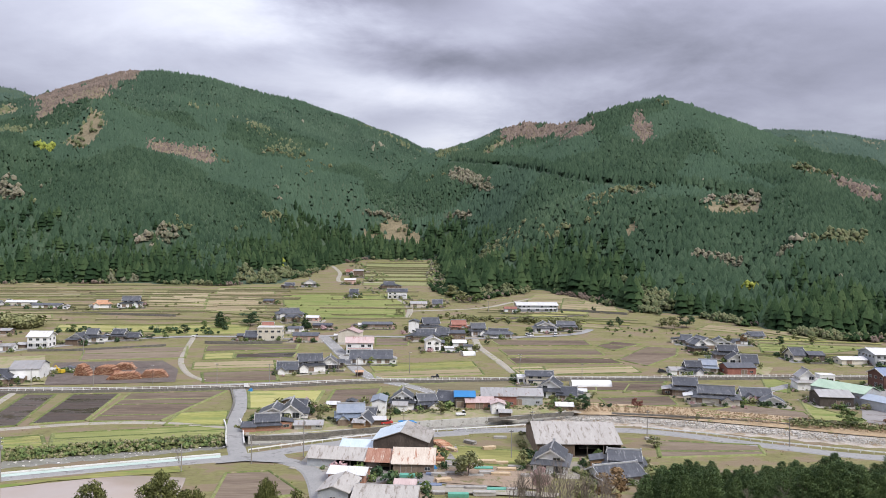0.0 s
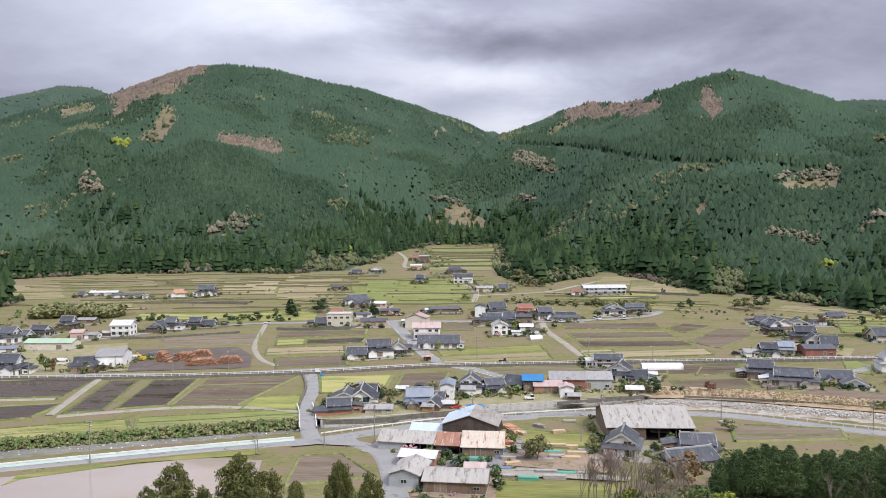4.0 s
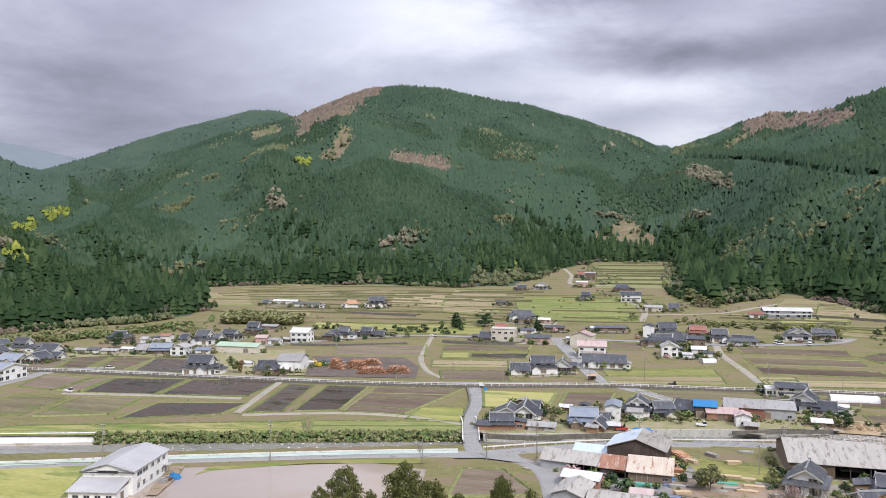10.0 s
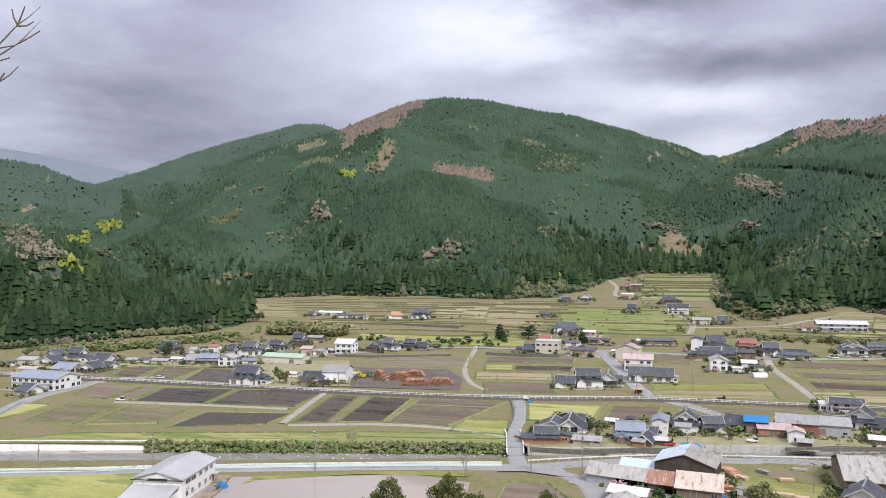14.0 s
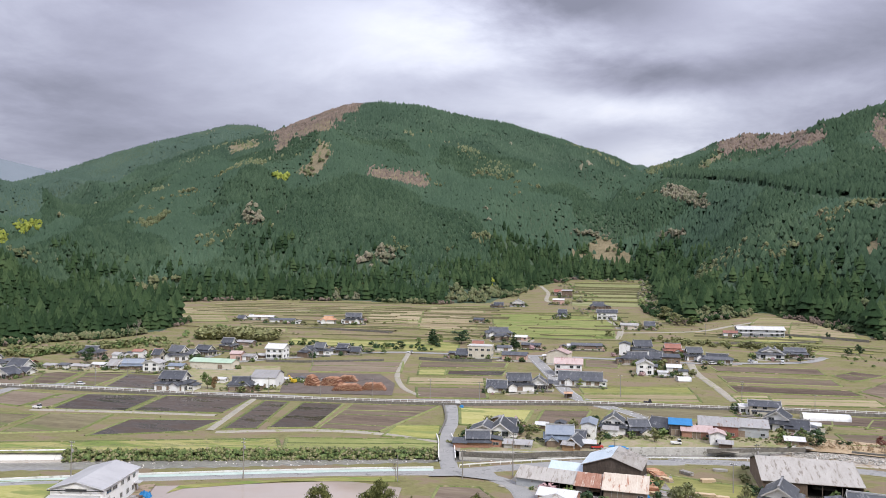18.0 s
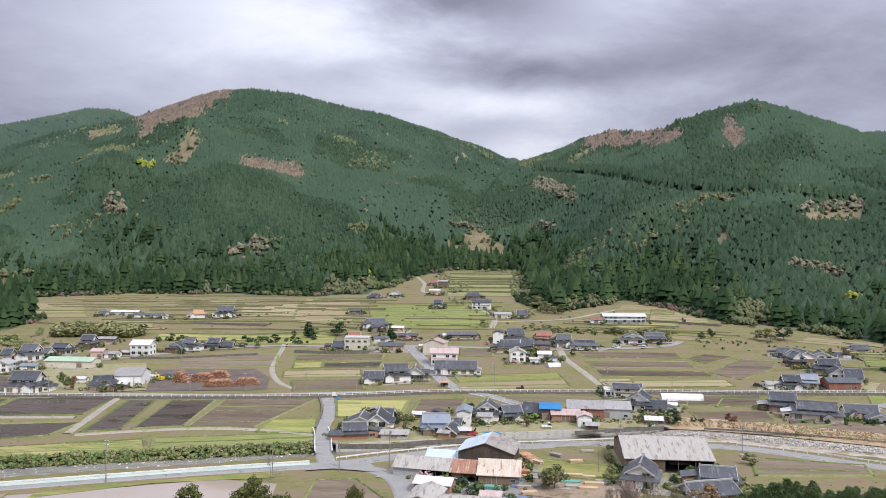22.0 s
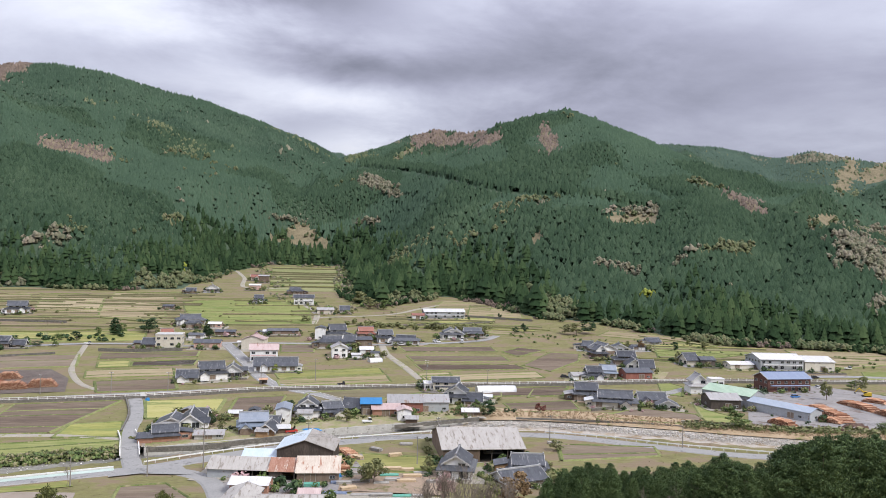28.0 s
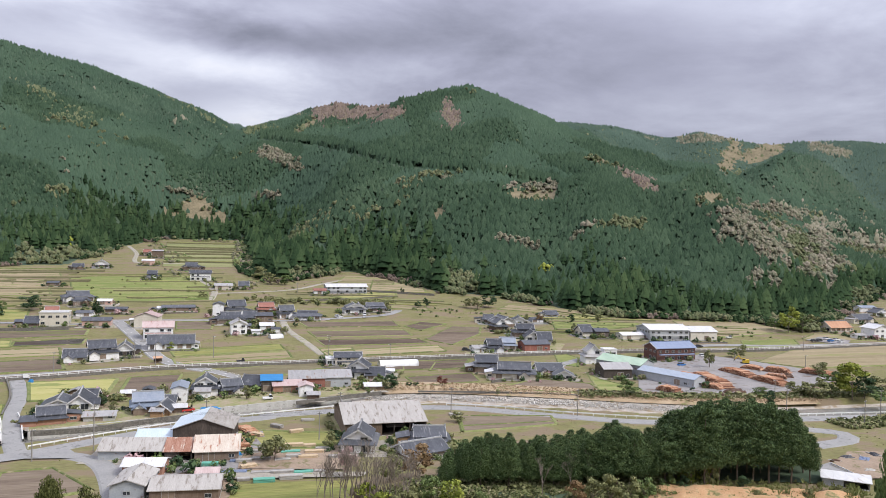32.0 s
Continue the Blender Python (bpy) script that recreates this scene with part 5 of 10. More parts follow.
def opening(parent, kind, x, y, z, w, h, face):
    """A framed window or door on a wall. face: 0 front (-y), 1 right, 2 back, 3 left."""
    turn = (0, 90, 180, 270)[face]
    t = 0.07
    bars = join(cbox(0, -0.05, 0, w, 0.14, t), cbox(0, -0.05, h - t, w, 0.14, t), cbox(-w / 2 + t / 2, -0.05, 0, t, 0.14, h), cbox(w / 2 - t / 2, -0.05, 0, t, 0.14, h), cbox(0, -0.05, 0, t, 0.12, h))
    ob = part(kind, moved(bars, x, y, z, turn), M["frame"], parent)
    part("pane", moved(cbox(0, -0.02, t, w - 2 * t, 0.05, h - 2 * t), x, y, z, turn), M["glass"] if kind == "window" else M["door"], ob)
    return ob


def row_of(parent, kind, w, d, z, size, count, face, rnd, skip=0.0):
    span = w if face in (0, 2) else d
    for k in range(count):
        if rnd.random() < skip:
            continue
        u = -span / 2 + span * (k + 0.5) / count
        s = min(size[0], span / count * 0.82)
        x, y = ((u, -d / 2), (w / 2, u), (-u, d / 2), (-w / 2, -u))[face]
        opening(parent, kind, x, y, z, s, size[1], face)



def turned(vf):
    v, f = vf
    return [(-y, x, z) for x, y, z in v], f


def entrance_gable(ob, x, y, w, z0, rise, roof, wall):
    """A small wing with its gable to the front."""
    part("entrance_wing", cbox(x, y, 0.2, w, 2.4, z0 - 0.3), M[wall], ob)
    part("entrance_roof", moved(turned(gable_roof(2.6, w, z0, rise, 0.5, 0.18)), x, y, 0), M[roof], ob)
    a, z = w / 2 - 0.05, z0 - 0.14
    tri = [(x - a, z), (x + a, z), (x, z + rise - 0.06)]
    part("entrance_gable", ([(u, v, q) for v in (y - 1.26, y - 1.18) for u, q in tri], [(0, 1, 2), (5, 4, 3), (0, 3, 4, 1), (1, 4, 5, 2), (2, 5, 3, 0)]), M["plaster"], ob)


def house(kind, x, y, rot, w, d, h, roof, wall, name="", label="", z=None, open_front=False, rise=None):
    """kind: T2 / T1 two or one storey farmhouse, M2 plain two-storey house, S shed or low building, F flat-roofed building. The front looks along -y."""
    rnd = random.Random(int(x * 13 + y * 7))
    HOUSE_SPOTS.append((x, y, rot, w, d))
    if kind in ("T1", "T2", "M2") and not name and 6.5 < w < 12.5 and 0.6 < d / w and random.Random(int(x * 31 + y * 3)).random() < 0.4:
        w, d, rot = d, w, rot + 90
    names = {"T2": "farmhouse", "T1": "cottage", "M2": "house", "S": "shed", "F": "flat_roofed_building"}
    words = {"T2": "two-storey farmhouse", "T1": "single-storey house", "M2": "two-storey house", "S": "low shed", "F": "flat-roofed building"}
    ob = thing(name or names[kind], x, y, rot, label or "%s with %s walls and a %s" % (words[kind], WALL_WORDS[wall], ROOF_WORDS[roof]), "shed" if kind == "S" else "house", "" if name else "houses of the village", z)
    part("plinth", cbox(0, 0, -1.2, w + 0.1, d + 0.1, 1.45), M["concrete"], ob)
    if kind == "T2":
        e1 = h * 0.40
        rise = h * 0.29
        e2 = h - rise - 0.3
        uw, ud = w * rnd.uniform(0.68, 0.85), d * 0.72
        part("lower_wall", cbox(0, 0, 0.2, w, d, e1 - 0.2), M[wall], ob)
        part("upper_wall", cbox(0, 0, e1, uw, ud, e2 - e1 - 0.3), M[wall if rnd.random() < 0.4 else "plaster"], ob)
        part("skirt_roof", skirt_roof(w + 1.5, d + 1.5, e1 - 0.1, uw - 0.1, ud - 0.1, e1 + (d - ud + 1.5) * 0.23), M[roof], ob)
        part("roof", gable_roof(uw, ud, e2, rise, 0.75), M[roof], ob)
        gable_walls(uw, ud, e2, rise, M["plaster"], ob)
        bargeboards(uw, ud, e2, rise, 0.75, ob, M["barge"])
        if wall.startswith("wood") and e1 > 2.2:
            plaster_band(w, d, e1 - 0.02, 0.5, ob)
        if rnd.random() < 0.55:
            annex(ob, w, d, h, rnd.choice((roof, "metal_grey", "metal_white")), wall, rnd)
        part("ridge", ridge_cap(uw + 1.2, h - 0.3), M["ridge_tile" if roof.startswith("tile") else roof], ob)
        if rnd.random() < 0.6:
            entrance_gable(ob, rnd.choice((-0.28, 0.22)) * w, -d / 2 - 1.0, rnd.uniform(3.2, 4.4), e1 - 0.2, 1.3, roof, wall)
        for face in (0, 1, 3):
            row_of(ob, "door" if face == 0 else "window", w, d, 0.45, (2.6, min(2.0, e1 - 0.8)), max(2, int((w if face == 0 else d) / 3.6)), face, rnd, 0.25)
            hh = min(1.3, e2 - e1 - 1.0)
            if hh > 0.5:
                row_of(ob, "window", uw, ud, e2 - hh - 0.25, (1.9, hh), max(2, int((uw if face == 0 else ud) / 3.4)), face, rnd, 0.2)
    elif kind == "T1":
        rise = min(h * 0.46, d * 0.36)
        e = h - rise - 0.25
        part("wall", cbox(0, 0, 0.2, w, d, e - 0.55), M[wall], ob)
        if rnd.random() < 0.45 and w > 8:
            part("skirt_roof", skirt_roof(w + 1.7, d + 1.7, e - 0.25, w * 0.74, d * 0.55, e + rise * 0.42), M[roof], ob)
            part("roof", gable_roof(w * 0.70, d * 0.5, e + rise * 0.45, rise * 0.55, 0.35), M[roof], ob)
            gable_walls(w * 0.70, d * 0.5, e + rise * 0.38, rise * 0.6, M["plaster"], ob)
            part("ridge", ridge_cap(w * 0.70 + 0.7, h - 0.25), M["ridge_tile" if roof.startswith("tile") else roof], ob)
        else:
            part("roof", gable_roof(w, d, e, rise, 0.8), M[roof], ob)
            gable_walls(w, d, e, rise, M["plaster" if wall.startswith("wood") else wall], ob)
            bargeboards(w, d, e, rise, 0.8, ob, M["barge"])
            part("ridge", ridge_cap(w + 1.3, h - 0.25), M["ridge_tile" if roof.startswith("tile") else roof], ob)
        if wall.startswith("wood"):
            plaster_band(w, d, e - 0.36, 0.75, ob)
        if w > 6 and rnd.random() < 0.5:
            annex(ob, w, d, h, rnd.choice((roof, "metal_grey", "metal_white")), wall, rnd)
        if w > 7 and rnd.random() < 0.7:
            entrance_gable(ob, rnd.choice((-0.28, 0.25)) * w, -d / 2 - 1.0, rnd.uniform(3.0, 4.2), e - 0.35, 1.2, roof, wall)
        elif w > 7:
            part("porch_roof", moved(skirt_roof(w * 0.5, 2.0, e - 0.55, w * 0.5 - 0.6, 0.9, e - 0.25), rnd.uniform(-w * 0.2, w * 0.2), -d / 2 - 0.7, 0), M[roof], ob)
        for face in (0, 1, 3):
            row_of(ob, "window" if face else "door", w, d, 0.5, (2.3, min(1.8, e - 0.9)), max(1, int((w if face == 0 else d) / 3.3)), face, rnd, 0.25)
    elif kind == "M2":
        rise = min(h * 0.25, d * 0.24)
        e = h - rise - 0.2
        part("wall", cbox(0, 0, 0.2, w, d, e - 0.55), M[wall], ob)
        part("roof", gable_roof(w, d, e, rise, 0.6, 0.2, 0.0), M[roof], ob)
        gable_walls(w, d, e, rise, M[wall], ob)
        bargeboards(w, d, e, rise, 0.6, ob, M["barge"])
        part("ridge", ridge_cap(w + 1.0, h - 0.22, 0.14), M["ridge_tile" if roof.startswith("tile") else roof], ob)
        part("awning", moved(skirt_roof(w * 0.9, 1.8, e * 0.5, w * 0.9 - 0.4, 0.9, e * 0.5 + 0.3), 0, -d / 2 - 0.6, 0), M[roof], ob)
        for face in (0, 1, 3):
            n = max(2, int((w if face == 0 else d) / 3.2))
            row_of(ob, "window", w, d, 0.7, (1.9, 1.6), n, face, rnd, 0.25)
            row_of(ob, "window", w, d, e * 0.5 + 0.75, (1.7, 1.2), n, face, rnd, 0.2)
    elif kind == "F":
        part("wall", cbox(0, 0, 0.2, w, d, h - 0.35), M[wall], ob)
        part("roof_slab", cbox(0, 0, h - 0.2, w + 0.5, d + 0.5, 0.25), M[roof], ob)
        part("parapet", join(cbox(0, -d / 2, h, w + 0.5, 0.2, 0.25), cbox(0, d / 2, h, w + 0.5, 0.2, 0.25), cbox(-w / 2, 0, h, 0.2, d, 0.25), cbox(w / 2, 0, h, 0.2, d, 0.25)), M[wall], ob)
        for face in (0, 1, 3):
            n = max(2, int((w if face == 0 else d) / 3.0))
            row_of(ob, "window", w, d, 0.9, (1.8, 1.3), n, face, rnd, 0.2)
            if h > 5:
                row_of(ob, "window", w, d, h * 0.5 + 0.7, (1.8, 1.2), n, face, rnd, 0.15)
    else:
        rise = rise or min(h * 0.3, d * 0.17)
        e = h - rise - 0.1
        if open_front:
            part("back_wall", box(-w / 2, w / 2, d / 2 - 0.15, d / 2, 0.2, e), M[wall], ob)
            for s in (-1, 1):
                part("side_wall", box(s * w / 2 - 0.08, s * w / 2 + 0.08, -d / 2, d / 2, 0.2, e), M[wall], ob)
            n = max(2, int(w / 4.5))
            for k in range(n + 1):
                part("post", cbox(-w / 2 + 0.2 + (w - 0.4) * k / n, -d / 2 + 0.15, 0.2, 0.22, 0.22, e - 0.2), M["wood_dark"], ob)
            part("lintel", cbox(0, -d / 2 + 0.12, e - 0.5, w, 0.2, 0.5), M[wall], ob)
            part("front_boarding", box(-w / 2 + 0.1, -w / 2 + w * 0.45, -d / 2 + 0.02, -d / 2 + 0.1, 0.2, e - 0.4), M[wall], ob)
            part("inner_floor", box(-w / 2 + 0.2, w / 2 - 0.2, -d / 2 + 0.3, d / 2 - 0.3, 0.2, 0.28), M["dark_inside"], ob)
        else:
            part("wall", cbox(0, 0, 0.2, w, d, e - 0.55), M[wall], ob)
            if w > 4.5:
                opening(ob, "door", rnd.uniform(-w * 0.25, w * 0.25), -d / 2, 0.25, min(2.8, w * 0.4), min(2.3, e - 0.5), 0)
            if rnd.random() < 0.7 and w > 6:
                opening(ob, "window", w * 0.35, -d / 2, 1.0, 1.4, 0.9, 0)
            for face in (1, 3):
                opening(ob, "window", (w / 2, -w / 2)[face == 3], 0, 1.1, 1.5, 0.9, face)
        part("roof", gable_roof(w, d, e, rise, 0.5, 0.12, 0.0), M[roof], ob)
        gable_walls(w, d, e, rise, M[wall], ob)
        # raised seams of the sheets
        n = max(3, int(w / 2.2))
        for k in range(n + 1):
            u = -w / 2 - 0.4 + (w + 0.8) * k / n
            hd = d / 2 + 0.5
            dr = rise * 0.5 / (d / 2)
            sv = [(u + s * 0.06, yy, zz + 0.05) for s in (-1, 1) for yy, zz in ((-hd, e - dr), (0, e + rise), (hd, e - dr))]
            part("seam", (sv, [(0, 1, 4, 3), (1, 2, 5, 4)]), M[roof], ob)
    return ob


house("M2", -291.7, 262.3, 4, 23.7, 16, 7.8, "tile_blue", "plaster")
house("T1", -283.8, 246.6, 4, 5.5, 9, 4.9, "tile_dark", "plaster")
house("T2", -349.7, 335.8, 1, 9.8, 8, 8.2, "tile_dark", "plaster")
house("T1", -327.4, 333.1, 2, 9.3, 8, 6.1, "tile_dark", "plaster")
house("S", -331.1, 341.6, 8, 7.3, 7, 3.8, "tile_red", "wood_brown")
house("S", -363.1, 316.2, 2, 12.3, 8, 4.8, "metal_grey", "cream")
house("T1", -353.2, 320.5, 1, 10.3, 8, 5.5, "tile_dark", "wood_brown")
house("T1", -321.5, 302.7, 3, 11.2, 10, 5.2, "tile_blue", "cream")
house("T1", -311.9, 308.5, 6, 9.1, 9, 5.6, "tile_dark", "wood_brown")
house("S", -340.9, 297.3, 1, 12.8, 7, 2.8, "metal_pink", "cream")
house("T1", -319.4, 377.3, 10, 10.7, 10, 6.5, "tile_dark", "wood_brown")
house("S", -306.8, 342.6, 3, 5.2, 5, 3.2, "tile_dark", "plaster")
house("S", -297.1, 343.8, 5, 10.1, 5, 2.9, "metal_grey", "cream")
house("T1", -280.4, 349.9, 3, 5.4, 7, 5.2, "metal_grey", "plaster")
house("S", -288.7, 380, 8, 5.7, 6, 5.4, "tile_red", "plaster")
house("T2", -269.6, 350.7, 19, 11.9, 9, 6.0, "tile_blue", "wood_brown")
house("M2", -256.2, 349, 10, 8.5, 8, 6.6, "metal_grey", "plaster")
house("T1", -273.5, 376.7, 7, 4, 6, 6.5, "tile_dark", "cream")
house("T2", -212.3, 304.8, 7, 14.2, 11, 9.0, "tile_dark", "plaster")
house("T2", -262.5, 379.4, -0, 9.7, 9, 8.7, "tile_dark", "plaster")
house("T1", -259.1, 388.1, -6, 4, 6, 5.1, "tile_dark", "wood_brown")
house("T2", -256.7, 397.3, -6, 10.9, 8, 6.1, "tile_dark", "cream")
house("T2", -253.3, 417.9, 5, 9, 8, 7.4, "tile_dark", "wood_brown")
house("S", -249.9, 432.5, 5, 10.3, 6, 3.7, "metal_grey", "wood_brown")
house("S", -229.4, 364.4, 2, 24.5, 9, 5.4, "metal_green", "cream")
house("S", -229.2, 387.6, 9, 6.3, 7, 5.5, "metal_pink", "pink")
house("S", -222, 389, 6, 6.9, 6, 3.9, "metal_grey", "plaster")
house("S", -218.4, 396.7, 6, 4.1, 5, 3.0, "metal_grey", "wood_brown")
house("M2", -210.2, 399.2, 4, 10.6, 9, 8.5, "metal_white", "plaster")
house("T1", -195.9, 411.2, -6, 9.1, 7, 5.7, "tile_dark", "wood_brown")
house("T2", -190.1, 414.6, 1, 7.1, 7, 7.4, "tile_dark", "plaster")
house("T2", -178.4, 421.5, -3, 7.2, 7, 6.1, "tile_dark", "wood_brown")
house("T1", -171.2, 422.8, 6, 5.3, 6, 4.1, "tile_dark", "wood_brown")
house("T1", -183.5, 314.1, 23, 10.8, 9, 6.5, "tile_dark", "wood_brown")
house("S", -177.3, 327.5, 13, 11.4, 16, 8.0, "metal_grey", "plaster")
house("T1", -313.5, 536, -4, 5.3, 6, 4.0, "tile_dark", "wood_brown")
house("S", -299.8, 542.5, 5, 20.5, 6, 3.4, "metal_white", "cream")
house("S", -273.2, 526.6, 4, 19.4, 6, 4.1, "tile_dark", "plaster")
house("T1", -236.8, 529.7, 10, 9.8, 7, 6.5, "tile_orange", "plaster")
house("T2", -219.6, 537.2, 15, 13.7, 8, 8.3, "tile_dark", "plaster")
house("T1", -131.9, 656.1, 7, 7.1, 7, 4.7, "tile_dark", "wood_brown")
house("T1", -116.8, 668.3, 8, 10.1, 9, 6.5, "tile_dark", "wood_brown")
house("S", -128.3, 563.5, -1, 7, 6, 3.6, "tile_dark", "wood_brown")
house("T1", -100.8, 501.8, 17, 17.2, 11, 6.5, "tile_dark", "plaster")
house("T1", -95.8, 486.4, 16, 9.1, 5, 5.6, "tile_dark", "wood_brown")
house("S", -83.3, 490, -1, 7.5, 6, 3.7, "metal_white", "pink")
house("F", -96.5, 428.3, 5, 13.6, 10, 6.9, "metal_white", "cream")
house("T1", -104.7, 457.4, 9, 5.7, 6, 4.9, "tile_red", "pink")
house("T1", -106, 424.3, 2, 5.7, 7, 5.4, "tile_dark", "wood_brown")
house("S", -76, 425.9, 3, 13.6, 8, 4.6, "tile_dark", "pink")
house("T1", -70, 346.1, 6, 8.1, 7, 5.5, "tile_dark", "plaster")
house("T2", -60.8, 351.2, 17, 12.8, 9, 8.2, "tile_dark", "plaster")
house("T1", -52.2, 357.1, 6, 7.6, 8, 6.3, "tile_dark", "wood_dark")
house("S", -50.8, 422.3, 83, 10, 11.8, 8.0, "metal_pink", "cream")
house("M2", -42.5, 393.4, 5, 13.5, 10, 8.5, "metal_pink", "plaster")
house("T1", -34.3, 370.4, 4, 19.4, 9, 6.5, "tile_dark", "plaster")
house("S", -39.9, 469.8, 5, 17.9, 9, 3.6, "tile_dark", "wood_brown")
house("S", -48.1, 469.5, 2, 6.6, 5, 2.8, "metal_white", "plaster")
house("T1", -51.2, 261.8, 6, 6.8, 12, 5.4, "tile_dark", "plaster")
house("T2", -55.4, 242.7, 15, 7.6, 8, 5.2, "tile_dark", "brick")
house("S", -60.2, 239.7, 6, 4, 6, 3.1, "tile_dark", "brick")
house("T1", -57.1, 261.5, 4, 9, 9, 4.1, "tile_dark", "wood_brown")
house("T1", -50.2, 271.3, -3, 4.4, 6, 4.1, "tile_dark", "plaster")
house("S", -42.3, 244.3, 3, 8.6, 6, 2.8, "metal_grey", "concrete")
house("T2", -30.1, 253.9, 8, 9.5, 9, 6.5, "tile_blue", "wood_brown")
house("T1", -24.3, 259.3, -6, 4, 7, 4.0, "tile_dark", "cream")
house("S", -21.6, 267, 91, 10, 4.7, 6.3, "tile_blue", "plaster")
house("T1", -24.9, 249.3, 82, 7, 5.2, 4.4, "tile_dark", "log")
house("S", -20.5, 251.1, 6, 4, 4, 2.8, "metal_white", "wood_brown")
house("T1", -46.5, 660.1, -5, 12.8, 9, 6.4, "tile_dark", "wood_brown")
house("M2", -35.5, 598, 4, 15, 8, 7.9, "tile_dark", "plaster")
house("S", -17.4, 554.6, 4, 11.7, 8, 4.4, "metal_grey", "cream")
house("T1", -3.7, 557.5, 2, 6.1, 7, 5.6, "tile_dark", "cream")
house("T2", -70, 602.2, 0, 7.4, 7, 6.8, "tile_dark", "plaster")
house("S", -83.3, 686.2, 1, 9.6, 6, 5.4, "metal_white", "pink")
house("S", -82.4, 744.9, 1, 9.4, 6, 7.5, "metal_grey", "wood_brown")
house("T1", -92.3, 763, -5, 8, 6, 6.0, "tile_red", "cream")
house("S", 47.8, 534, -0, 8.2, 7, 4.4, "tile_red", "plaster")
house("S", -16.7, 453.9, 88, 9, 5.9, 8.0, "tile_dark", "plaster")
house("T2", -7.1, 456.5, 15, 12.1, 9, 8.8, "tile_dark", "plaster")
house("T1", -9.4, 431.2, 7, 14.8, 9, 6.5, "tile_dark", "wood_brown")
house("T1", 0.6, 435, -7, 5.7, 8, 6.5, "tile_dark", "concrete")
house("S", 7.7, 435.3, 7, 9.8, 8, 5.3, "tile_dark", "wood_brown")
house("T2", 9.9, 462.1, 6, 9.8, 8, 6.7, "tile_red", "wood_brown")
house("T2", 20.9, 446.6, 11, 8.9, 8, 7.6, "tile_dark", "plaster")
house("T1", 32.8, 442, -8, 15.5, 8, 5.3, "tile_dark", "plaster")
house("M2", -4.9, 402.8, 6, 7.9, 8, 7.7, "metal_grey", "plaster")
house("S", 9.5, 413.2, 2, 6.9, 7, 3.9, "metal_white", "plaster")
house("T2", 62, 462.7, 4, 12.2, 9, 6.3, "tile_dark", "plaster")
house("T2", 76.6, 470.7, -6, 12.9, 11, 5.3, "tile_dark", "wood_brown")
house("T2", -13.9, 278, -1, 8.6, 10, 7.0, "tile_dark", "plaster")
house("T2", -5.7, 278, 16, 7.7, 9, 5.4, "tile_dark", "cream")
house("T1", 2.6, 284.9, -20, 6.4, 9, 5.1, "tile_dark", "wood_dark")
house("S", 8.6, 281.3, 0, 7.1, 8, 5.9, "tarp_blue", "wood_dark")
house("S", 13.9, 278.9, 3, 10, 8, 4.3, "metal_pink", "brick")
house("S", 21.6, 286.9, -2, 12.8, 13, 6.2, "metal_grey", "rust_red")
house("S", 31.9, 289.2, -2, 12.1, 13, 5.8, "metal_grey", "metal_wall")
house("S", 20.1, 270.3, 91, 6, 4.7, 4.8, "metal_pink", "plaster")
house("F", 35.6, 331.3, -1, 5.1, 7, 3.0, "metal_white", "plaster")
house("M2", 42.4, 330, -4, 11.2, 8, 5.8, "tile_dark", "cream")
house("T2", 43.7, 302.8, -16, 10, 11, 7.5, "tile_dark", "plaster")
house("T1", 49.3, 299, -8, 6.8, 8, 4.8, "tile_dark", "plaster")
house("S", 45, 277.9, -3, 5.8, 5, 2.8, "metal_white", "wood_brown")
house("T2", 29.7, 202.3, 76, 11, 8.7, 6.6, "tile_dark", "plaster")
house("T2", 48.8, 202.4, -8, 10.5, 9, 5.6, "tile_dark", "log")
house("T1", 44.6, 194.3, 20, 11.6, 8, 4.0, "tile_dark", "wood_brown")
house("T1", 138.5, 431, -12, 8.3, 8, 5.0, "tile_dark", "cream")
house("T1", 143, 418, 6, 11.7, 13, 6.5, "tile_dark", "wood_brown")
house("T1", 155.6, 425.4, -12, 10.6, 8, 4.9, "tile_dark", "plaster")
house("T2", 146.1, 390.1, -9, 12.5, 10, 7.4, "tile_dark", "wood_brown")
house("T2", 136.7, 406.2, 8, 7.7, 8, 7.5, "tile_dark", "wood_brown")
house("T1", 146.3, 379, -9, 7.7, 8, 5.8, "tile_dark", "plaster")
house("T1", 149.7, 370.9, -12, 6.5, 9, 6.5, "tile_dark", "cream")
house("S", 109, 354.1, 2, 6.5, 8, 3.6, "metal_grey", "plaster")
house("T2", 116.8, 354.1, -3, 8, 9, 6.6, "tile_dark", "plaster")
house("T2", 125.9, 360.1, -12, 8.2, 9, 6.2, "tile_blue", "cream")
house("S", 138.8, 356.7, 4, 13.5, 9, 5.3, "tile_dark", "rust_red")
house("T2", 99, 309.3, -13, 10.3, 10, 7.4, "tile_dark", "wood_brown")
house("T2", 106, 293.7, -16, 16.8, 10, 6.8, "tile_dark", "cream")
house("T1", 124.8, 302.8, -8, 10.5, 8, 4.5, "tile_dark", "plaster")
house("T1", 126.5, 290.5, -17, 7.6, 6, 4.0, "tile_dark", "wood_dark")
house("T1", 181.8, 391, 6, 6.5, 9, 6.4, "tile_dark", "cream")
house("S", 190.2, 388.7, -3, 7.8, 8, 4.9, "tile_dark", "wood_dark")
house("T2", 155.6, 325.3, -8, 8.5, 9, 9.0, "metal_grey", "plaster")
house("F", 171.8, 340.4, -4, 6.5, 5, 3.6, "metal_white", "plaster")
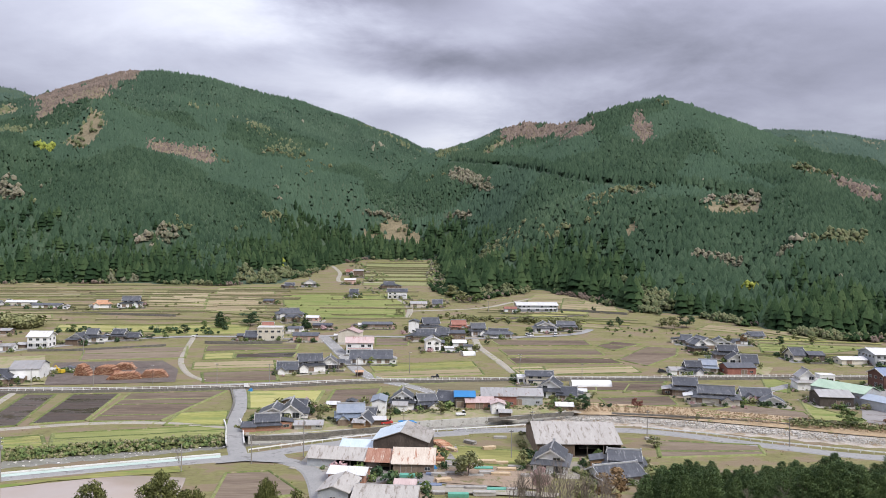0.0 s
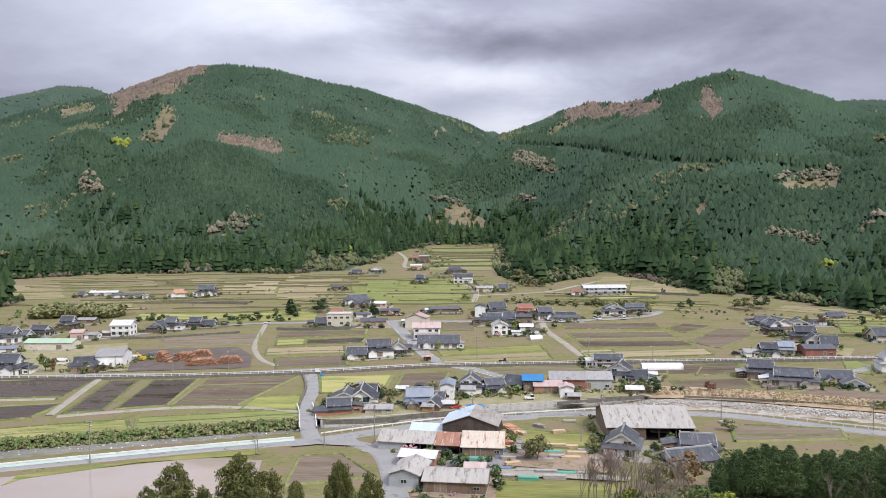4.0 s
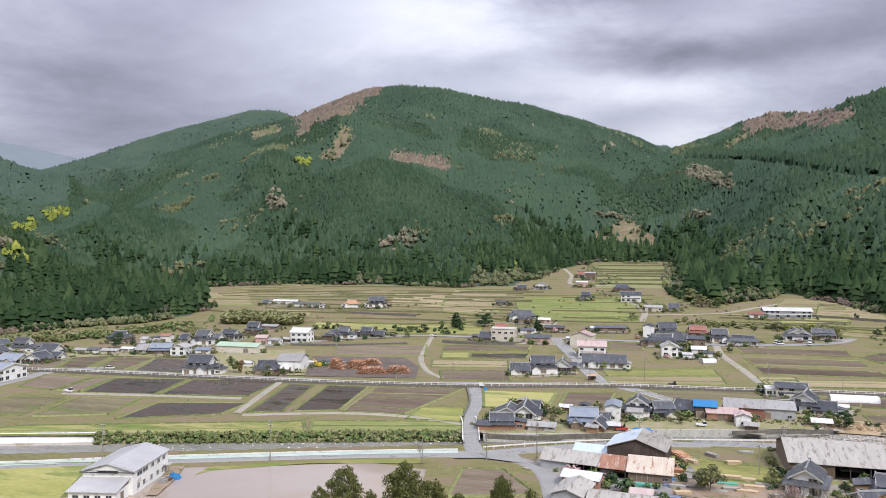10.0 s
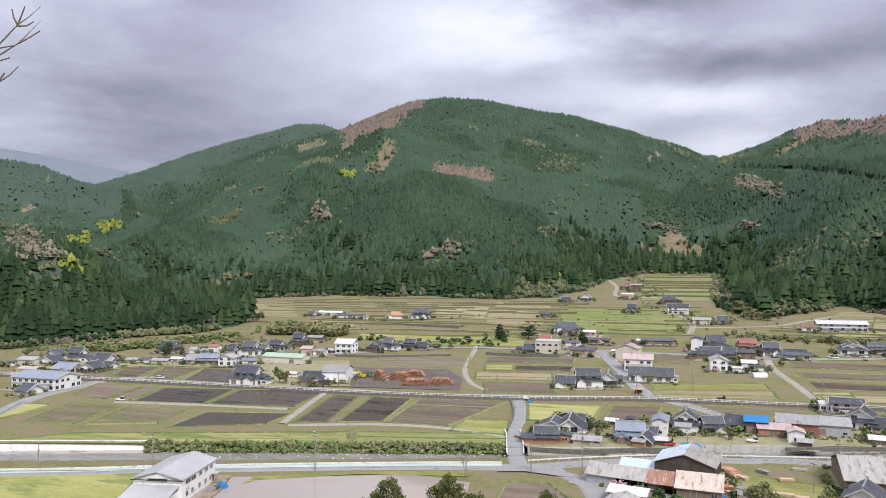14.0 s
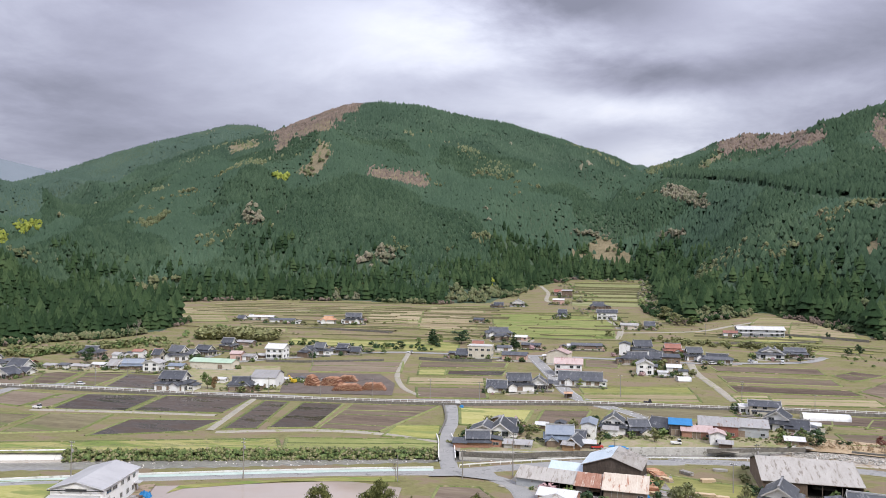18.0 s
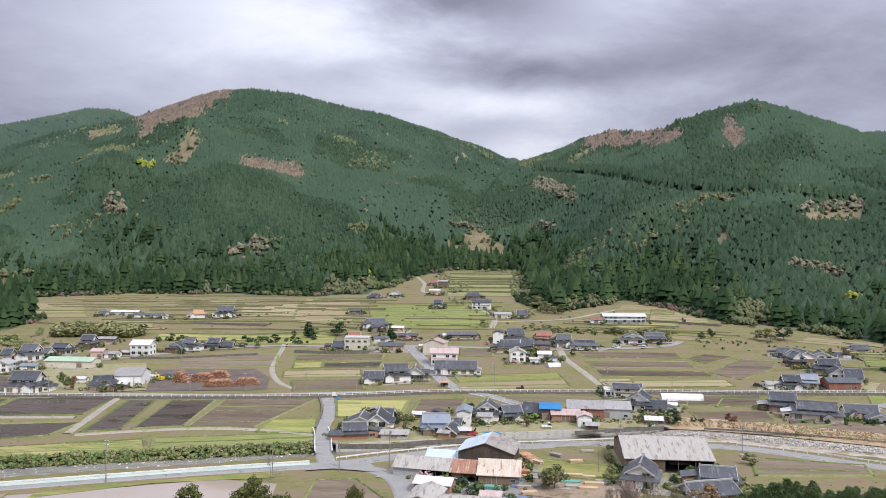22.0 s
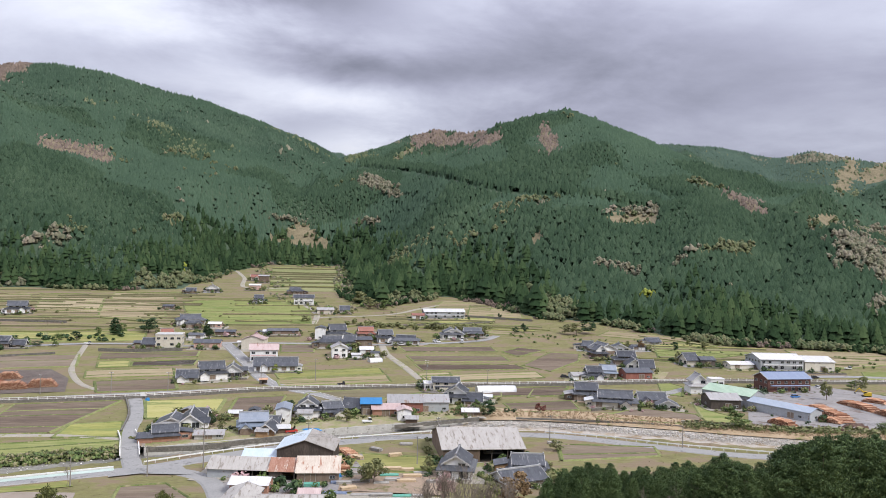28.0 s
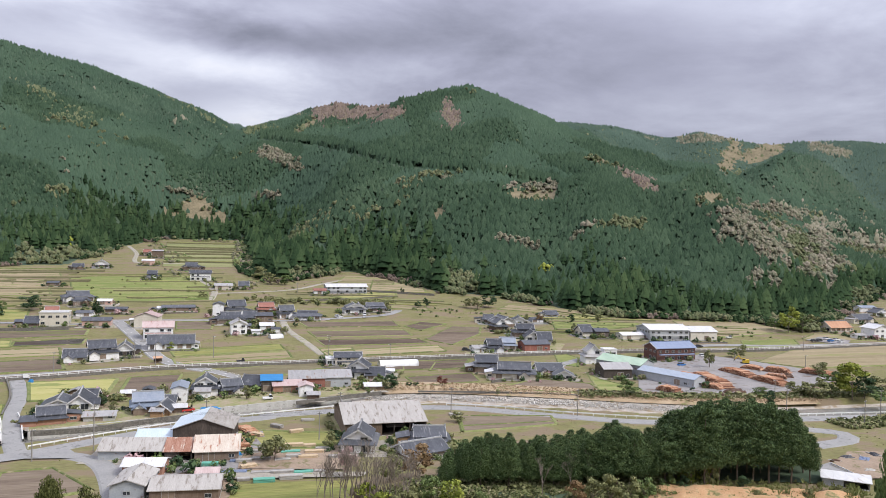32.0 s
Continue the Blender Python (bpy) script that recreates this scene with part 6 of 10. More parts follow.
house("S", 150, 292.5, -6, 12.1, 11, 6.0, "metal_grey", "wood_dark")
house("S", 205.2, 382, 2, 12.9, 8, 3.9, "metal_white", "cream")
house("T1", 355.6, 399, 6, 16.3, 9, 6.5, "tile_orange", "cream")
house("T1", 400.6, 427.6, 10, 14.7, 9, 5.7, "tile_dark", "cream")
house("M2", 366.5, 378.5, 2, 12, 10, 8.5, "metal_white", "plaster")
house("T2", 402, 393.7, 9, 17.3, 9, 8.5, "tile_dark", "plaster")
house("S", 353, 377.2, 2, 7.3, 5, 3.1, "metal_grey", "plaster")
house("T1", 439.2, 451.7, -1, 11.1, 8, 5.4, "tile_dark", "plaster")
house("S", 441.9, 467.2, -2, 13.2, 7, 4.8, "tile_blue", "plaster")
house("S", 344.8, 403.5, 1, 8.5, 6, 3.6, "metal_grey", "cream")
house("T1", 65.4, 464.5, -5, 9.1, 8, 5.9, "tile_dark", "plaster")
house("T1", -373.3, 342.2, -5, 6.9, 7, 5.3, "tile_dark", "wood_brown")
house("T1", -311.8, 321, 4, 5.1, 7, 4.0, "tile_dark", "plaster")
house("S", -341.2, 341.8, 8, 6.2, 6, 4.2, "tile_dark", "wood_brown")
house("S", -300.7, 376.7, 3, 4.1, 6, 3.7, "metal_grey", "plaster")
house("S", -292.5, 376.6, 7, 4.4, 5, 3.1, "metal_grey", "plaster")
house("S", -285.9, 393.7, 5, 4.6, 5, 3.6, "tile_red", "plaster")
house("S", -291.4, 351.1, 4, 8, 5, 2.8, "metal_white", "plaster")
house("S", -315, 341.9, 1, 7.3, 5, 2.8, "metal_grey", "cream")
house("S", -246.7, 356.1, 10, 7.9, 6, 3.4, "tile_blue", "plaster")
house("S", -202.5, 328.9, 4, 4, 4, 3.1, "metal_white", "plaster")
house("S", -173, 338.7, 7, 4, 3, 2.9, "metal_white", "plaster")
house("S", -72.7, 464.2, 1, 11.1, 7, 3.4, "tile_dark", "wood_brown")
house("S", -87, 452.3, -2, 8.3, 6, 3.4, "tile_dark", "plaster")
house("S", -112.6, 429.1, 2, 4.5, 6, 3.0, "tile_dark", "wood_brown")
house("S", -1.9, 411, 1, 6.1, 6, 4.0, "tile_dark", "wood_brown")
house("S", -185.8, 424.2, 0, 4, 5, 2.8, "tile_dark", "plaster")
house("S", 69, 467.6, -4, 4, 5, 2.9, "tile_dark", "wood_brown")
house("S", -38.9, 274.7, 1, 4, 4, 2.8, "metal_white", "wood_brown")
house("S", 22.3, 264.6, -3, 4, 4, 2.8, "metal_grey", "wood_brown")
house("T1", 185.2, 449.8, 4, 7.9, 7, 4.0, "tile_dark", "plaster")
house("S", 168.7, 431.2, 0, 7.4, 6, 3.1, "tile_dark", "plaster")
house("S", 212.3, 384.3, 4, 5.6, 7, 3.1, "tile_blue", "cream")


# small sheds that crowd between the houses of the three hamlets
def hamlet_sheds():
    r = random.Random(8)
    spots, made = list(HOUSE_SPOTS), 0
    while made < 14:
        x, y, rot, w, d = r.choice(spots)
        if not (y > 255 and (x < -165 or -75 < x < 60 or 95 < x < 165)):
            continue
        a = r.uniform(0, 6.28)
        px, py = x + math.cos(a) * (w / 2 + r.uniform(4, 6)), y + math.sin(a) * (d / 2 + r.uniform(4, 6))
        if any(math.hypot(px - q[0], py - q[1]) < max(q[3], q[4]) / 2 + 3.4 for q in HOUSE_SPOTS):
            continue
        if any(float(seg_dist(np.array(px), np.array(py), *p, *q)[0]) < half + 3.2 for pts, half in ROAD_LINES for p, q in zip(pts, pts[1:])):
            continue
        if any(float(seg_dist(np.array(px), np.array(py), *p, *q)[0]) < 6 for p, q in zip(RAIL, RAIL[1:])) or float(river_off(np.array(px), np.array(py))) < 16:
            continue
        house("S", px, py, rot + r.choice((0, 90)), r.uniform(3.4, 5.2), r.uniform(3.0, 4.2), r.uniform(2.6, 3.6), r.choice(("metal_white", "metal_grey", "tile_dark", "metal_pink", "tile_dark", "metal_dull")), r.choice(("plaster", "plaster", "wood_brown", "cream", "metal_wall")))
        made += 1


hamlet_sheds()

# ---- the larger single buildings ----
# white two-storey hall beside the pond, with a lean-to
def hall():
    w, d, e, h = 19.5, 12.2, 6.0, 7.6
    ob = thing("hall", -130.4, 156.6, 104, "white two-storey hall with a pale grey metal roof", "building")
    part("plinth", cbox(0, 0, -0.6, w + 0.2, d + 0.2, 0.8), M["concrete"], ob)
    part("wall", cbox(0, 0, 0.2, w, d, e - 0.2), M["plaster"], ob)
    part("roof", gable_roof(w, d, e, h - e, 0.5, 0.16, 0.0), M["hall_roof"], ob)
    gable_walls(w, d, e, h - e, M["plaster"], ob)
    for k in range(9):
        u = -w / 2 + w * k / 8
        sv = [(u + s * 0.05, yy, zz + 0.04) for s in (-1, 1) for yy, zz in ((-6.6, e - 0.13), (0, h), (6.6, e - 0.13))]
        part("seam", (sv, [(0, 1, 4, 3), (1, 2, 5, 4)]), M["hall_roof"], ob)
    part("fascia", join(box(-w / 2 - 0.52, -w / 2 - 0.42, -6.6, 6.6, e - 0.55, e - 0.3)), M["dark_metal"], ob)
    for k, u in enumerate((-6.5, -3.5, 0.5, 4.0, 7.0)):
        opening(ob, "window", u, -d / 2, 4.1, 2.6 if k < 2 else 1.4, 1.0, 0)
        opening(ob, "window", u - 0.6, -d / 2, 1.2, 1.2, 1.2, 0)
    opening(ob, "window", -w / 2, 0, 5.2, 5.0, 0.7, 3)
    opening(ob, "door", 8.0, -d / 2, 0.25, 1.2, 2.1, 0)
    part("door_canopy", cbox(8.0, -d / 2 - 0.8, 2.6, 2.4, 1.6, 0.15), M["hall_roof"], ob)
    a = part("lean_to", box(-w / 2 - 6.5, -w / 2 - 0.02, -d / 2 + 1.0, d / 2 - 0.2, 0.0, 3.0), M["plaster"], ob)
    v = [(-w / 2 - 7.0, -d / 2 + 0.5, 3.0), (-w / 2 - 0.02, -d / 2 + 0.5, 4.4), (-w / 2 - 0.02, d / 2 + 0.3, 4.4), (-w / 2 - 7.0, d / 2 + 0.3, 3.0)]
    part("lean_to_roof", (v + [(x, y, z - 0.15) for x, y, z in v], [(0, 1, 2, 3), (7, 6, 5, 4), (0, 4, 5, 1), (1, 5, 6, 2), (2, 6, 7, 3), (3, 7, 4, 0)]), M["hall_roof"], a)
    for k in range(4):
        opening(a, "window", -w / 2 - 6.5, -3.6 + k * 2.6, 1.5, 1.4, 0.7, 3)
    opening(a, "door", -w / 2 - 3.5, -d / 2 + 1.0, 0.1, 1.6, 2.2, 0)


M["hall_roof"] = surface("pale_grey_roof", [(0.36, 0.355, 0.36), (0.43, 0.425, 0.43), (0.5, 0.49, 0.49)], 6, 0.5, 0.45, 0.05, 0.3)
hall()
tarp = thing("tarpaulin_heap", -121.5, 163.0, 15, "blue tarpaulin over stacked goods beside the hall", "tarpaulin")


def heap(seed, w, d, h, n=10):
    r = random.Random(seed)
    v, f = [], []
    for j in range(n + 1):
        for i in range(n + 1):
            u, t = i / n * 2 - 1, j / n * 2 - 1
            k = max(0.0, 1 - max(abs(u), abs(t)) ** 3)
            v.append((u * w / 2 * r.uniform(0.94, 1.04), t * d / 2 * r.uniform(0.94, 1.04), h * k * r.uniform(0.6, 1.1)))
    f = [(j * (n + 1) + i, j * (n + 1) + i + 1, (j + 1) * (n + 1) + i + 1, (j + 1) * (n + 1) + i) for j in range(n) for i in range(n)]
    return v, f


part("sheet", heap(1, 3.2, 2.2, 1.7), M["tarp_blue"], tarp)
part("crate", cbox(-1.2, -2.2, 0, 2.6, 1.6, 1.0), M["wood_brown"], tarp)
part("rack", join(cbox(-1.2, -4.2, 0, 2.2, 1.4, 1.2), cbox(-1.2, -4.2, 1.2, 1.2, 1.0, 0.4)), M["metal_grey"], tarp)

# sawmill: a group of sheds under patched roofs
MILL = "sawmill sheds"
house("S", -25.8, 204.6, -9, 17.5, 9.5, 4.7, "old_slate", "metal_wall", "sawmill_shed", "long open-fronted sawmill shed with a weathered grey roof", open_front=True, rise=1.9)
house("S", -20.5, 211.5, -6, 13.0, 8.0, 5.0, "metal_sky", "wood_dark", "sawmill_shed", "sawmill shed with a pale blue metal roof")
house("S", -15.6, 202.5, -6, 6.5, 10.0, 4.9, "rust_roof", "wood_dark", "sawmill_shed", "open sawmill shed with a rusty red roof", open_front=True, rise=2.0)
house("S", -6.8, 201.3, -2, 10.5, 11.0, 5.6, "pale_rust_roof", "wood_brown", "sawmill_shed", "board-walled sawmill shed with a pale rust-streaked roof", rise=2.6)
big = house("S", -10.2, 212.5, 84, 13.0, 15.0, 8.6, "old_slate", "wood_dark", "sawmill_shed", "tall gabled sawmill shed with a roof half pale blue, half grey")
hw, hd, e, rise = 13.0 / 2 + 0.5, 15.0 / 2 + 0.5, 8.6 - min(8.6 * 0.3, 15 * 0.17) - 0.1, min(8.6 * 0.3, 15 * 0.17)
dr = rise * 0.5 / 7.5
part("blue_sheeting", ([(-hw, 0, e + rise + 0.06), (hw, 0, e + rise + 0.06), (hw, hd, e - dr + 0.06), (-hw, hd, e - dr + 0.06)], [(0, 1, 2, 3)]), M["metal_sky"], big)
house("S", -22.6, 189.3, -8, 9.0, 6.0, 3.9, "metal_white", "brick", "brick_shed", "small orange brick shed with a pale metal roof")
house("S", -23.4, 176.5, 82, 11.0, 7.0, 4.6, "old_slate", "metal_wall", "store_shed", "gabled store shed with a pale weathered roof")
house("S", -12.0, 172.5, -4, 14.0, 10.0, 4.4, "old_slate", "wood_brown", "store_shed", "broad store shed with streaked grey roof sheets")
house("S", -8.2, 181.0, -4, 4.6, 4.5, 3.4, "metal_pink", "wood_dark", "small_shed", "small board shed with a faded pink roof")
# long hay barn with an open front
house("S", 38.6, 225.0, 1, 23.5, 24.0, 7.6, "old_slate", "wood_brown", "barn", "long barn with a pale cement sheet roof and open front", open_front=True, rise=3.4)
# log merchant's buildings
house("S", 160.0, 301.0, -58, 21.0, 12.0, 7.2, "metal_green", "metal_wall", "warehouse", "warehouse with a faded green metal roof")
house("S", 168.0, 277.0, -64, 26.0, 8.0, 5.2, "metal_dull", "metal_wall", "long_shed", "long shed with a pale blue grey metal roof and sheet walls")
house("M2", 199.5, 331.0, 4, 21.5, 11.0, 8.8, "metal_blue", "brown_clad", "timber_office", "two-storey dark red brown building with a dull blue roof")
house("M2", 226.0, 383.0, -4, 23.0, 18.0, 8.0, "metal_white", "metal_wall", "warehouse", "large pale warehouse with white walls")
house("S", 246.5, 381.0, -4, 16.0, 16.0, 7.2, "metal_white", "cream", "warehouse", "pale cream warehouse with a low metal roof")
house("M2", 66.8, 542.0, 6, 29.0, 10.0, 6.6, "metal_white", "metal_wall", "school_building", "long two-storey grey building with a pale roof and window rows")

# ---- round logs, sawn timber, plastic tunnels ----
M["bark_log"] = surface("debarked_logs", [(0.2, 0.085, 0.05), (0.33, 0.155, 0.088), (0.45, 0.24, 0.145), (0.56, 0.37, 0.25)], 1.5, 0.3, 0.85, 0.2, 0.3, island=0.8)
M["log_end"] = surface("pale_sawn_wood", [(0.42, 0.30, 0.18), (0.52, 0.39, 0.25), (0.60, 0.48, 0.34)], 1.0, 0.2, 0.85, 0.1, island=0.5)
M["bark_heap"] = surface("dark_bark_heap", [(0.07, 0.042, 0.03), (0.12, 0.072, 0.05), (0.17, 0.11, 0.08)], 1.5, 0.3, 0.95, 0.8)
M["plastic"] = surface("white_plastic_film", [(0.66, 0.66, 0.66), (0.76, 0.76, 0.755), (0.82, 0.82, 0.815)], 3, 0.5, 0.4, 0.1, 0.3)


def log_pile(x, y, rot, length, depth, high, label, seed):
    """Logs laid side by side across the pile's length, heaped in the middle."""
    r = random.Random(seed)
    ob = thing("log_pile", x, y, rot, label, "logs", "log piles")
    part("bearer", join(cbox(0, -depth * 0.3, 0, length, 0.3, 0.25), cbox(0, depth * 0.3, 0, length, 0.3, 0.25)), M["bark_heap"], ob)
    geo = []
    dia = 0.34
    rows = int(high / (dia * 0.86))
    for j in range(rows):
        n = int(length / dia) - j
        for i in range(n):
            u = -length / 2 + dia * (i + 0.5 + 0.5 * (j % 2) + j * 0.25)
            lim = high * (1 - abs(u / (length / 2)) ** 4)
            if (j + 0.5) * dia * 0.86 > lim * r.uniform(0.75, 1.1):
                continue
            k = r.uniform(-0.35, 0.35)
            z = 0.3 + dia / 2 + j * dia * 0.86
            geo.append((z + r.uniform(-0.3, 0.3), tube((u + r.uniform(-0.05, 0.05), -depth / 2 + k, z), (u + r.uniform(-0.12, 0.12), depth / 2 + k, z + r.uniform(-0.05, 0.05)), dia * r.uniform(0.4, 0.55), dia * r.uniform(0.36, 0.5), 6)))
    geo.sort(key=lambda q: -q[0])
    for _, g in geo[:16]:
        part("log", g, M["bark_log"], ob)
    geo = [g for _, g in geo[16:]]
    tagged(part("log_heap", join(*geo), M["bark_log"], ob, "reddish brown debarked logs"), kind="stuff")
    return ob


log_pile(-157.1, 334.7, -3, 7.9, 5, 5, "heap of reddish brown debarked logs on the ground", 3)
log_pile(-148.1, 337.0, -3, 11.6, 5, 4.2, "heap of reddish brown debarked logs on the ground", 4)
log_pile(-136.8, 328.8, 14, 14.6, 6, 3, "heap of reddish brown debarked logs on the ground", 5)
log_pile(-125.5, 332.9, 13, 12.2, 5, 3.4, "heap of reddish brown debarked logs on the ground", 6)
log_pile(-144.9, 348.3, 9, 10.0, 4, 3, "heap of reddish brown debarked logs on the ground", 7)
log_pile(156.5, 258.9, -69, 10.5, 4, 2.2, "heap of reddish brown debarked logs on the ground", 8)
log_pile(185.7, 275.5, -97, 30.9, 5, 2.4, "heap of reddish brown debarked logs on the ground", 9)
log_pile(178.1, 263.8, -61, 9.5, 4, 1.8, "heap of reddish brown debarked logs on the ground", 10)
log_pile(208.3, 289.5, -85, 20.4, 5, 2.2, "heap of reddish brown debarked logs on the ground", 11)
log_pile(209.9, 270.4, -85, 18.1, 5, 2.4, "heap of reddish brown debarked logs on the ground", 12)
log_pile(223.3, 300.2, -54, 9.6, 5, 2, "heap of reddish brown debarked logs on the ground", 13)
log_pile(229.9, 291.8, -50, 11.9, 5, 2.4, "heap of reddish brown debarked logs on the ground", 14)
log_pile(219.9, 279.6, -38, 9.5, 4, 2, "heap of reddish brown debarked logs on the ground", 15)
log_pile(244.1, 288.1, -60, 8.5, 5, 2.2, "heap of reddish brown debarked logs on the ground", 16)
log_pile(248.4, 282.9, -88, 8.1, 4, 1.8, "heap of reddish brown debarked logs on the ground", 17)
log_pile(180.7, 286.6, -72, 11.0, 4, 1.8, "heap of reddish brown debarked logs on the ground", 18)
log_pile(-1.2, 208.9, -80, 12.0, 3, 1.4, "heap of reddish brown debarked logs on the ground", 19)
log_pile(0.6, 223.5, -67, 11.9, 3, 0.9, "heap of reddish brown debarked logs on the ground", 20)


def lumber_stack(x, y, rot, w, d, n, mat, label):
    ob = thing("lumber_stack", x, y, rot, label, "lumber", "lumber stacks")
    for k in range(n):
        part("sticker", join(cbox(-w * 0.35, 0, k * 0.32, 0.12, d, 0.08), cbox(w * 0.35, 0, k * 0.32, 0.12, d, 0.08)), M["log_end"], ob)
        for i in range(3):
            part("beam", cbox(0, -d / 2 + d * (i + 0.5) / 3, k * 0.32 + 0.08, w * (0.94 + 0.05 * ((i + k) % 2)), d / 3 * 0.9, 0.24), M[mat], ob)
    return ob


M["green_tarp"] = surface("green_tarpaulin", [(0.10, 0.33, 0.25), (0.16, 0.43, 0.33)], 1.5, 0.3, 0.5, 0.3)
M["grey_board"] = surface("greyed_boards", [(0.24, 0.22, 0.20), (0.34, 0.32, 0.295), (0.44, 0.42, 0.39)], 1.0, 0.2, 0.85, 0.2, each=0.4)
lumber_stack(-18, 198.9, 0, 5, 1.6, 3, "grey_board", "low stack of grey sawn timber on bearers")
lumber_stack(-15.2, 201.9, 0, 4, 1.6, 3, "log_end", "low stack of pale sawn timber on bearers")
lumber_stack(-8.8, 197.4, 0, 5, 1.6, 3, "grey_board", "low stack of grey sawn timber on bearers")
lumber_stack(-8.3, 192.7, 0, 4, 1.6, 3, "green_tarp", "low stack of green-covered sawn timber on bearers")
lumber_stack(-2.2, 194.9, 0, 3, 1.6, 2, "metal_blue", "low stack of blue-covered sawn timber on bearers")
lumber_stack(-0.3, 194.1, 0, 4, 1.6, 3, "grey_board", "low stack of grey sawn timber on bearers")
lumber_stack(3.7, 194.9, 0, 5, 1.6, 3, "grey_board", "low stack of grey sawn timber on bearers")
lumber_stack(-2.5, 185.9, -5, 6, 1.6, 2, "metal_blue", "low stack of blue-covered sawn timber on bearers")
lumber_stack(9.1, 194, 0, 4, 1.6, 2, "grey_board", "low stack of grey sawn timber on bearers")
lumber_stack(12, 196, 0, 4, 1.6, 3, "grey_board", "low stack of grey sawn timber on bearers")
lumber_stack(15.5, 194.9, 0, 5, 1.6, 3, "log_end", "low stack of pale sawn timber on bearers")
lumber_stack(11.4, 200.7, 0, 5, 1.6, 2, "green_tarp", "low stack of green-covered sawn timber on bearers")
lumber_stack(17.4, 199.2, 0, 5, 1.6, 3, "log_end", "low stack of pale sawn timber on bearers")
lumber_stack(12.6, 206.3, 0, 5, 1.6, 3, "log_end", "low stack of pale sawn timber on bearers")
lumber_stack(16.4, 206.2, 0, 4, 1.6, 2, "log_end", "low stack of pale sawn timber on bearers")
lumber_stack(20, 202.4, 0, 4, 1.6, 2, "grey_board", "low stack of grey sawn timber on bearers")
lumber_stack(9.5, 203.6, 0, 4, 1.6, 3, "grey_board", "low stack of grey sawn timber on bearers")
lumber_stack(3.8, 184.5, 0, 5, 1.6, 2, "grey_board", "low stack of grey sawn timber on bearers")
lumber_stack(8.7, 183.6, 0, 5.5, 1.6, 3, "grey_board", "low stack of grey sawn timber on bearers")
lumber_stack(13.7, 183.2, 0, 5, 1.6, 2, "green_tarp", "low stack of green-covered sawn timber on bearers")
lumber_stack(17.3, 183.1, 0, 3, 1.6, 2, "grey_board", "low stack of grey sawn timber on bearers")
lumber_stack(-0.3, 180.2, 0, 3, 1.6, 2, "grey_board", "low stack of grey sawn timber on bearers")
lumber_stack(4.3, 178.1, 0, 5, 1.6, 3, "green_tarp", "low stack of green-covered sawn timber on bearers")
lumber_stack(10.5, 179.5, 0, 5.5, 1.6, 3, "grey_board", "low stack of grey sawn timber on bearers")
lumber_stack(-1.6, 210.7, 60, 4, 1.6, 3, "log_end", "low stack of pale sawn timber on bearers")
lumber_stack(-0.6, 204.1, -50, 4, 1.6, 3, "log_end", "low stack of pale sawn timber on bearers")
lumber_stack(0.8, 225.2, -35, 4, 1.6, 2, "log_end", "low stack of pale sawn timber on bearers")
lumber_stack(3.1, 218.7, -45, 4, 1.6, 3, "log_end", "low stack of pale sawn timber on bearers")
lumber_stack(8.8, 227.2, -40, 4, 1.6, 3, "grey_board", "low stack of grey sawn timber on bearers")
lumber_stack(14.1, 220.7, 20, 4, 1.6, 3, "log_end", "low stack of pale sawn timber on bearers")
lumber_stack(18.3, 234, 0, 4, 1.6, 2, "grey_board", "low stack of grey sawn timber on bearers")
lumber_stack(2.2, 201.6, 0, 4, 1.6, 3, "grey_board", "low stack of grey sawn timber on bearers")
lumber_stack(6.5, 202.4, 10, 4, 1.6, 2, "log_end", "low stack of pale sawn timber on bearers")
lumber_stack(22.5, 193.8, 0, 4, 1.6, 3, "grey_board", "low stack of grey sawn timber on bearers")
lumber_stack(0.8, 189.4, 20, 4, 1.6, 3, "log_end", "low stack of pale sawn timber on bearers")
lumber_stack(43.3, 222.2, 2, 6, 1.6, 3, "grey_board", "low stack of grey sawn timber on bearers")
lumber_stack(65.1, 234.8, 0, 4, 1.6, 2, "grey_board", "low stack of grey sawn timber on bearers")


def tunnel(x, y, rot, length, width, high, label):
    ob = thing("plastic_tunnel", x, y, rot, label, "greenhouse")
    n, m = 12, max(3, int(length / 2))
    v = [(-length / 2 + length * i / m, -width / 2 * math.cos(math.pi * k / n), high * math.sin(math.pi * k / n) ** 0.7 if 0 < k < n else 0.0) for i in range(m + 1) for k in range(n + 1)]
    f = [(i * (n + 1) + k, (i + 1) * (n + 1) + k, (i + 1) * (n + 1) + k + 1, i * (n + 1) + k + 1) for i in range(m) for k in range(n)]
    part("film", (v, f + [tuple(range(n + 1))[::-1], tuple(m * (n + 1) + k for k in range(n + 1))]), M["plastic"], ob, smooth=True)
    for i in range(0, m + 1):
        u = -length / 2 + length * i / m
        hoop = [tube((u, -width / 2 * 1.01 * math.cos(math.pi * k / 8), high * 1.01 * math.sin(math.pi * k / 8) ** 0.7 if 0 < k else 0.0),
                     (u, -width / 2 * 1.01 * math.cos(math.pi * (k + 1) / 8), high * 1.01 * math.sin(math.pi * (k + 1) / 8) ** 0.7 if k < 7 else 0.0), 0.03, 0.03, 4) for k in range(8)]
        part("hoop", join(*hoop), M["frame"], ob)
    return ob


tunnel(64.0, 326.1, 3, 17.2, 6, 2.6, "long white plastic tunnel greenhouse")
tunnel(13.6, 391.5, 16, 6.6, 5, 2, "small white plastic tunnel greenhouse")

# ---- utility poles ----
def pole_geo(h):
    return tube((0, 0, -0.3), (0, 0, h), 0.17, 0.10, 8)


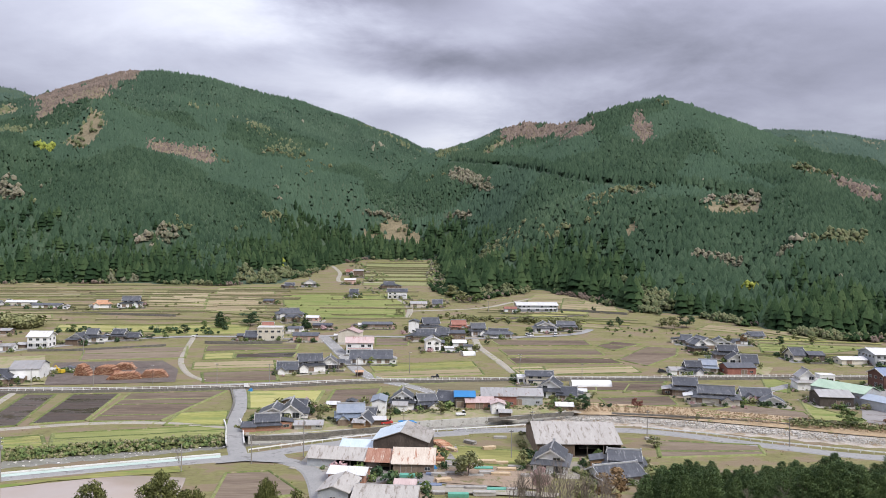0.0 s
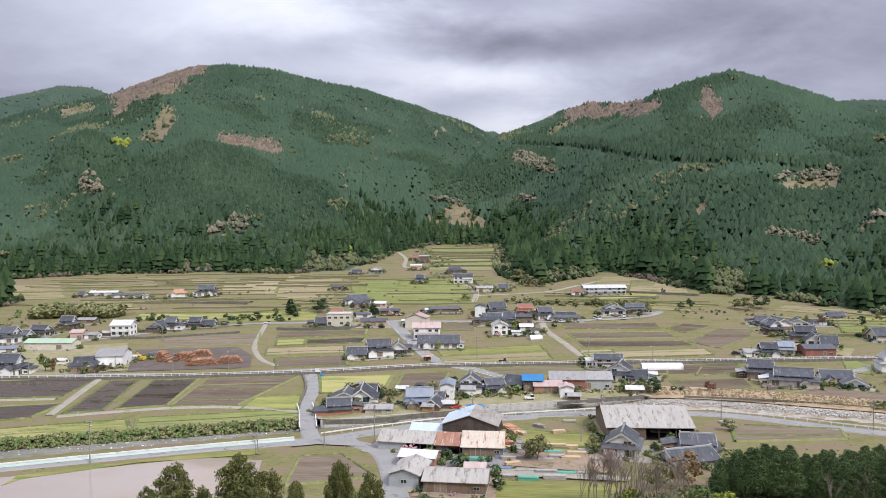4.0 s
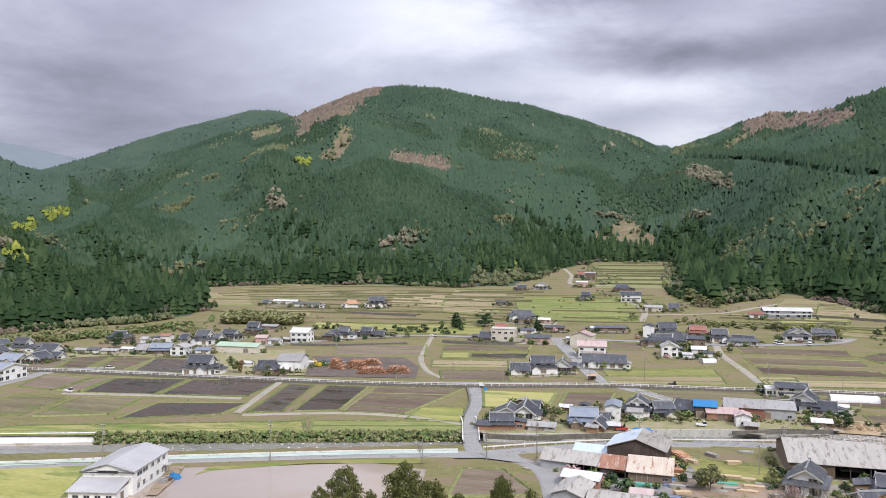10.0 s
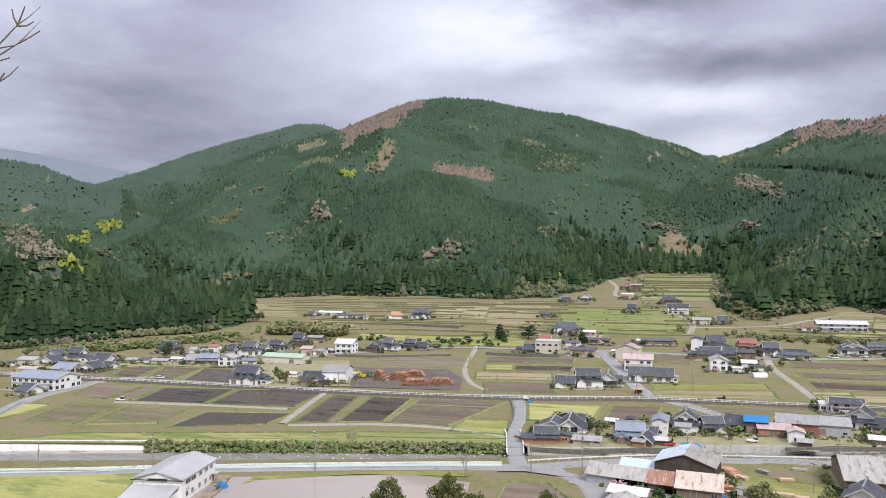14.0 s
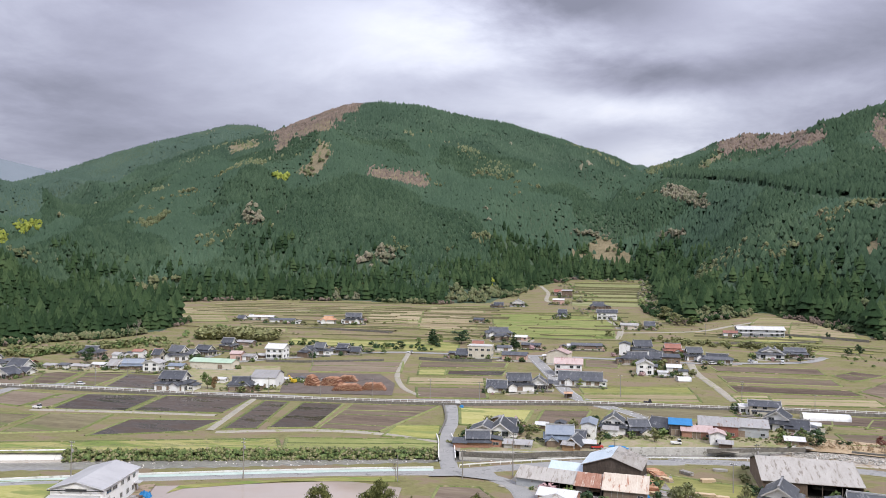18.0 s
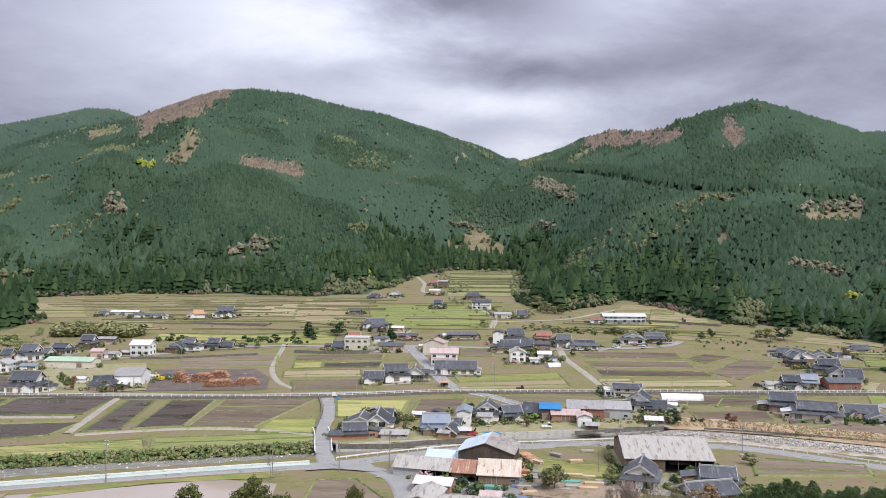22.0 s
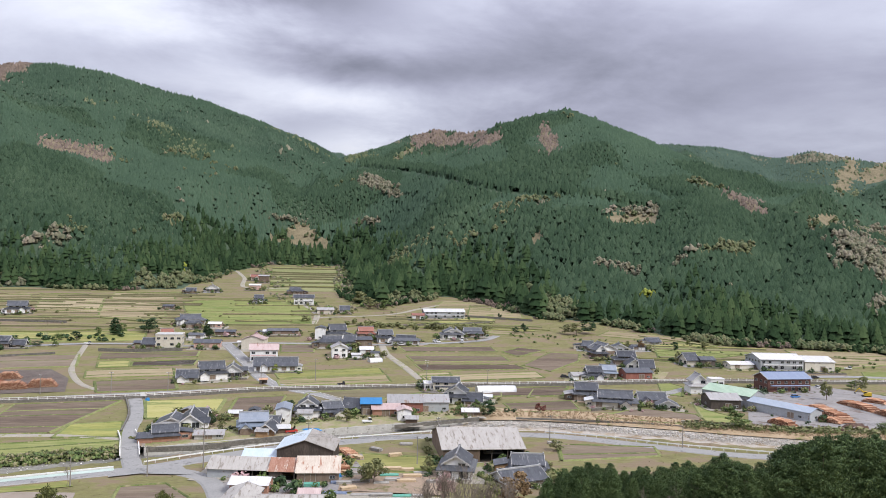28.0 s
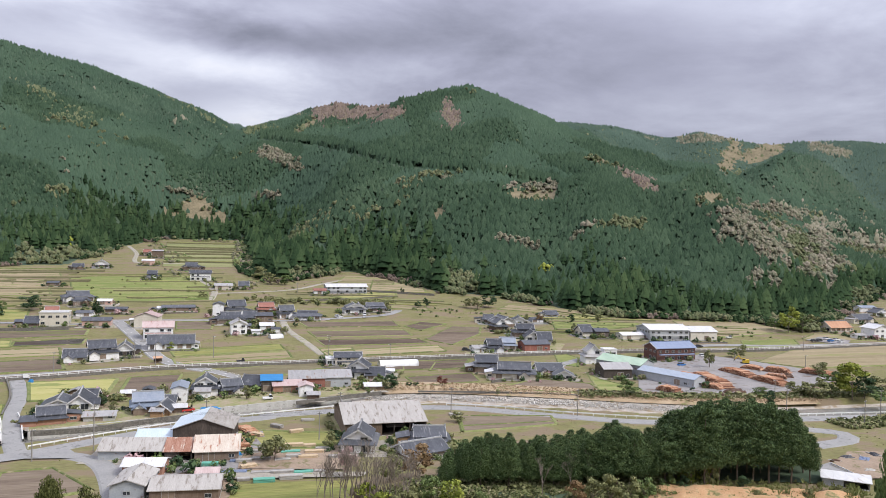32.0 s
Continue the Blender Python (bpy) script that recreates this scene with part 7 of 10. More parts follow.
def utility_pole(x, y, rot, h, arms=2):
    ob = thing("utility_pole", x, y, rot, "grey concrete utility pole with crossarms", "pole", "utility poles")
    part("shaft", pole_geo(h), M["pole"], ob)
    for k in range(arms):
        arm = part("crossarm", cbox(0, 0, h - 0.5 - 0.9 * k, 1.7, 0.1, 0.1), M["dark_metal"], ob)
        for u in (-0.75, -0.3, 0.3, 0.75):
            part("insulator", tube((u, 0, h - 0.4 - 0.9 * k), (u, 0, h - 0.15 - 0.9 * k), 0.06, 0.04, 6), M["plaster"], arm)
    if arms > 1 and int(x) % 2:
        part("transformer", tube((0.32, 0, h - 3.0), (0.32, 0, h - 2.1), 0.25, 0.25, 8), M["metal_grey"], ob)
    return ob


utility_pole(-179.1, 158.6, -30, 8, 2)
utility_pole(-147.8, 167.8, 7, 11, 2)
utility_pole(-107.2, 185.3, -16, 11, 2)
utility_pole(-50.5, 203.2, 21, 8, 1)
utility_pole(-37.9, 210.5, -2, 12, 2)
utility_pole(35.2, 341.5, -25, 11, 2)
utility_pole(-94.1, 318.7, 12, 9, 1)
utility_pole(-247.8, 295, -11, 10, 2)
utility_pole(-272, 285, 26, 11, 2)
utility_pole(-14.6, 347.7, 3, 10, 1)
utility_pole(-66.5, 195.2, -20, 7, 0)
utility_pole(-143.1, 312.6, 17, 8, 1)
utility_pole(-165.5, 306.6, -6, 8, 1)
utility_pole(-120.9, 318.5, -29, 8, 1)
utility_pole(-73.6, 325.3, 8, 8, 1)
utility_pole(-36.7, 331, -15, 10, 1)
utility_pole(-11, 225.9, 22, 9, 1)
utility_pole(19.7, 211.4, -24, 8, 1)
utility_pole(27, 225, 13, 10.5, 2)
utility_pole(64.9, 239.1, -10, 8, 1)
utility_pole(104.3, 227.3, 27, 9, 1)
utility_pole(181.1, 224.3, 4, 9, 2)
utility_pole(209.3, 212.9, -19, 9, 1)
utility_pole(194, 203.5, 18, 8, 1)
utility_pole(191.5, 243.8, -5, 7, 1)
utility_pole(287.7, 344.7, -28, 8, 1)
utility_pole(243.6, 290.3, 9, 8, 1)
utility_pole(62.1, 335.8, -14, 8, 1)
utility_pole(229.5, 321.8, 23, 7, 1)
utility_pole(32.4, 533.6, 0, 8, 1)
utility_pole(-117.2, 667.7, -23, 8, 1)
utility_pole(-180.2, 382.1, 14, 8, 1)
utility_pole(-47.3, 349.5, -9, 8, 1)
utility_pole(-260.1, 333.2, 28, 8, 1)
utility_pole(-195.8, 294.1, 5, 9, 1)


def wires(names):
    for (xa, ya, za), (xb, yb, zb) in names:
        for o in (-0.7, 0.0, 0.7):
            pts = []
            for k in range(9):
                t = k / 8
                pts.append((xa + (xb - xa) * t, ya + (yb - ya) * t + o * 0.6, za + (zb - za) * t + o * 0.3 - 1.2 * 4 * t * (1 - t)))
            cu = bpy.data.curves.new("power_line", "CURVE")
            cu.dimensions, cu.bevel_depth, cu.bevel_resolution = "3D", 0.018, 0
            sp = cu.splines.new("POLY")
            sp.points.add(8)
            for q, p in zip(sp.points, pts):
                q.co = (*p, 1)
            cu.materials.append(M["dark_metal"])
            tagged(new("power_line", cu), "thin dark power line hung between poles", "cable", "power lines")


wires([((-179.1, 158.6, 7.7), (-147.8, 167.8, 10.7)), ((-147.8, 167.8, 10.7), (-107.2, 185.3, 10.7)), ((-107.2, 185.3, 10.7), (-50.5, 203.2, 7.7)), ((-50.5, 203.2, 7.7), (-37.9, 210.5, 11.7)), ((19.7, 211.4, 7.7), (27, 225, 10.2)), ((-37.9, 210.5, 11.7), (19.7, 211.4, 7.7)), ((27, 225, 10.2), (64.9, 239.1, 7.7)), ((64.9, 239.1, 7.7), (104.3, 227.3, 8.7)), ((104.3, 227.3, 8.7), (181.1, 224.3, 8.7)), ((181.1, 224.3, 8.7), (209.3, 212.9, 8.7)), ((-272, 285, 10.7), (-247.8, 295, 9.7)), ((-73.6, 325.3, 7.7), (-36.7, 331, 9.8)), ((-143.1, 312.6, 7.7), (-120.9, 318.5, 7.7))])

# ---- vehicles ----
M["car_white"] = surface("white_car_paint", [(0.72, 0.72, 0.72), (0.80, 0.80, 0.80)], 2, 0.4, 0.25, 0.0, spec=0.5)
M["car_blue"] = surface("blue_car_paint", [(0.05, 0.16, 0.40), (0.08, 0.22, 0.50)], 2, 0.4, 0.25, 0.0, spec=0.5)
M["car_dark"] = surface("dark_car_paint", [(0.03, 0.03, 0.035), (0.05, 0.05, 0.055)], 2, 0.4, 0.2, 0.0, spec=0.5)
M["car_red"] = surface("red_car_paint", [(0.42, 0.04, 0.035), (0.52, 0.06, 0.05)], 2, 0.4, 0.25, 0.0, spec=0.5)
M["tyre"] = surface("black_rubber", [(0.02, 0.02, 0.02), (0.035, 0.035, 0.035)], 1, 0.2, 0.8, 0.1)
M["digger_yellow"] = surface("yellow_machine_paint", [(0.52, 0.36, 0.03), (0.64, 0.46, 0.05)], 1, 0.2, 0.5, 0.05)


def car(x, y, rot, paint, truck=False):
    words = {"car_white": "white", "car_blue": "blue", "car_dark": "dark", "car_red": "red"}[paint]
    ob = thing("pickup_truck" if truck else "car", x, y, rot, "%s small %s parked beside the road" % (words, "pickup truck" if truck else "hatchback car"), "truck" if truck else "car", "parked vehicles", floor_z(x, y) + 0.28)
    w, l = (1.5, 3.4) if truck else (1.65, 3.9)
    prof = [(-l / 2, 0.3), (-l / 2, 0.85), (-l * 0.18, 0.9), (-l * 0.16, 0.95), (l * 0.12, 0.95), (l / 2, 0.85), (l / 2, 0.3)] if not truck else [(-l / 2, 0.45), (-l / 2, 0.95), (l * 0.12, 0.95), (l * 0.12, 1.0), (l / 2, 0.95), (l / 2, 0.35)]
    n = len(prof)
    v = [(px, s * w / 2, pz) for s in (-1, 1) for px, pz in prof]
    part("body", (v, [tuple(range(n)), tuple(range(2 * n - 1, n - 1, -1))] + [(i, n + i, n + (i + 1) % n, (i + 1) % n) for i in range(n)]), M[paint], ob)
    top = [(-l * 0.46, 0.86), (-l * 0.36, 1.42), (l * 0.10, 1.45), (l * 0.30, 0.9)] if not truck else [(l * 0.13, 0.95), (l * 0.16, 1.72), (l * 0.40, 1.72), (l * 0.50, 0.95)]
    v = [(px, s * w * 0.46, pz) for s in (-1, 1) for px, pz in top]
    part("glazing", (v, [(0, 1, 2, 3), (7, 6, 5, 4), (0, 4, 5, 1), (2, 6, 7, 3)]), M["glass"], ob)
    part("roof_panel", (join(box(top[1][0], top[2][0], -w * 0.45, w * 0.45, top[1][1] - 0.02, top[1][1] + 0.06))), M[paint], ob)
    for sx in (-0.32, 0.32):
        for sy in (-1, 1):
            wh = part("wheel", tube((sx * l, sy * w / 2 - sy * 0.18, 0.29), (sx * l, sy * w / 2 + sy * 0.02, 0.29), 0.29, 0.29, 10), M["tyre"], ob)
            part("hubcap", tube((sx * l, sy * w / 2 + sy * 0.02, 0.29), (sx * l, sy * w / 2 + sy * 0.04, 0.29), 0.17, 0.17, 8), M["frame"], wh)
    return ob


car(-285.3, 274, 20, "car_white")
car(-260.9, 300.9, 5, "car_white")
car(-234.4, 247, 5, "car_white", True)
car(-139.7, 429.8, 4, "car_white", True)
car(30.3, 435.8, 0, "car_white")
car(51.8, 444.7, 30, "car_white")
car(66.6, 445.5, 80, "car_white")
car(-20.6, 252.1, 0, "car_dark")
car(-17.8, 250, 20, "car_red")
car(-2.9, 337.8, 5, "car_dark", True)
car(-7.6, 272.8, 5, "car_dark")
car(6.9, 263.8, 10, "car_white", True)
car(-311.6, 324.3, 10, "car_white")
car(220.1, 334.6, 20, "car_white")
car(221, 331.6, 20, "car_white")
car(194, 311.3, 10, "car_blue")
car(232.4, 356.6, 0, "car_dark")
car(318.3, 368.8, 10, "car_dark")
car(326.8, 373.2, 10, "car_white")
car(324.5, 367, 10, "car_blue")
car(330.8, 369.9, 10, "car_white")
car(328.4, 363.7, 10, "car_white")
car(313.4, 367.4, 10, "car_dark")
car(103.2, 355.8, -20, "car_dark")
car(51, 447.7, 5, "car_white")
car(67.3, 451.2, 80, "car_white", True)
car(266, 378.9, 0, "car_white", True)
car(-318.5, 559.1, 0, "car_white")


def excavator(x, y, rot):
    ob = thing("excavator", x, y, rot, "yellow tracked excavator standing among logs", "excavator", "excavators")
    for s in (-1, 1):
        part("track", join(cbox(0, s * 1.1, 0.15, 3.4, 0.5, 0.6), tube((-1.7, s * 1.1 - 0.25, 0.45), (-1.7, s * 1.1 + 0.25, 0.45), 0.32, 0.32, 8), tube((1.7, s * 1.1 - 0.25, 0.45), (1.7, s * 1.1 + 0.25, 0.45), 0.32, 0.32, 8)), M["tyre"], ob)
    part("body", join(cbox(-0.5, 0, 0.9, 2.8, 2.3, 1.1), cbox(-1.2, 0, 2.0, 1.3, 2.1, 0.35)), M["digger_yellow"], ob)
    cab = part("cab", cbox(0.6, 0.55, 1.0, 1.3, 1.0, 1.8), M["digger_yellow"], ob)
    part("cab_window", join(cbox(1.26, 0.55, 1.6, 0.04, 0.85, 1.0), cbox(0.6, 1.06, 1.6, 1.0, 0.04, 1.0), cbox(0.6, 0.04, 1.6, 1.0, 0.04, 1.0)), M["glass"], cab)
    part("boom", join(tube((0.6, -0.4, 1.7), (3.0, -0.4, 3.9), 0.28, 0.22, 6)), M["digger_yellow"], ob)
    part("stick", tube((3.0, -0.4, 3.9), (4.6, -0.4, 2.0), 0.2, 0.14, 6), M["digger_yellow"], ob)
    part("grapple", join(tube((4.6, -0.4, 2.0), (4.2, -0.4, 1.0), 0.12, 0.08, 5), tube((4.6, -0.4, 2.0), (5.0, -0.4, 1.0), 0.12, 0.08, 5)), M["dark_metal"], ob)


excavator(-169.1, 336.8, 160)
excavator(229.4, 313.8, 150)


# ---- trees, shrubs and grass ----
def leaf_cloud(rs, centers, radii, per, size, flat=0.6, droop=0.0):
    """Small leaf quads scattered through round clumps."""
    C = np.repeat(np.array(centers, float), per, 0)
    R = np.repeat(np.array(radii, float), per)
    n = len(C)
    u = rs.normal(0, 1, (n, 3))
    u /= np.linalg.norm(u, axis=1)[:, None]
    P = C + u * (R * rs.uniform(0.55, 1.05, n))[:, None] * np.array([1, 1, flat if flat else 1])
    a = rs.normal(0, 1, (n, 3))
    a -= (a * u).sum(1)[:, None] * u * 0.6
    a /= np.linalg.norm(a, axis=1)[:, None]
    b = np.cross(a, u + rs.normal(0, 0.5, (n, 3)))
    b /= np.linalg.norm(b, axis=1)[:, None]
    s = (size * rs.uniform(0.6, 1.4, n))[:, None]
    a, b = a * s, b * s * 0.7
    a[:, 2] -= droop * s[:, 0]
    V = np.stack([P - a, P - b * 0.8, P + a, P + b], 1).reshape(-1, 3)
    F = np.arange(4 * n).reshape(-1, 4)
    return V, F


def crown_mesh(name, V, F, material):
    me = mesh_from(name, V, F)
    me.materials.append(material)
    return me


def round_crown(seed, material, clumps=16, per=70, size=0.042):
    rs = np.random.RandomState(seed)
    cs, rr = [], []
    for k in range(clumps):
        a, z = rs.uniform(0, 6.28), rs.uniform(0.12, 0.88)
        r = 0.34 * math.sin(math.pi * min(max(z * 0.85 + 0.1, 0.05), 0.95)) * rs.uniform(0.6, 1.1)
        cs.append((r * math.cos(a), r * math.sin(a), z))
        rr.append(rs.uniform(0.13, 0.22))
    return crown_mesh("crown", *leaf_cloud(rs, cs, rr, per, size), material)


def cone_crown(seed, material, per=7, rings=26, size=0.045, low=0.12, wide=0.22, blunt=0.62):
    """A dense conifer crown one metre high: sprays along whorled boughs that hang a little."""
    rs = np.random.RandomState(seed)
    cs, rr = [], []
    for k in range(rings):
        z = low + (1 - low) * (k + rs.uniform(0, 1)) / rings
        t = (z - low) / (1 - low)
        reach = wide * (min(1.0, 0.55 + 2.2 * t) * (1 - t) ** blunt) + 0.015
        for j in range(max(3, int(13 * (1 - t) ** (0.5 if blunt < 0.5 else 1.0) + 3))):
            a = rs.uniform(0, 6.28)
            q = reach * rs.uniform(0.5, 1.12)
            cs.append((q * math.cos(a), q * math.sin(a), z - 0.10 * q + rs.uniform(-0.02, 0.02)))
            rr.append(0.035 + 0.03 * (1 - t))
    return crown_mesh("crown", *leaf_cloud(rs, cs, rr, per, size, 0.8, 0.5), material)


def bare_branches(seed, levels=5, spread=0.5):
    """A leafless tree one metre high: trunk and forking limbs."""
    r = random.Random(seed)
    geo = []

    def grow(p, way, length, rad, lev):
        q = p + way * length
        geo.append(tube(p, q, rad, rad * 0.65, 5 if lev > 1 else 3))
        if lev == 0:
            return
        for k in range(3 if lev > 1 else 4):
            w = (way + Vector((r.uniform(-1, 1), r.uniform(-1, 1), r.uniform(-0.15, 0.7))) * spread).normalized()
            grow(p.lerp(q, r.uniform(0.55, 1.0)), w, length * r.uniform(0.55, 0.78), rad * 0.58, lev - 1)

    grow(Vector((0, 0, 0)), Vector((r.uniform(-0.08, 0.08), r.uniform(-0.08, 0.08), 1)).normalized(), 0.34, 0.011, levels)
    v, f = join(*geo)
    top = max(p[2] for p in v)
    me = bpy.data.meshes.new("branches")
    me.from_pydata([(x / top, y / top, z / top) for x, y, z in v], [], f)
    return me


M["bark"] = surface("tree_bark", [(0.10, 0.075, 0.058), (0.16, 0.125, 0.10), (0.23, 0.19, 0.155)], 1.0, 0.2, 0.95, 0.4)
M["pale_bark"] = surface("pale_bark", [(0.15, 0.12, 0.10), (0.22, 0.185, 0.155), (0.30, 0.26, 0.22)], 1.0, 0.2, 0.95, 0.3)
M["leaf_dark"] = surface("dark_leaves", [(0.024, 0.050, 0.022), (0.042, 0.078, 0.032), (0.065, 0.108, 0.044)], 3, 0.6, 0.8, 0.2, 0.5, island=0.4)
M["leaf_olive"] = surface("olive_leaves", [(0.13, 0.145, 0.06), (0.19, 0.20, 0.085), (0.26, 0.26, 0.12)], 3, 0.6, 0.8, 0.2, 0.5, island=0.4)
M["leaf_green"] = surface("green_leaves", [(0.08, 0.12, 0.04), (0.125, 0.175, 0.058), (0.18, 0.23, 0.08)], 3, 0.6, 0.8, 0.2, 0.5, island=0.4)
M["leaf_brown"] = surface("brown_leaves", [(0.16, 0.10, 0.05), (0.23, 0.15, 0.075), (0.30, 0.21, 0.11)], 3, 0.6, 0.85, 0.2, 0.5, island=0.4)
M["leaf_red"] = surface("red_leaves", [(0.15, 0.06, 0.045), (0.22, 0.09, 0.07), (0.28, 0.14, 0.11)], 3, 0.6, 0.85, 0.2, 0.5, island=0.4)
M["blossom"] = surface("pink_blossom", [(0.36, 0.22, 0.22), (0.46, 0.30, 0.30), (0.55, 0.39, 0.39)], 3, 0.6, 0.85, 0.2, 0.5, island=0.4)
M["thicket_twigs"] = surface("thicket_twigs", [(0.15, 0.12, 0.095), (0.23, 0.185, 0.14), (0.30, 0.25, 0.20)], 6, 0.5, 0.9, 0.2, 0.5, island=0.4)
M["leaf_bamboo"] = surface("bamboo_leaves", [(0.17, 0.175, 0.08), (0.24, 0.24, 0.11), (0.31, 0.295, 0.155)], 3, 0.6, 0.8, 0.2, 0.5, island=0.4)
M["grove_needles"] = surface("cypress_sprays", [(0.026, 0.052, 0.018), (0.048, 0.086, 0.028), (0.08, 0.126, 0.042), (0.122, 0.172, 0.06)], 4, 0.5, 0.75, 0.2, 0.4, island=0.45)
M["young_needles"] = surface("young_conifer_sprays", [(0.062, 0.072, 0.018), (0.1, 0.112, 0.031), (0.155, 0.162, 0.052)], 4, 0.5, 0.75, 0.2, 0.4, island=0.5)

CROWNS = {}
for key, mat in (("dark", "leaf_dark"), ("olive", "leaf_olive"), ("green", "leaf_green"), ("brown", "leaf_brown"), ("red", "leaf_red"), ("blossom", "blossom"), ("fresh", "fresh_leaf"), ("bamboo", "leaf_bamboo")):
    CROWNS[key] = [round_crown(40 + k + len(key), M[mat]) for k in range(3)]
CROWNS["conifer"] = [cone_crown(60 + k, M["leaf_dark"], 10, 18, 0.035) for k in range(3)]
CROWNS["grove"] = [cone_crown(70 + k, M["grove_needles"], 52, 36, 0.0080, 0.32, 0.18, 0.58) for k in range(5)]
CROWNS["young"] = [cone_crown(80 + k, M["young_needles"], 64, 46, 0.0072, 0.03, 0.25, 0.42) for k in range(4)]
BARE = [bare_branches(90 + k) for k in range(5)]
for me in BARE:
    me.materials.append(M["pale_bark"])
TREE_WORDS = {
    "dark": "dark green evergreen garden tree", "olive": "olive green tree in early leaf", "green": "green leafy garden tree", "brown": "tree with brown orange spring leaves",
    "red": "small shrub tree with dark red leaves", "blossom": "small tree in pale pink blossom", "fresh": "round tree with fresh yellow green leaves", "bamboo": "tall olive bamboo clump",
    "conifer": "dark pointed garden conifer", "grove": "tall dark cypress with a bare lower trunk", "young": "dense young conifer on the near slope",
}


def tree(kind, x, y, h, w, seed=0, group="", z=None, trunk=0.25):
    names = {"bamboo": "bamboo_clump", "grove": "cypress_tree", "young": "conifer_tree", "conifer": "conifer_tree"}
    ob = thing(names.get(kind, "tree"), x, y, (seed * 57) % 360, TREE_WORDS[kind], "tree", group, z, 0.15)
    r = random.Random(seed)
    cr = CROWNS[kind][seed % len(CROWNS[kind])]
    cone = kind in ("conifer", "grove", "young")
    th = h * (0.9 if cone else trunk + 0.35)
    lean = (r.uniform(-0.03, 0.03) * h, r.uniform(-0.03, 0.03) * h)
    geo = [tube((0, 0, -0.3), (lean[0] * 0.4, lean[1] * 0.4, th * 0.5), h * 0.010 + 0.06, h * 0.008 + 0.04, 7), tube((lean[0] * 0.4, lean[1] * 0.4, th * 0.5), (lean[0], lean[1], th), h * 0.008 + 0.04, 0.04, 6)]
    part("trunk", join(*geo), M["bark"], ob)
    if not cone:
        for k in range(4):
            a = k * 1.57 + r.uniform(-0.4, 0.4)
            part("limb", tube((lean[0] * 0.4, lean[1] * 0.4, th * r.uniform(0.4, 0.6)), (math.cos(a) * w * 0.28, math.sin(a) * w * 0.28, h * r.uniform(0.55, 0.75)), 0.06 + h * 0.006, 0.02, 5), M["bark"], ob)
    c = part("crown", cr, None, ob)
    if cone:
        c.scale = (w / 0.40, w / 0.40, h)
    else:
        c.scale, c.location = (w, w, h * (1 - trunk * 0.6)), (0, 0, h * trunk * 0.6)
    return ob


def bare_tree(x, y, h, seed=0, group="", z=None):
    ob = thing("leafless_tree", x, y, (seed * 71) % 360, "pale leafless tree with fine forked branches", "tree", group, z, 0.15)
    c = part("branching", BARE[seed % len(BARE)], None, ob)
    c.scale = (h * 0.9, h * 0.9, h)
    return ob


def tuft_shape(seed, n=14, leaf=0.28):
    rs = np.random.RandomState(seed)
    V, F = leaf_cloud(rs, [(0, 0, 0.4)], [0.42], n, leaf, 0.9)
    V[:, 2] = np.maximum(V[:, 2], 0)
    T = np.concatenate([F[:, [0, 1, 2]], F[:, [0, 2, 3]]])
    return V, T


TUFT = [tuft_shape(k) for k in range(6)]


def blade_shape(seed, n=7):
    """A tuft of upright blades."""
    r = random.Random(seed)
    co, tri = [], []
    for k in range(n):
        a, b = r.uniform(0, 6.28), r.uniform(0, 6.28)
        x, y = 0.35 * r.random() * math.cos(a), 0.35 * r.random() * math.sin(a)
        i = len(co)
        co += [(x - 0.16 * math.cos(b), y - 0.16 * math.sin(b), 0), (x + 0.16 * math.cos(b), y + 0.16 * math.sin(b), 0), (x * 2.0, y * 2.0, r.uniform(0.5, 1.0))]
        tri.append((i, i + 1, i + 2))
    return np.array(co), np.array(tri)


GRASS = [blade_shape(10 + k) for k in range(6)]


def band(name, pts, half, n, size, material, label, seed=1, shapes=TUFT, level=valley, offset=0.0, lift=0.0):
    """Shrubs or grass along a line, as one object."""
    rs = np.random.RandomState(seed)
    line = line_points(pts, 2.0)
    k = rs.randint(0, len(line), n)
    o = rs.uniform(-half, half, n) + offset
    x = np.array([line[i][0].x - line[i][1].y * q for i, q in zip(k, o)]) + rs.uniform(-1, 1, n)
    y = np.array([line[i][0].y + line[i][1].x * q for i, q in zip(k, o)]) + rs.uniform(-1, 1, n)
    H = size * rs.uniform(0.5, 1.5, n)
    P = np.stack([x, y, level(x, y) + lift - 0.05], -1)
    return tagged(scatter(name, shapes, P, H, H * rs.uniform(1.0, 1.6, n), material, rs, 0.1), label, "shrubs", kind="stuff")


tree("dark", -118.4, 469.4, 10.2, 14.2, 0, "garden and field trees")
tree("conifer", -134.6, 461.0, 10.2, 6.3, 1, "garden and field trees")
tree("green", -130.8, 462.0, 7.3, 5.5, 2, "garden and field trees")
tree("green", -198.7, 310.0, 9.2, 7.0, 3, "garden and field trees")
tree("brown", -194.7, 309.9, 6.7, 4.7, 4, "garden and field trees")
tree("dark", -305.4, 357.5, 9.6, 10.0, 5, "garden and field trees")
tree("green", -392.8, 339.2, 6.5, 7.4, 6, "garden and field trees")
tree("conifer", -82.7, 462.0, 7.0, 5.3, 7, "garden and field trees")
tree("green", -87.9, 456.7, 4.9, 6.0, 8, "garden and field trees")
tree("dark", -45.0, 262.5, 4.2, 3.8, 9, "garden and field trees")
tree("olive", -39.8, 251.2, 4.3, 3.7, 10, "garden and field trees")
tree("olive", -50.0, 248.9, 4.0, 4.1, 11, "garden and field trees")
tree("dark", -21.0, 288.9, 4.2, 3.6, 12, "garden and field trees")
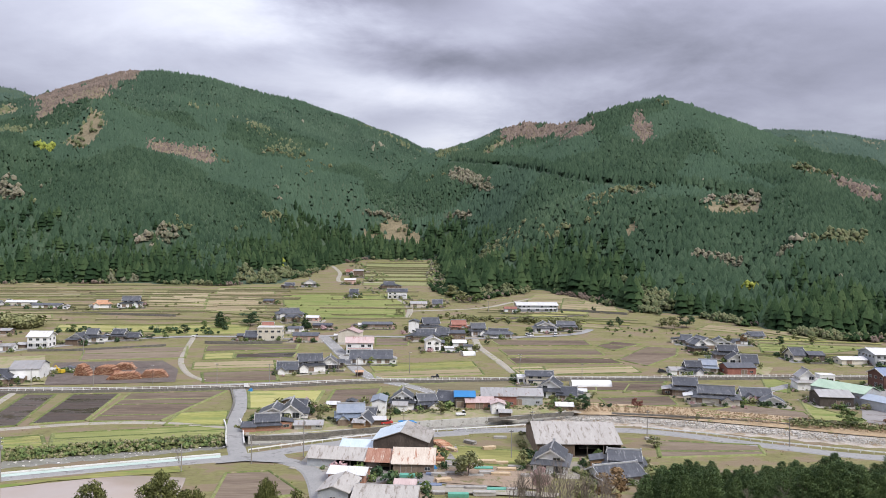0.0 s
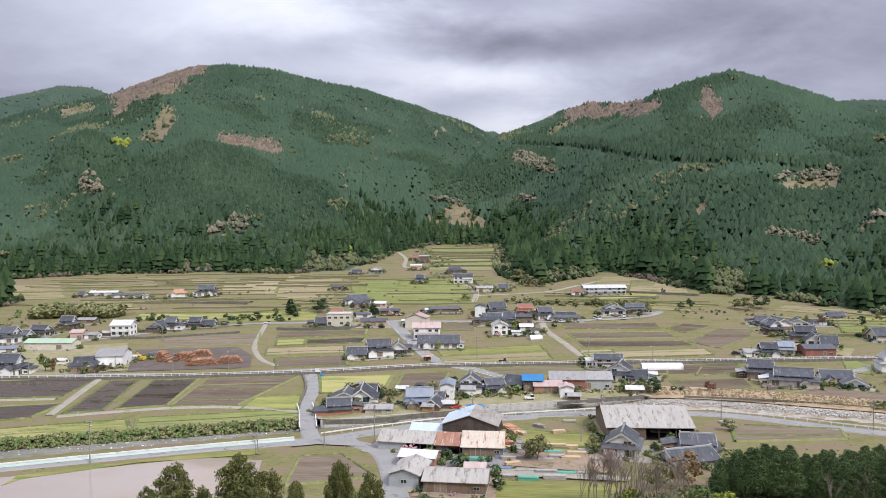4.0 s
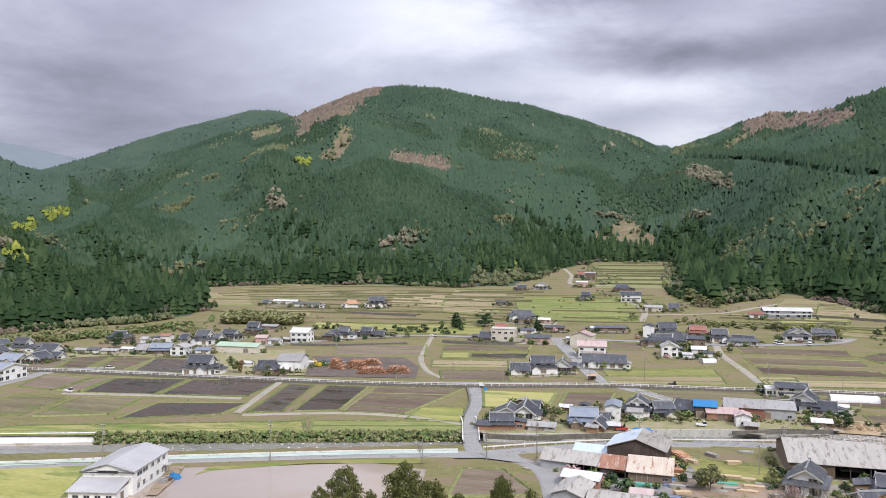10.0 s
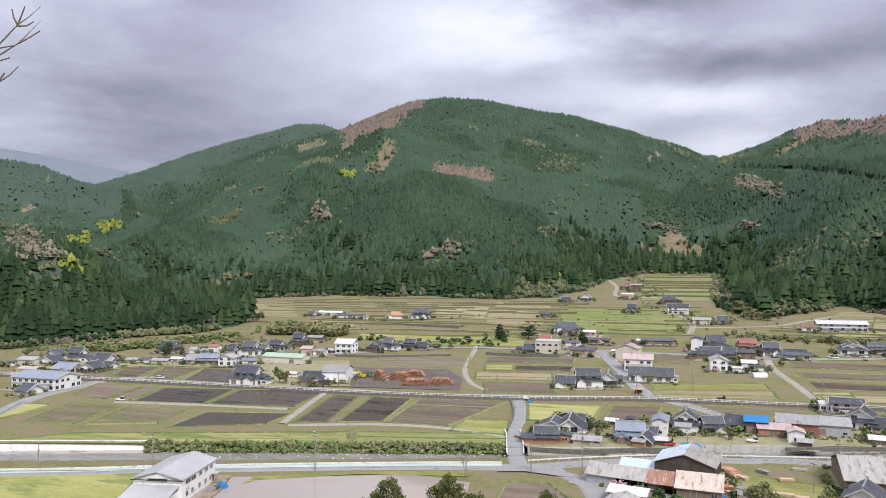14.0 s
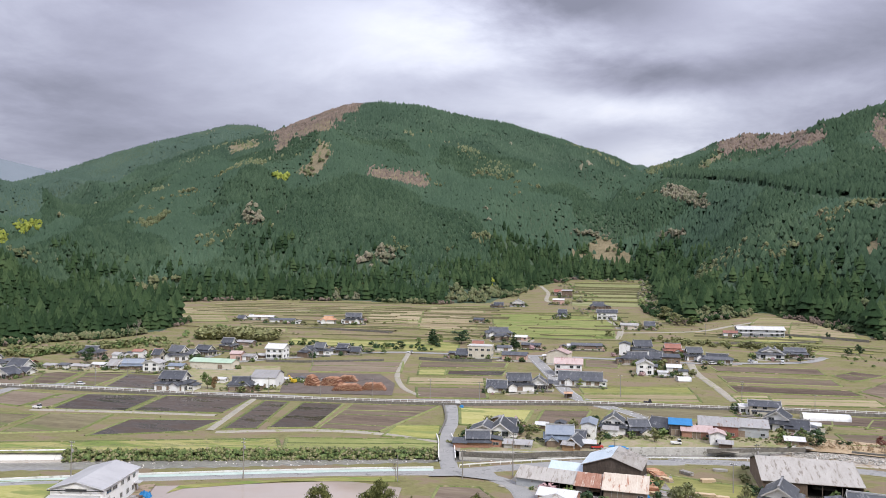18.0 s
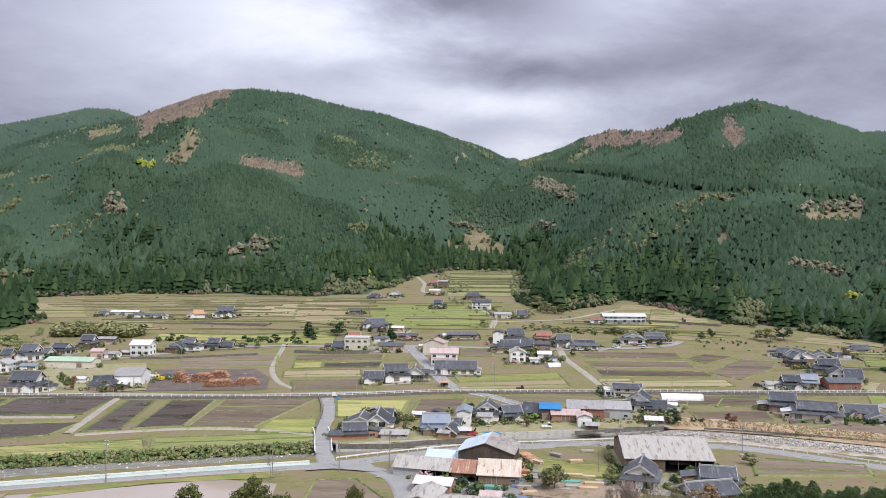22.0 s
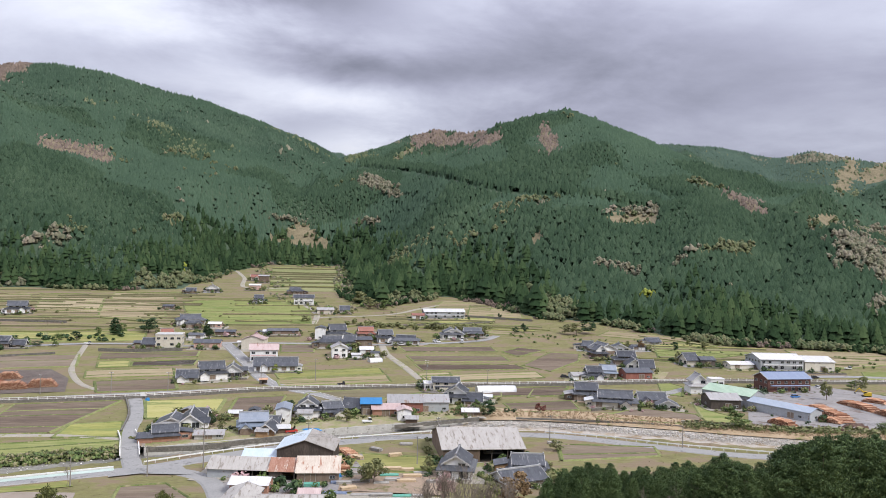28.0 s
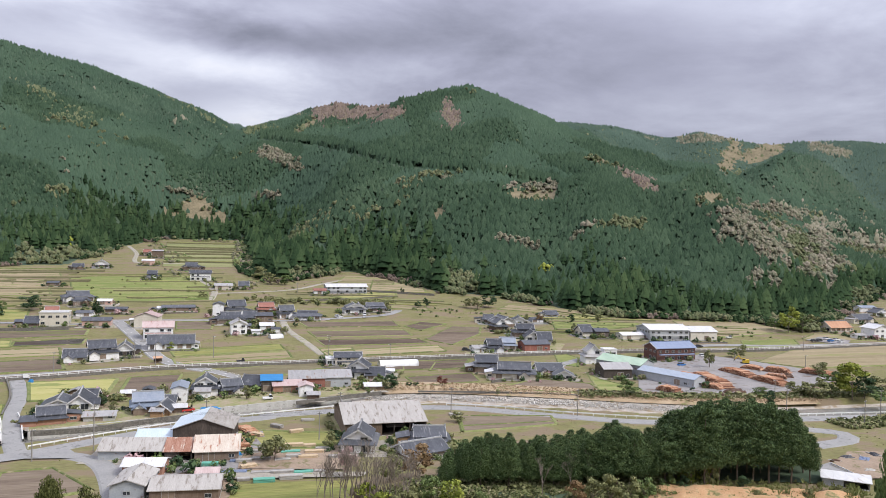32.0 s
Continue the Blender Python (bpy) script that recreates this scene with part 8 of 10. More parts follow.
tree("olive", 0.0, 265.2, 4.7, 4.9, 13, "garden and field trees")
tree("green", -68.1, 589.6, 5.3, 5.7, 14, "garden and field trees")
tree("dark", 7.4, 417.7, 3.0, 4.5, 15, "garden and field trees")
tree("dark", 25.0, 419.6, 3.2, 3.8, 16, "garden and field trees")
tree("olive", -181.6, 311.7, 5.1, 5.2, 17, "garden and field trees")
tree("green", -174.8, 312.9, 4.3, 2.9, 18, "garden and field trees")
tree("dark", -273.9, 355.7, 5.8, 4.9, 19, "garden and field trees")
tree("dark", -149.2, 440.9, 5.6, 7.6, 20, "garden and field trees")
tree("green", -158.9, 442.5, 4.3, 6.9, 21, "garden and field trees")
tree("green", -213.4, 441.1, 5.2, 5.6, 22, "garden and field trees")
tree("green", -154.1, 424.2, 4.8, 4.4, 23, "garden and field trees")
tree("dark", -163.6, 425.5, 3.4, 6.0, 24, "garden and field trees")
tree("green", -143.3, 456.7, 5.4, 5.5, 25, "garden and field trees")
tree("olive", 6.8, 606.8, 10.8, 14.0, 26, "garden and field trees")
tree("olive", 15.9, 579.9, 10.3, 15.0, 27, "garden and field trees")
tree("green", 27.0, 577.0, 8.1, 11.4, 28, "garden and field trees")
tree("olive", 56.9, 493.9, 5.1, 9.5, 29, "garden and field trees")
tree("olive", 83.4, 477.3, 6.4, 8.3, 30, "garden and field trees")
tree("dark", 42.5, 484.5, 3.0, 2.2, 31, "garden and field trees")
tree("fresh", -34.3, 365.7, 4.3, 4.1, 32, "garden and field trees")
tree("green", -77.2, 426.5, 5.8, 7.0, 33, "garden and field trees")
tree("green", -7.9, 428.6, 3.7, 4.0, 34, "garden and field trees")
tree("olive", -29.0, 518.4, 4.5, 8.1, 35, "garden and field trees")
tree("olive", 7.1, 193.6, 8.1, 9.4, 36, "garden and field trees")
tree("olive", 4.5, 194.7, 5.1, 4.6, 37, "garden and field trees")
tree("olive", 21.6, 203.2, 5.0, 4.7, 38, "garden and field trees")
tree("green", 136.6, 253.8, 7.2, 9.2, 39, "garden and field trees")
tree("fresh", 221.7, 238.9, 14.4, 15.5, 40, "garden and field trees")
tree("red", 72.4, 280.2, 4.8, 5.2, 41, "garden and field trees")
tree("dark", 59.7, 281.7, 2.2, 2.8, 42, "garden and field trees")
tree("dark", 62.3, 281.4, 2.2, 2.8, 43, "garden and field trees")
tree("dark", 51.4, 276.4, 5.6, 7.8, 44, "garden and field trees")
tree("green", 48.6, 285.2, 4.8, 4.7, 45, "garden and field trees")
tree("dark", 112.2, 480.9, 7.5, 5.7, 46, "garden and field trees")
tree("olive", 145.0, 474.8, 8.7, 10.6, 47, "garden and field trees")
tree("dark", 154.8, 481.3, 9.6, 12.4, 48, "garden and field trees")
tree("olive", 139.1, 481.2, 6.5, 9.8, 49, "garden and field trees")
tree("dark", 189.4, 426.1, 5.9, 6.0, 50, "garden and field trees")
tree("olive", 178.7, 397.9, 6.5, 4.2, 51, "garden and field trees")
tree("olive", 210.5, 431.2, 5.4, 6.9, 52, "garden and field trees")
tree("olive", 205.3, 440.6, 4.7, 5.5, 53, "garden and field trees")
tree("brown", 170.1, 428.2, 6.9, 5.2, 54, "garden and field trees")
tree("olive", 159.2, 423.2, 6.8, 4.4, 55, "garden and field trees")
tree("brown", 38.9, 173.9, 9.2, 9.1, 56, "garden and field trees")
tree("olive", 32.7, 172.9, 7.4, 6.9, 57, "garden and field trees")
tree("blossom", 23.3, 176.6, 8.8, 4.9, 58, "garden and field trees")
tree("olive", 63.4, 225.4, 3.6, 5.0, 59, "garden and field trees")
tree("olive", 204.8, 305.7, 9.8, 6.3, 60, "garden and field trees")
tree("olive", 237.6, 328.8, 7.2, 8.0, 61, "garden and field trees")
tree("green", 236.0, 333.4, 4.6, 5.6, 62, "garden and field trees")
tree("fresh", 317.0, 393.3, 18.2, 15.1, 63, "garden and field trees")
tree("green", 326.8, 393.0, 13.3, 12.9, 64, "garden and field trees")
tree("olive", 341.9, 401.2, 10.4, 11.6, 65, "garden and field trees")
tree("green", 313.8, 402.0, 8.9, 10.0, 66, "garden and field trees")
tree("olive", 245.1, 283.2, 6.4, 9.3, 67, "garden and field trees")
tree("green", 217.8, 245.4, 10.0, 12.0, 68, "garden and field trees")
tree("olive", 207.0, 241.8, 8.7, 11.7, 69, "garden and field trees")
tree("dark", 227.6, 239.2, 9.9, 13.0, 70, "garden and field trees")
tree("olive", 237.7, 242.9, 7.8, 9.7, 71, "garden and field trees")
tree("olive", 204.0, 247.2, 6.2, 9.5, 72, "garden and field trees")
tree("green", 189.2, 249.1, 3.5, 7.1, 73, "garden and field trees")
tree("dark", 179.4, 231.4, 6.1, 5.7, 74, "garden and field trees")
tree("green", 224.4, 225.3, 8.3, 13.5, 75, "garden and field trees")
tree("green", 41.6, 267.7, 3.1, 3.1, 76, "garden and field trees")
tree("dark", 24.6, 199.6, 1.5, 2.6, 77, "garden and field trees")
tree("dark", 38.1, 202.9, 3.1, 2.7, 78, "garden and field trees")
tree("dark", 49.0, 195.7, 2.3, 2.0, 79, "garden and field trees")
tree("olive", 29.0, 216.0, 2.5, 3.2, 80, "garden and field trees")
tree("dark", 76.2, 451.2, 6.1, 3.9, 81, "garden and field trees")
tree("olive", 44.5, 196.4, 2.1, 2.3, 82, "garden and field trees")
tree("olive", 88.4, 261.9, 2.5, 2.3, 83, "garden and field trees")
tree("dark", 106.6, 480.9, 4.9, 5.6, 84, "garden and field trees")
tree("dark", 107.6, 539.7, 5.0, 3.6, 85, "garden and field trees")

# woodland grove in front, with bare trunks below
GROVE = "cypress grove"
bare_tree(16.4, 159.2, 12.4, 0, "leafless trees")
bare_tree(19.3, 158.7, 14.2, 1, "leafless trees")
bare_tree(21.8, 158.2, 16.0, 2, "leafless trees")
bare_tree(24.9, 157.7, 14.9, 3, "leafless trees")
bare_tree(27.2, 157.3, 14.3, 4, "leafless trees")
bare_tree(29.8, 156.8, 13.1, 5, "leafless trees")
bare_tree(32.3, 156.3, 13.7, 6, "leafless trees")
bare_tree(35.8, 159.1, 12.2, 7, "leafless trees")
bare_tree(20.5, 158.5, 9.5, 8, "leafless trees")
bare_tree(64.5, 157.7, 10.1, 9, "leafless trees")
bare_tree(101.0, 163.3, 11.6, 10, "leafless trees")
bare_tree(97.8, 161.8, 10.1, 11, "leafless trees")
bare_tree(76.9, 159.4, 10.4, 12, "leafless trees")
bare_tree(71.5, 158.3, 9.6, 13, "leafless trees")
bare_tree(90.0, 161.1, 12.0, 14, "leafless trees")
bare_tree(103.9, 162.9, 10.3, 15, "leafless trees")
bare_tree(14.7, 159.5, 10.4, 16, "leafless trees")
bare_tree(17.9, 158.9, 13.0, 17, "leafless trees")
bare_tree(20.7, 158.4, 12.5, 18, "leafless trees")
bare_tree(23.3, 157.9, 13.7, 19, "leafless trees")
bare_tree(25.7, 157.5, 11.9, 20, "leafless trees")
bare_tree(28.4, 157.1, 12.5, 21, "leafless trees")
bare_tree(30.9, 156.6, 11.9, 22, "leafless trees")
bare_tree(33.5, 156.2, 10.7, 23, "leafless trees")
bare_tree(18.2, 165.8, 9.9, 24, "leafless trees")
bare_tree(23.5, 163.1, 9.8, 25, "leafless trees")
bare_tree(27.9, 164.1, 9.9, 26, "leafless trees")
bare_tree(36.6, 157.3, 9.1, 27, "leafless trees")
bare_tree(-67.0, 195.1, 6.1, 2, "leafless trees")
bare_tree(-335.2, 437.8, 14.0, 3, "leafless trees")
bare_tree(-344.3, 440.4, 11.0, 4, "leafless trees")
bare_tree(217.1, 380.9, 6.3, 5, "leafless trees")
tree("grove", 44.5, 165.7, 8.8, 4.9, 1, GROVE)
tree("grove", 49.3, 164.8, 10.8, 5.7, 2, GROVE)
tree("grove", 51.9, 164.4, 12.2, 6.2, 3, GROVE)
tree("grove", 55.8, 163.7, 10.8, 6.6, 4, GROVE)
tree("grove", 58.4, 163.3, 11.9, 7.0, 5, GROVE)
tree("grove", 63.1, 162.5, 10.3, 5.2, 6, GROVE)
tree("grove", 66.3, 161.9, 10.9, 5.7, 7, GROVE)
tree("grove", 68.7, 161.5, 10.4, 6.5, 8, GROVE)
tree("grove", 72.5, 160.8, 11.2, 6.5, 9, GROVE)
tree("grove", 77.2, 160.0, 12.9, 7.1, 10, GROVE)
tree("grove", 80.1, 159.5, 14.1, 7.6, 11, GROVE)
tree("grove", 83.3, 159.0, 15.0, 8.8, 12, GROVE)
tree("grove", 87.3, 158.3, 13.9, 7.6, 13, GROVE)
tree("grove", 91.6, 159.1, 12.4, 6.5, 14, GROVE)
tree("grove", 95.4, 158.5, 14.9, 8.9, 15, GROVE)
tree("grove", 99.1, 157.8, 14.8, 7.6, 16, GROVE)
tree("grove", 101.5, 157.4, 17.6, 9.2, 17, GROVE)
tree("grove", 104.8, 156.9, 19.9, 10.0, 18, GROVE)
tree("grove", 110.3, 159.2, 17.6, 10.0, 19, GROVE)
tree("grove", 114.6, 158.4, 19.8, 9.5, 20, GROVE)
tree("grove", 118.6, 157.8, 18.9, 10.6, 21, GROVE)
tree("grove", 122.5, 157.1, 18.6, 8.7, 22, GROVE)
tree("grove", 124.9, 156.7, 18.0, 10.1, 23, GROVE)
tree("grove", 128.0, 156.1, 18.1, 8.4, 24, GROVE)
tree("grove", 132.7, 155.4, 12.1, 5.5, 25, GROVE)
tree("grove", 46.7, 171.8, 7.7, 4.5, 27, GROVE)
tree("grove", 49.6, 171.3, 9.2, 4.9, 28, GROVE)
tree("grove", 53.8, 170.5, 10.2, 6.2, 29, GROVE)
tree("grove", 58.5, 169.7, 10.4, 5.5, 30, GROVE)
tree("grove", 60.4, 169.4, 10.5, 5.6, 31, GROVE)
tree("grove", 65.6, 168.5, 9.9, 5.0, 32, GROVE)
tree("grove", 67.8, 168.1, 10.4, 5.5, 33, GROVE)
tree("grove", 71.7, 167.4, 11.3, 7.1, 34, GROVE)
tree("grove", 76.6, 166.6, 11.3, 7.1, 35, GROVE)
tree("grove", 80.0, 166.0, 11.2, 6.3, 36, GROVE)
tree("grove", 82.1, 165.7, 11.3, 7.1, 37, GROVE)
tree("grove", 86.4, 164.9, 12.5, 7.7, 38, GROVE)
tree("grove", 91.0, 164.2, 12.5, 7.3, 39, GROVE)
tree("grove", 93.8, 163.6, 10.6, 6.7, 40, GROVE)
tree("grove", 98.9, 164.5, 12.3, 7.3, 41, GROVE)
tree("grove", 101.8, 164.0, 17.0, 9.6, 42, GROVE)
tree("grove", 104.3, 163.6, 17.6, 9.2, 43, GROVE)
tree("grove", 109.2, 162.8, 17.0, 7.9, 44, GROVE)
tree("grove", 114.6, 165.4, 18.6, 10.4, 45, GROVE)
tree("grove", 117.6, 164.9, 16.6, 9.3, 46, GROVE)
tree("grove", 121.5, 164.2, 18.2, 9.6, 47, GROVE)
tree("grove", 125.1, 163.7, 16.6, 8.3, 48, GROVE)
tree("grove", 127.3, 163.2, 18.0, 9.4, 49, GROVE)
tree("grove", 132.6, 162.4, 15.5, 7.2, 50, GROVE)
tree("grove", 136.1, 161.8, 12.1, 5.4, 51, GROVE)
tree("grove", 51.7, 176.9, 8.4, 5.4, 54, GROVE)
tree("grove", 54.5, 176.4, 9.0, 5.6, 55, GROVE)
tree("grove", 58.6, 175.7, 8.5, 5.1, 56, GROVE)
tree("grove", 62.4, 175.1, 10.0, 5.4, 57, GROVE)
tree("grove", 65.7, 174.5, 8.3, 4.3, 58, GROVE)
tree("grove", 69.4, 173.9, 9.5, 5.4, 59, GROVE)
tree("grove", 73.4, 173.2, 8.1, 4.9, 60, GROVE)
tree("grove", 75.9, 172.8, 9.4, 5.2, 61, GROVE)
tree("grove", 80.2, 172.1, 11.2, 6.0, 62, GROVE)
tree("grove", 84.1, 171.4, 10.3, 6.6, 63, GROVE)
tree("grove", 88.4, 170.7, 11.4, 6.2, 64, GROVE)
tree("grove", 92.3, 170.0, 11.2, 6.0, 65, GROVE)
tree("grove", 97.1, 169.3, 10.2, 5.6, 66, GROVE)
tree("grove", 101.2, 170.4, 13.4, 7.1, 67, GROVE)
tree("grove", 103.3, 170.0, 15.3, 8.4, 68, GROVE)
tree("grove", 108.0, 169.3, 16.0, 8.3, 69, GROVE)
tree("grove", 111.1, 168.8, 17.6, 8.7, 70, GROVE)
tree("grove", 117.0, 171.6, 15.9, 7.7, 71, GROVE)
tree("grove", 120.3, 171.0, 17.6, 9.9, 72, GROVE)
tree("grove", 126.0, 170.0, 15.5, 8.8, 73, GROVE)
tree("grove", 129.1, 169.5, 16.4, 8.4, 74, GROVE)
tree("grove", 134.0, 168.7, 14.1, 6.5, 75, GROVE)
tree("grove", 138.0, 168.1, 13.6, 7.1, 76, GROVE)
tree("grove", 141.8, 167.5, 8.7, 4.3, 77, GROVE)
tree("grove", 56.0, 182.5, 7.1, 3.9, 80, GROVE)
tree("grove", 59.2, 182.0, 8.6, 4.8, 81, GROVE)
tree("grove", 61.2, 181.7, 8.0, 4.8, 82, GROVE)
tree("grove", 65.4, 181.0, 7.0, 4.0, 83, GROVE)
tree("grove", 68.1, 180.6, 6.7, 4.3, 84, GROVE)
tree("grove", 73.3, 179.7, 7.9, 4.0, 85, GROVE)
tree("grove", 76.1, 179.3, 6.9, 4.3, 86, GROVE)
tree("grove", 80.1, 178.6, 9.2, 5.0, 87, GROVE)
tree("grove", 84.5, 177.8, 8.7, 5.1, 88, GROVE)
tree("grove", 89.8, 177.0, 10.8, 6.2, 89, GROVE)
tree("grove", 91.6, 176.7, 11.8, 6.3, 90, GROVE)
tree("grove", 94.8, 176.2, 10.0, 5.4, 91, GROVE)
tree("grove", 100.3, 175.3, 9.9, 5.1, 92, GROVE)
tree("grove", 106.2, 176.2, 12.3, 6.3, 93, GROVE)
tree("grove", 110.1, 175.6, 13.9, 7.1, 94, GROVE)
tree("grove", 113.7, 175.0, 15.1, 6.8, 95, GROVE)
tree("grove", 117.2, 174.4, 16.6, 8.2, 96, GROVE)
tree("grove", 123.8, 177.4, 15.6, 7.7, 97, GROVE)
tree("grove", 126.2, 177.0, 14.1, 6.2, 98, GROVE)
tree("grove", 131.2, 176.2, 16.2, 8.9, 99, GROVE)
tree("grove", 135.9, 175.5, 14.6, 7.3, 100, GROVE)
tree("grove", 140.3, 174.8, 13.0, 7.3, 101, GROVE)
tree("grove", 146.1, 173.8, 8.2, 4.0, 102, GROVE)
tree("young", -31.8, 69.4, 13.2, 5.1, 0, "near conifers", 23.2)
tree("young", -27.3, 74.4, 15.0, 6.2, 1, "near conifers", 20.7)
tree("young", -25.5, 78.3, 14.6, 4.9, 2, "near conifers", 18.8)
tree("young", -16.9, 74.4, 14.4, 3.8, 3, "near conifers", 20.8)
tree("young", -14.5, 78.0, 14.1, 3.8, 4, "near conifers", 19.0)
tree("young", -36.6, 73.7, 11.7, 3.0, 5, "near conifers", 21.1)
tree("young", -21.1, 73.3, 12.5, 3.0, 6, "near conifers", 21.3)
tree("young", -30.5, 73.2, 11.7, 3.0, 7, "near conifers", 21.3)
tree("young", -28.4, 77.2, 15.6, 3.9, 8, "near conifers", 19.4)
tree("young", -16.9, 74.4, 14.7, 3.0, 9, "near conifers", 20.8)
tree("fresh", 101.0, 158.3, 5.9, 5.2, 3, "shrubs on the near bank", 0.0, 0.05)
tree("fresh", 106.0, 159.1, 4.4, 5.3, 4, "shrubs on the near bank", 0.0, 0.05)
tree("olive", 106.4, 157.4, 8.3, 4.6, 5, "shrubs on the near bank", 0.0, 0.05)
tree("green", 95.0, 157.0, 4.3, 4.5, 6, "shrubs on the near bank", 0.0, 0.05)
tree("dark", 98.6, 155.6, 4.2, 4.2, 7, "shrubs on the near bank", 0.0, 0.05)
tree("dark", 112.4, 152.4, 4.2, 4.2, 8, "shrubs on the near bank", 0.0, 0.05)
tree("olive", 112.8, 147.3, 2.9, 3.5, 9, "shrubs on the near bank", 0.0, 0.05)
tree("olive", 123.9, 145.4, 2.9, 3.8, 10, "shrubs on the near bank", 0.0, 0.05)
tree("green", 86.4, 152.0, 5.7, 5.8, 11, "shrubs on the near bank", 0.0, 0.05)
tree("olive", 81.8, 151.0, 6.8, 6.3, 12, "shrubs on the near bank", 0.0, 0.05)
tree("olive", 77.2, 150.0, 7.0, 6.2, 13, "shrubs on the near bank", 0.0, 0.05)
tree("olive", 73.5, 150.7, 6.5, 5.6, 14, "shrubs on the near bank", 0.0, 0.05)
tree("fresh", 26.3, 157.4, 6.4, 8.2, 15, "shrubs on the near bank", 0.0, 0.05)
tree("green", 38.4, 157.0, 6.9, 7.5, 16, "shrubs on the near bank", 0.0, 0.05)
tree("fresh", 42.9, 155.2, 6.7, 6.9, 17, "shrubs on the near bank", 0.0, 0.05)
tree("olive", 33.0, 154.6, 6.5, 6.8, 18, "shrubs on the near bank", 0.0, 0.05)
tree("brown", 69.1, 149.8, 6.1, 5.6, 19, "shrubs on the near bank", 0.0, 0.05)
tree("green", 48.2, 151.8, 4.4, 4.1, 20, "shrubs on the near bank", 0.0, 0.05)
tree("olive", 133.2, 145.6, 3.3, 3.6, 21, "shrubs on the near bank", 0.0, 0.05)
tree("green", 42.6, 42.6, 6.6, 2.4, 1, "shrubs on the near bank", 35.9)
tree("green", 42.8, 42.4, 8.8, 2.1, 2, "shrubs on the near bank", 36.0)
tree("green", 42.6, 39.8, 9.0, 4.7, 3, "shrubs on the near bank", 37.3)

# river banks
LEFT_BANK = [(-168, 186), (-140, 198), (-105, 213), (-72, 227)]
FIELD_EDGE = [(-172, 194.6), (-140, 206.2), (-112.5, 216.2), (-90, 224.2), (-67, 232)]
for off, low, mat, seed in ((-2.6, -2.3, "bank_scrub", 3), (-1.9, -1.8, "leaf_green", 8), (-1.2, -1.2, "bank_scrub", 9), (-0.6, -0.7, "leaf_green", 10), (-0.1, -0.2, "bank_scrub", 14)):
    band("bank_shrubs", FIELD_EDGE, 0.5, 300, 1.25, M[mat], "dense green shrubs and weeds along the river bank", seed, CROWN, offset=off, lift=low)
band("bank_weeds", LEFT_BANK, 1.6, 700, 0.7, M["dry_reed"], "dry brown weeds at the water's edge", 4, offset=8.5, lift=-1.8)
MID_BANK = [(-60, 232), (-20, 250), (14, 263), (45, 265)]
band("bank_shrubs", MID_BANK, 1.6, 420, 0.9, M["bank_scrub"], "low green shrubs along the river wall", 5, offset=12.0, lift=-0.1)
RIGHT_BANK = [(40, 265), (68, 264), (109, 250), (136, 239), (165, 231), (205, 228)]
reed = tagged(part("reed_bank", strip(RIGHT_BANK, [(8.2, -0.9), (11.0, 0.2), (18.0, 0.3), (24.0, 0.15)], 4.0), M["dry_reed"]), "strip of dry tan reeds along the river", "bank", kind="structure")
band("reeds", RIGHT_BANK, 7.0, 3600, 0.55, M["dry_reed"], "dry tan reeds and grass on the river bank", 6, offset=15.5, lift=0.2, shapes=GRASS)
band("bank_shrubs", [(120, 258), (150, 249), (180, 245), (220, 243), (280, 246)], 4.0, 1500, 1.3, M["bank_scrub"], "olive scrub between the river and the log yard", 7, offset=2.0)
band("bank_shrubs", [(185, 204), (225, 207), (290, 215)], 5.0, 1500, 1.2, M["bank_scrub"], "brown green scrub on the waste ground", 8)


def rocks(name, pts, half, n, size, seed, offset=0.0, lift=-2.2):
    rs = np.random.RandomState(seed)
    line = line_points(pts, 1.5)
    k = rs.randint(0, len(line), n)
    o = rs.uniform(-half, half, n) + offset
    x = np.array([line[i][0].x - line[i][1].y * q for i, q in zip(k, o)])
    y = np.array([line[i][0].y + line[i][1].x * q for i, q in zip(k, o)])
    x, y = x + rs.uniform(-3.5, 3.5, n), y + rs.uniform(-0.8, 0.8, n)
    s = size * rs.uniform(0.4, 1.6, n)
    P = np.stack([x, y, np.full(n, lift) - s * 0.2], -1)
    return tagged(scatter(name, BLOB, P, s * 0.8, s * 1.5, M["rock"], rs, 0.2), "pale rounded rocks lying in the river bed", "rocks", kind="stuff")


rocks("river_rocks", [(45, 265), (68, 264), (109, 250), (136, 239), (158, 232)], 5.0, 4600, 0.3, 11, 4.0, -1.4)
rocks("river_rocks", [(-160, 190), (-65, 230), (-20, 250), (30, 264)], 6.5, 700, 0.38, 12)
rocks("river_rocks", [(-170, 186), (-140, 198), (-90, 219)], 1.2, 320, 0.55, 13, 8.2)

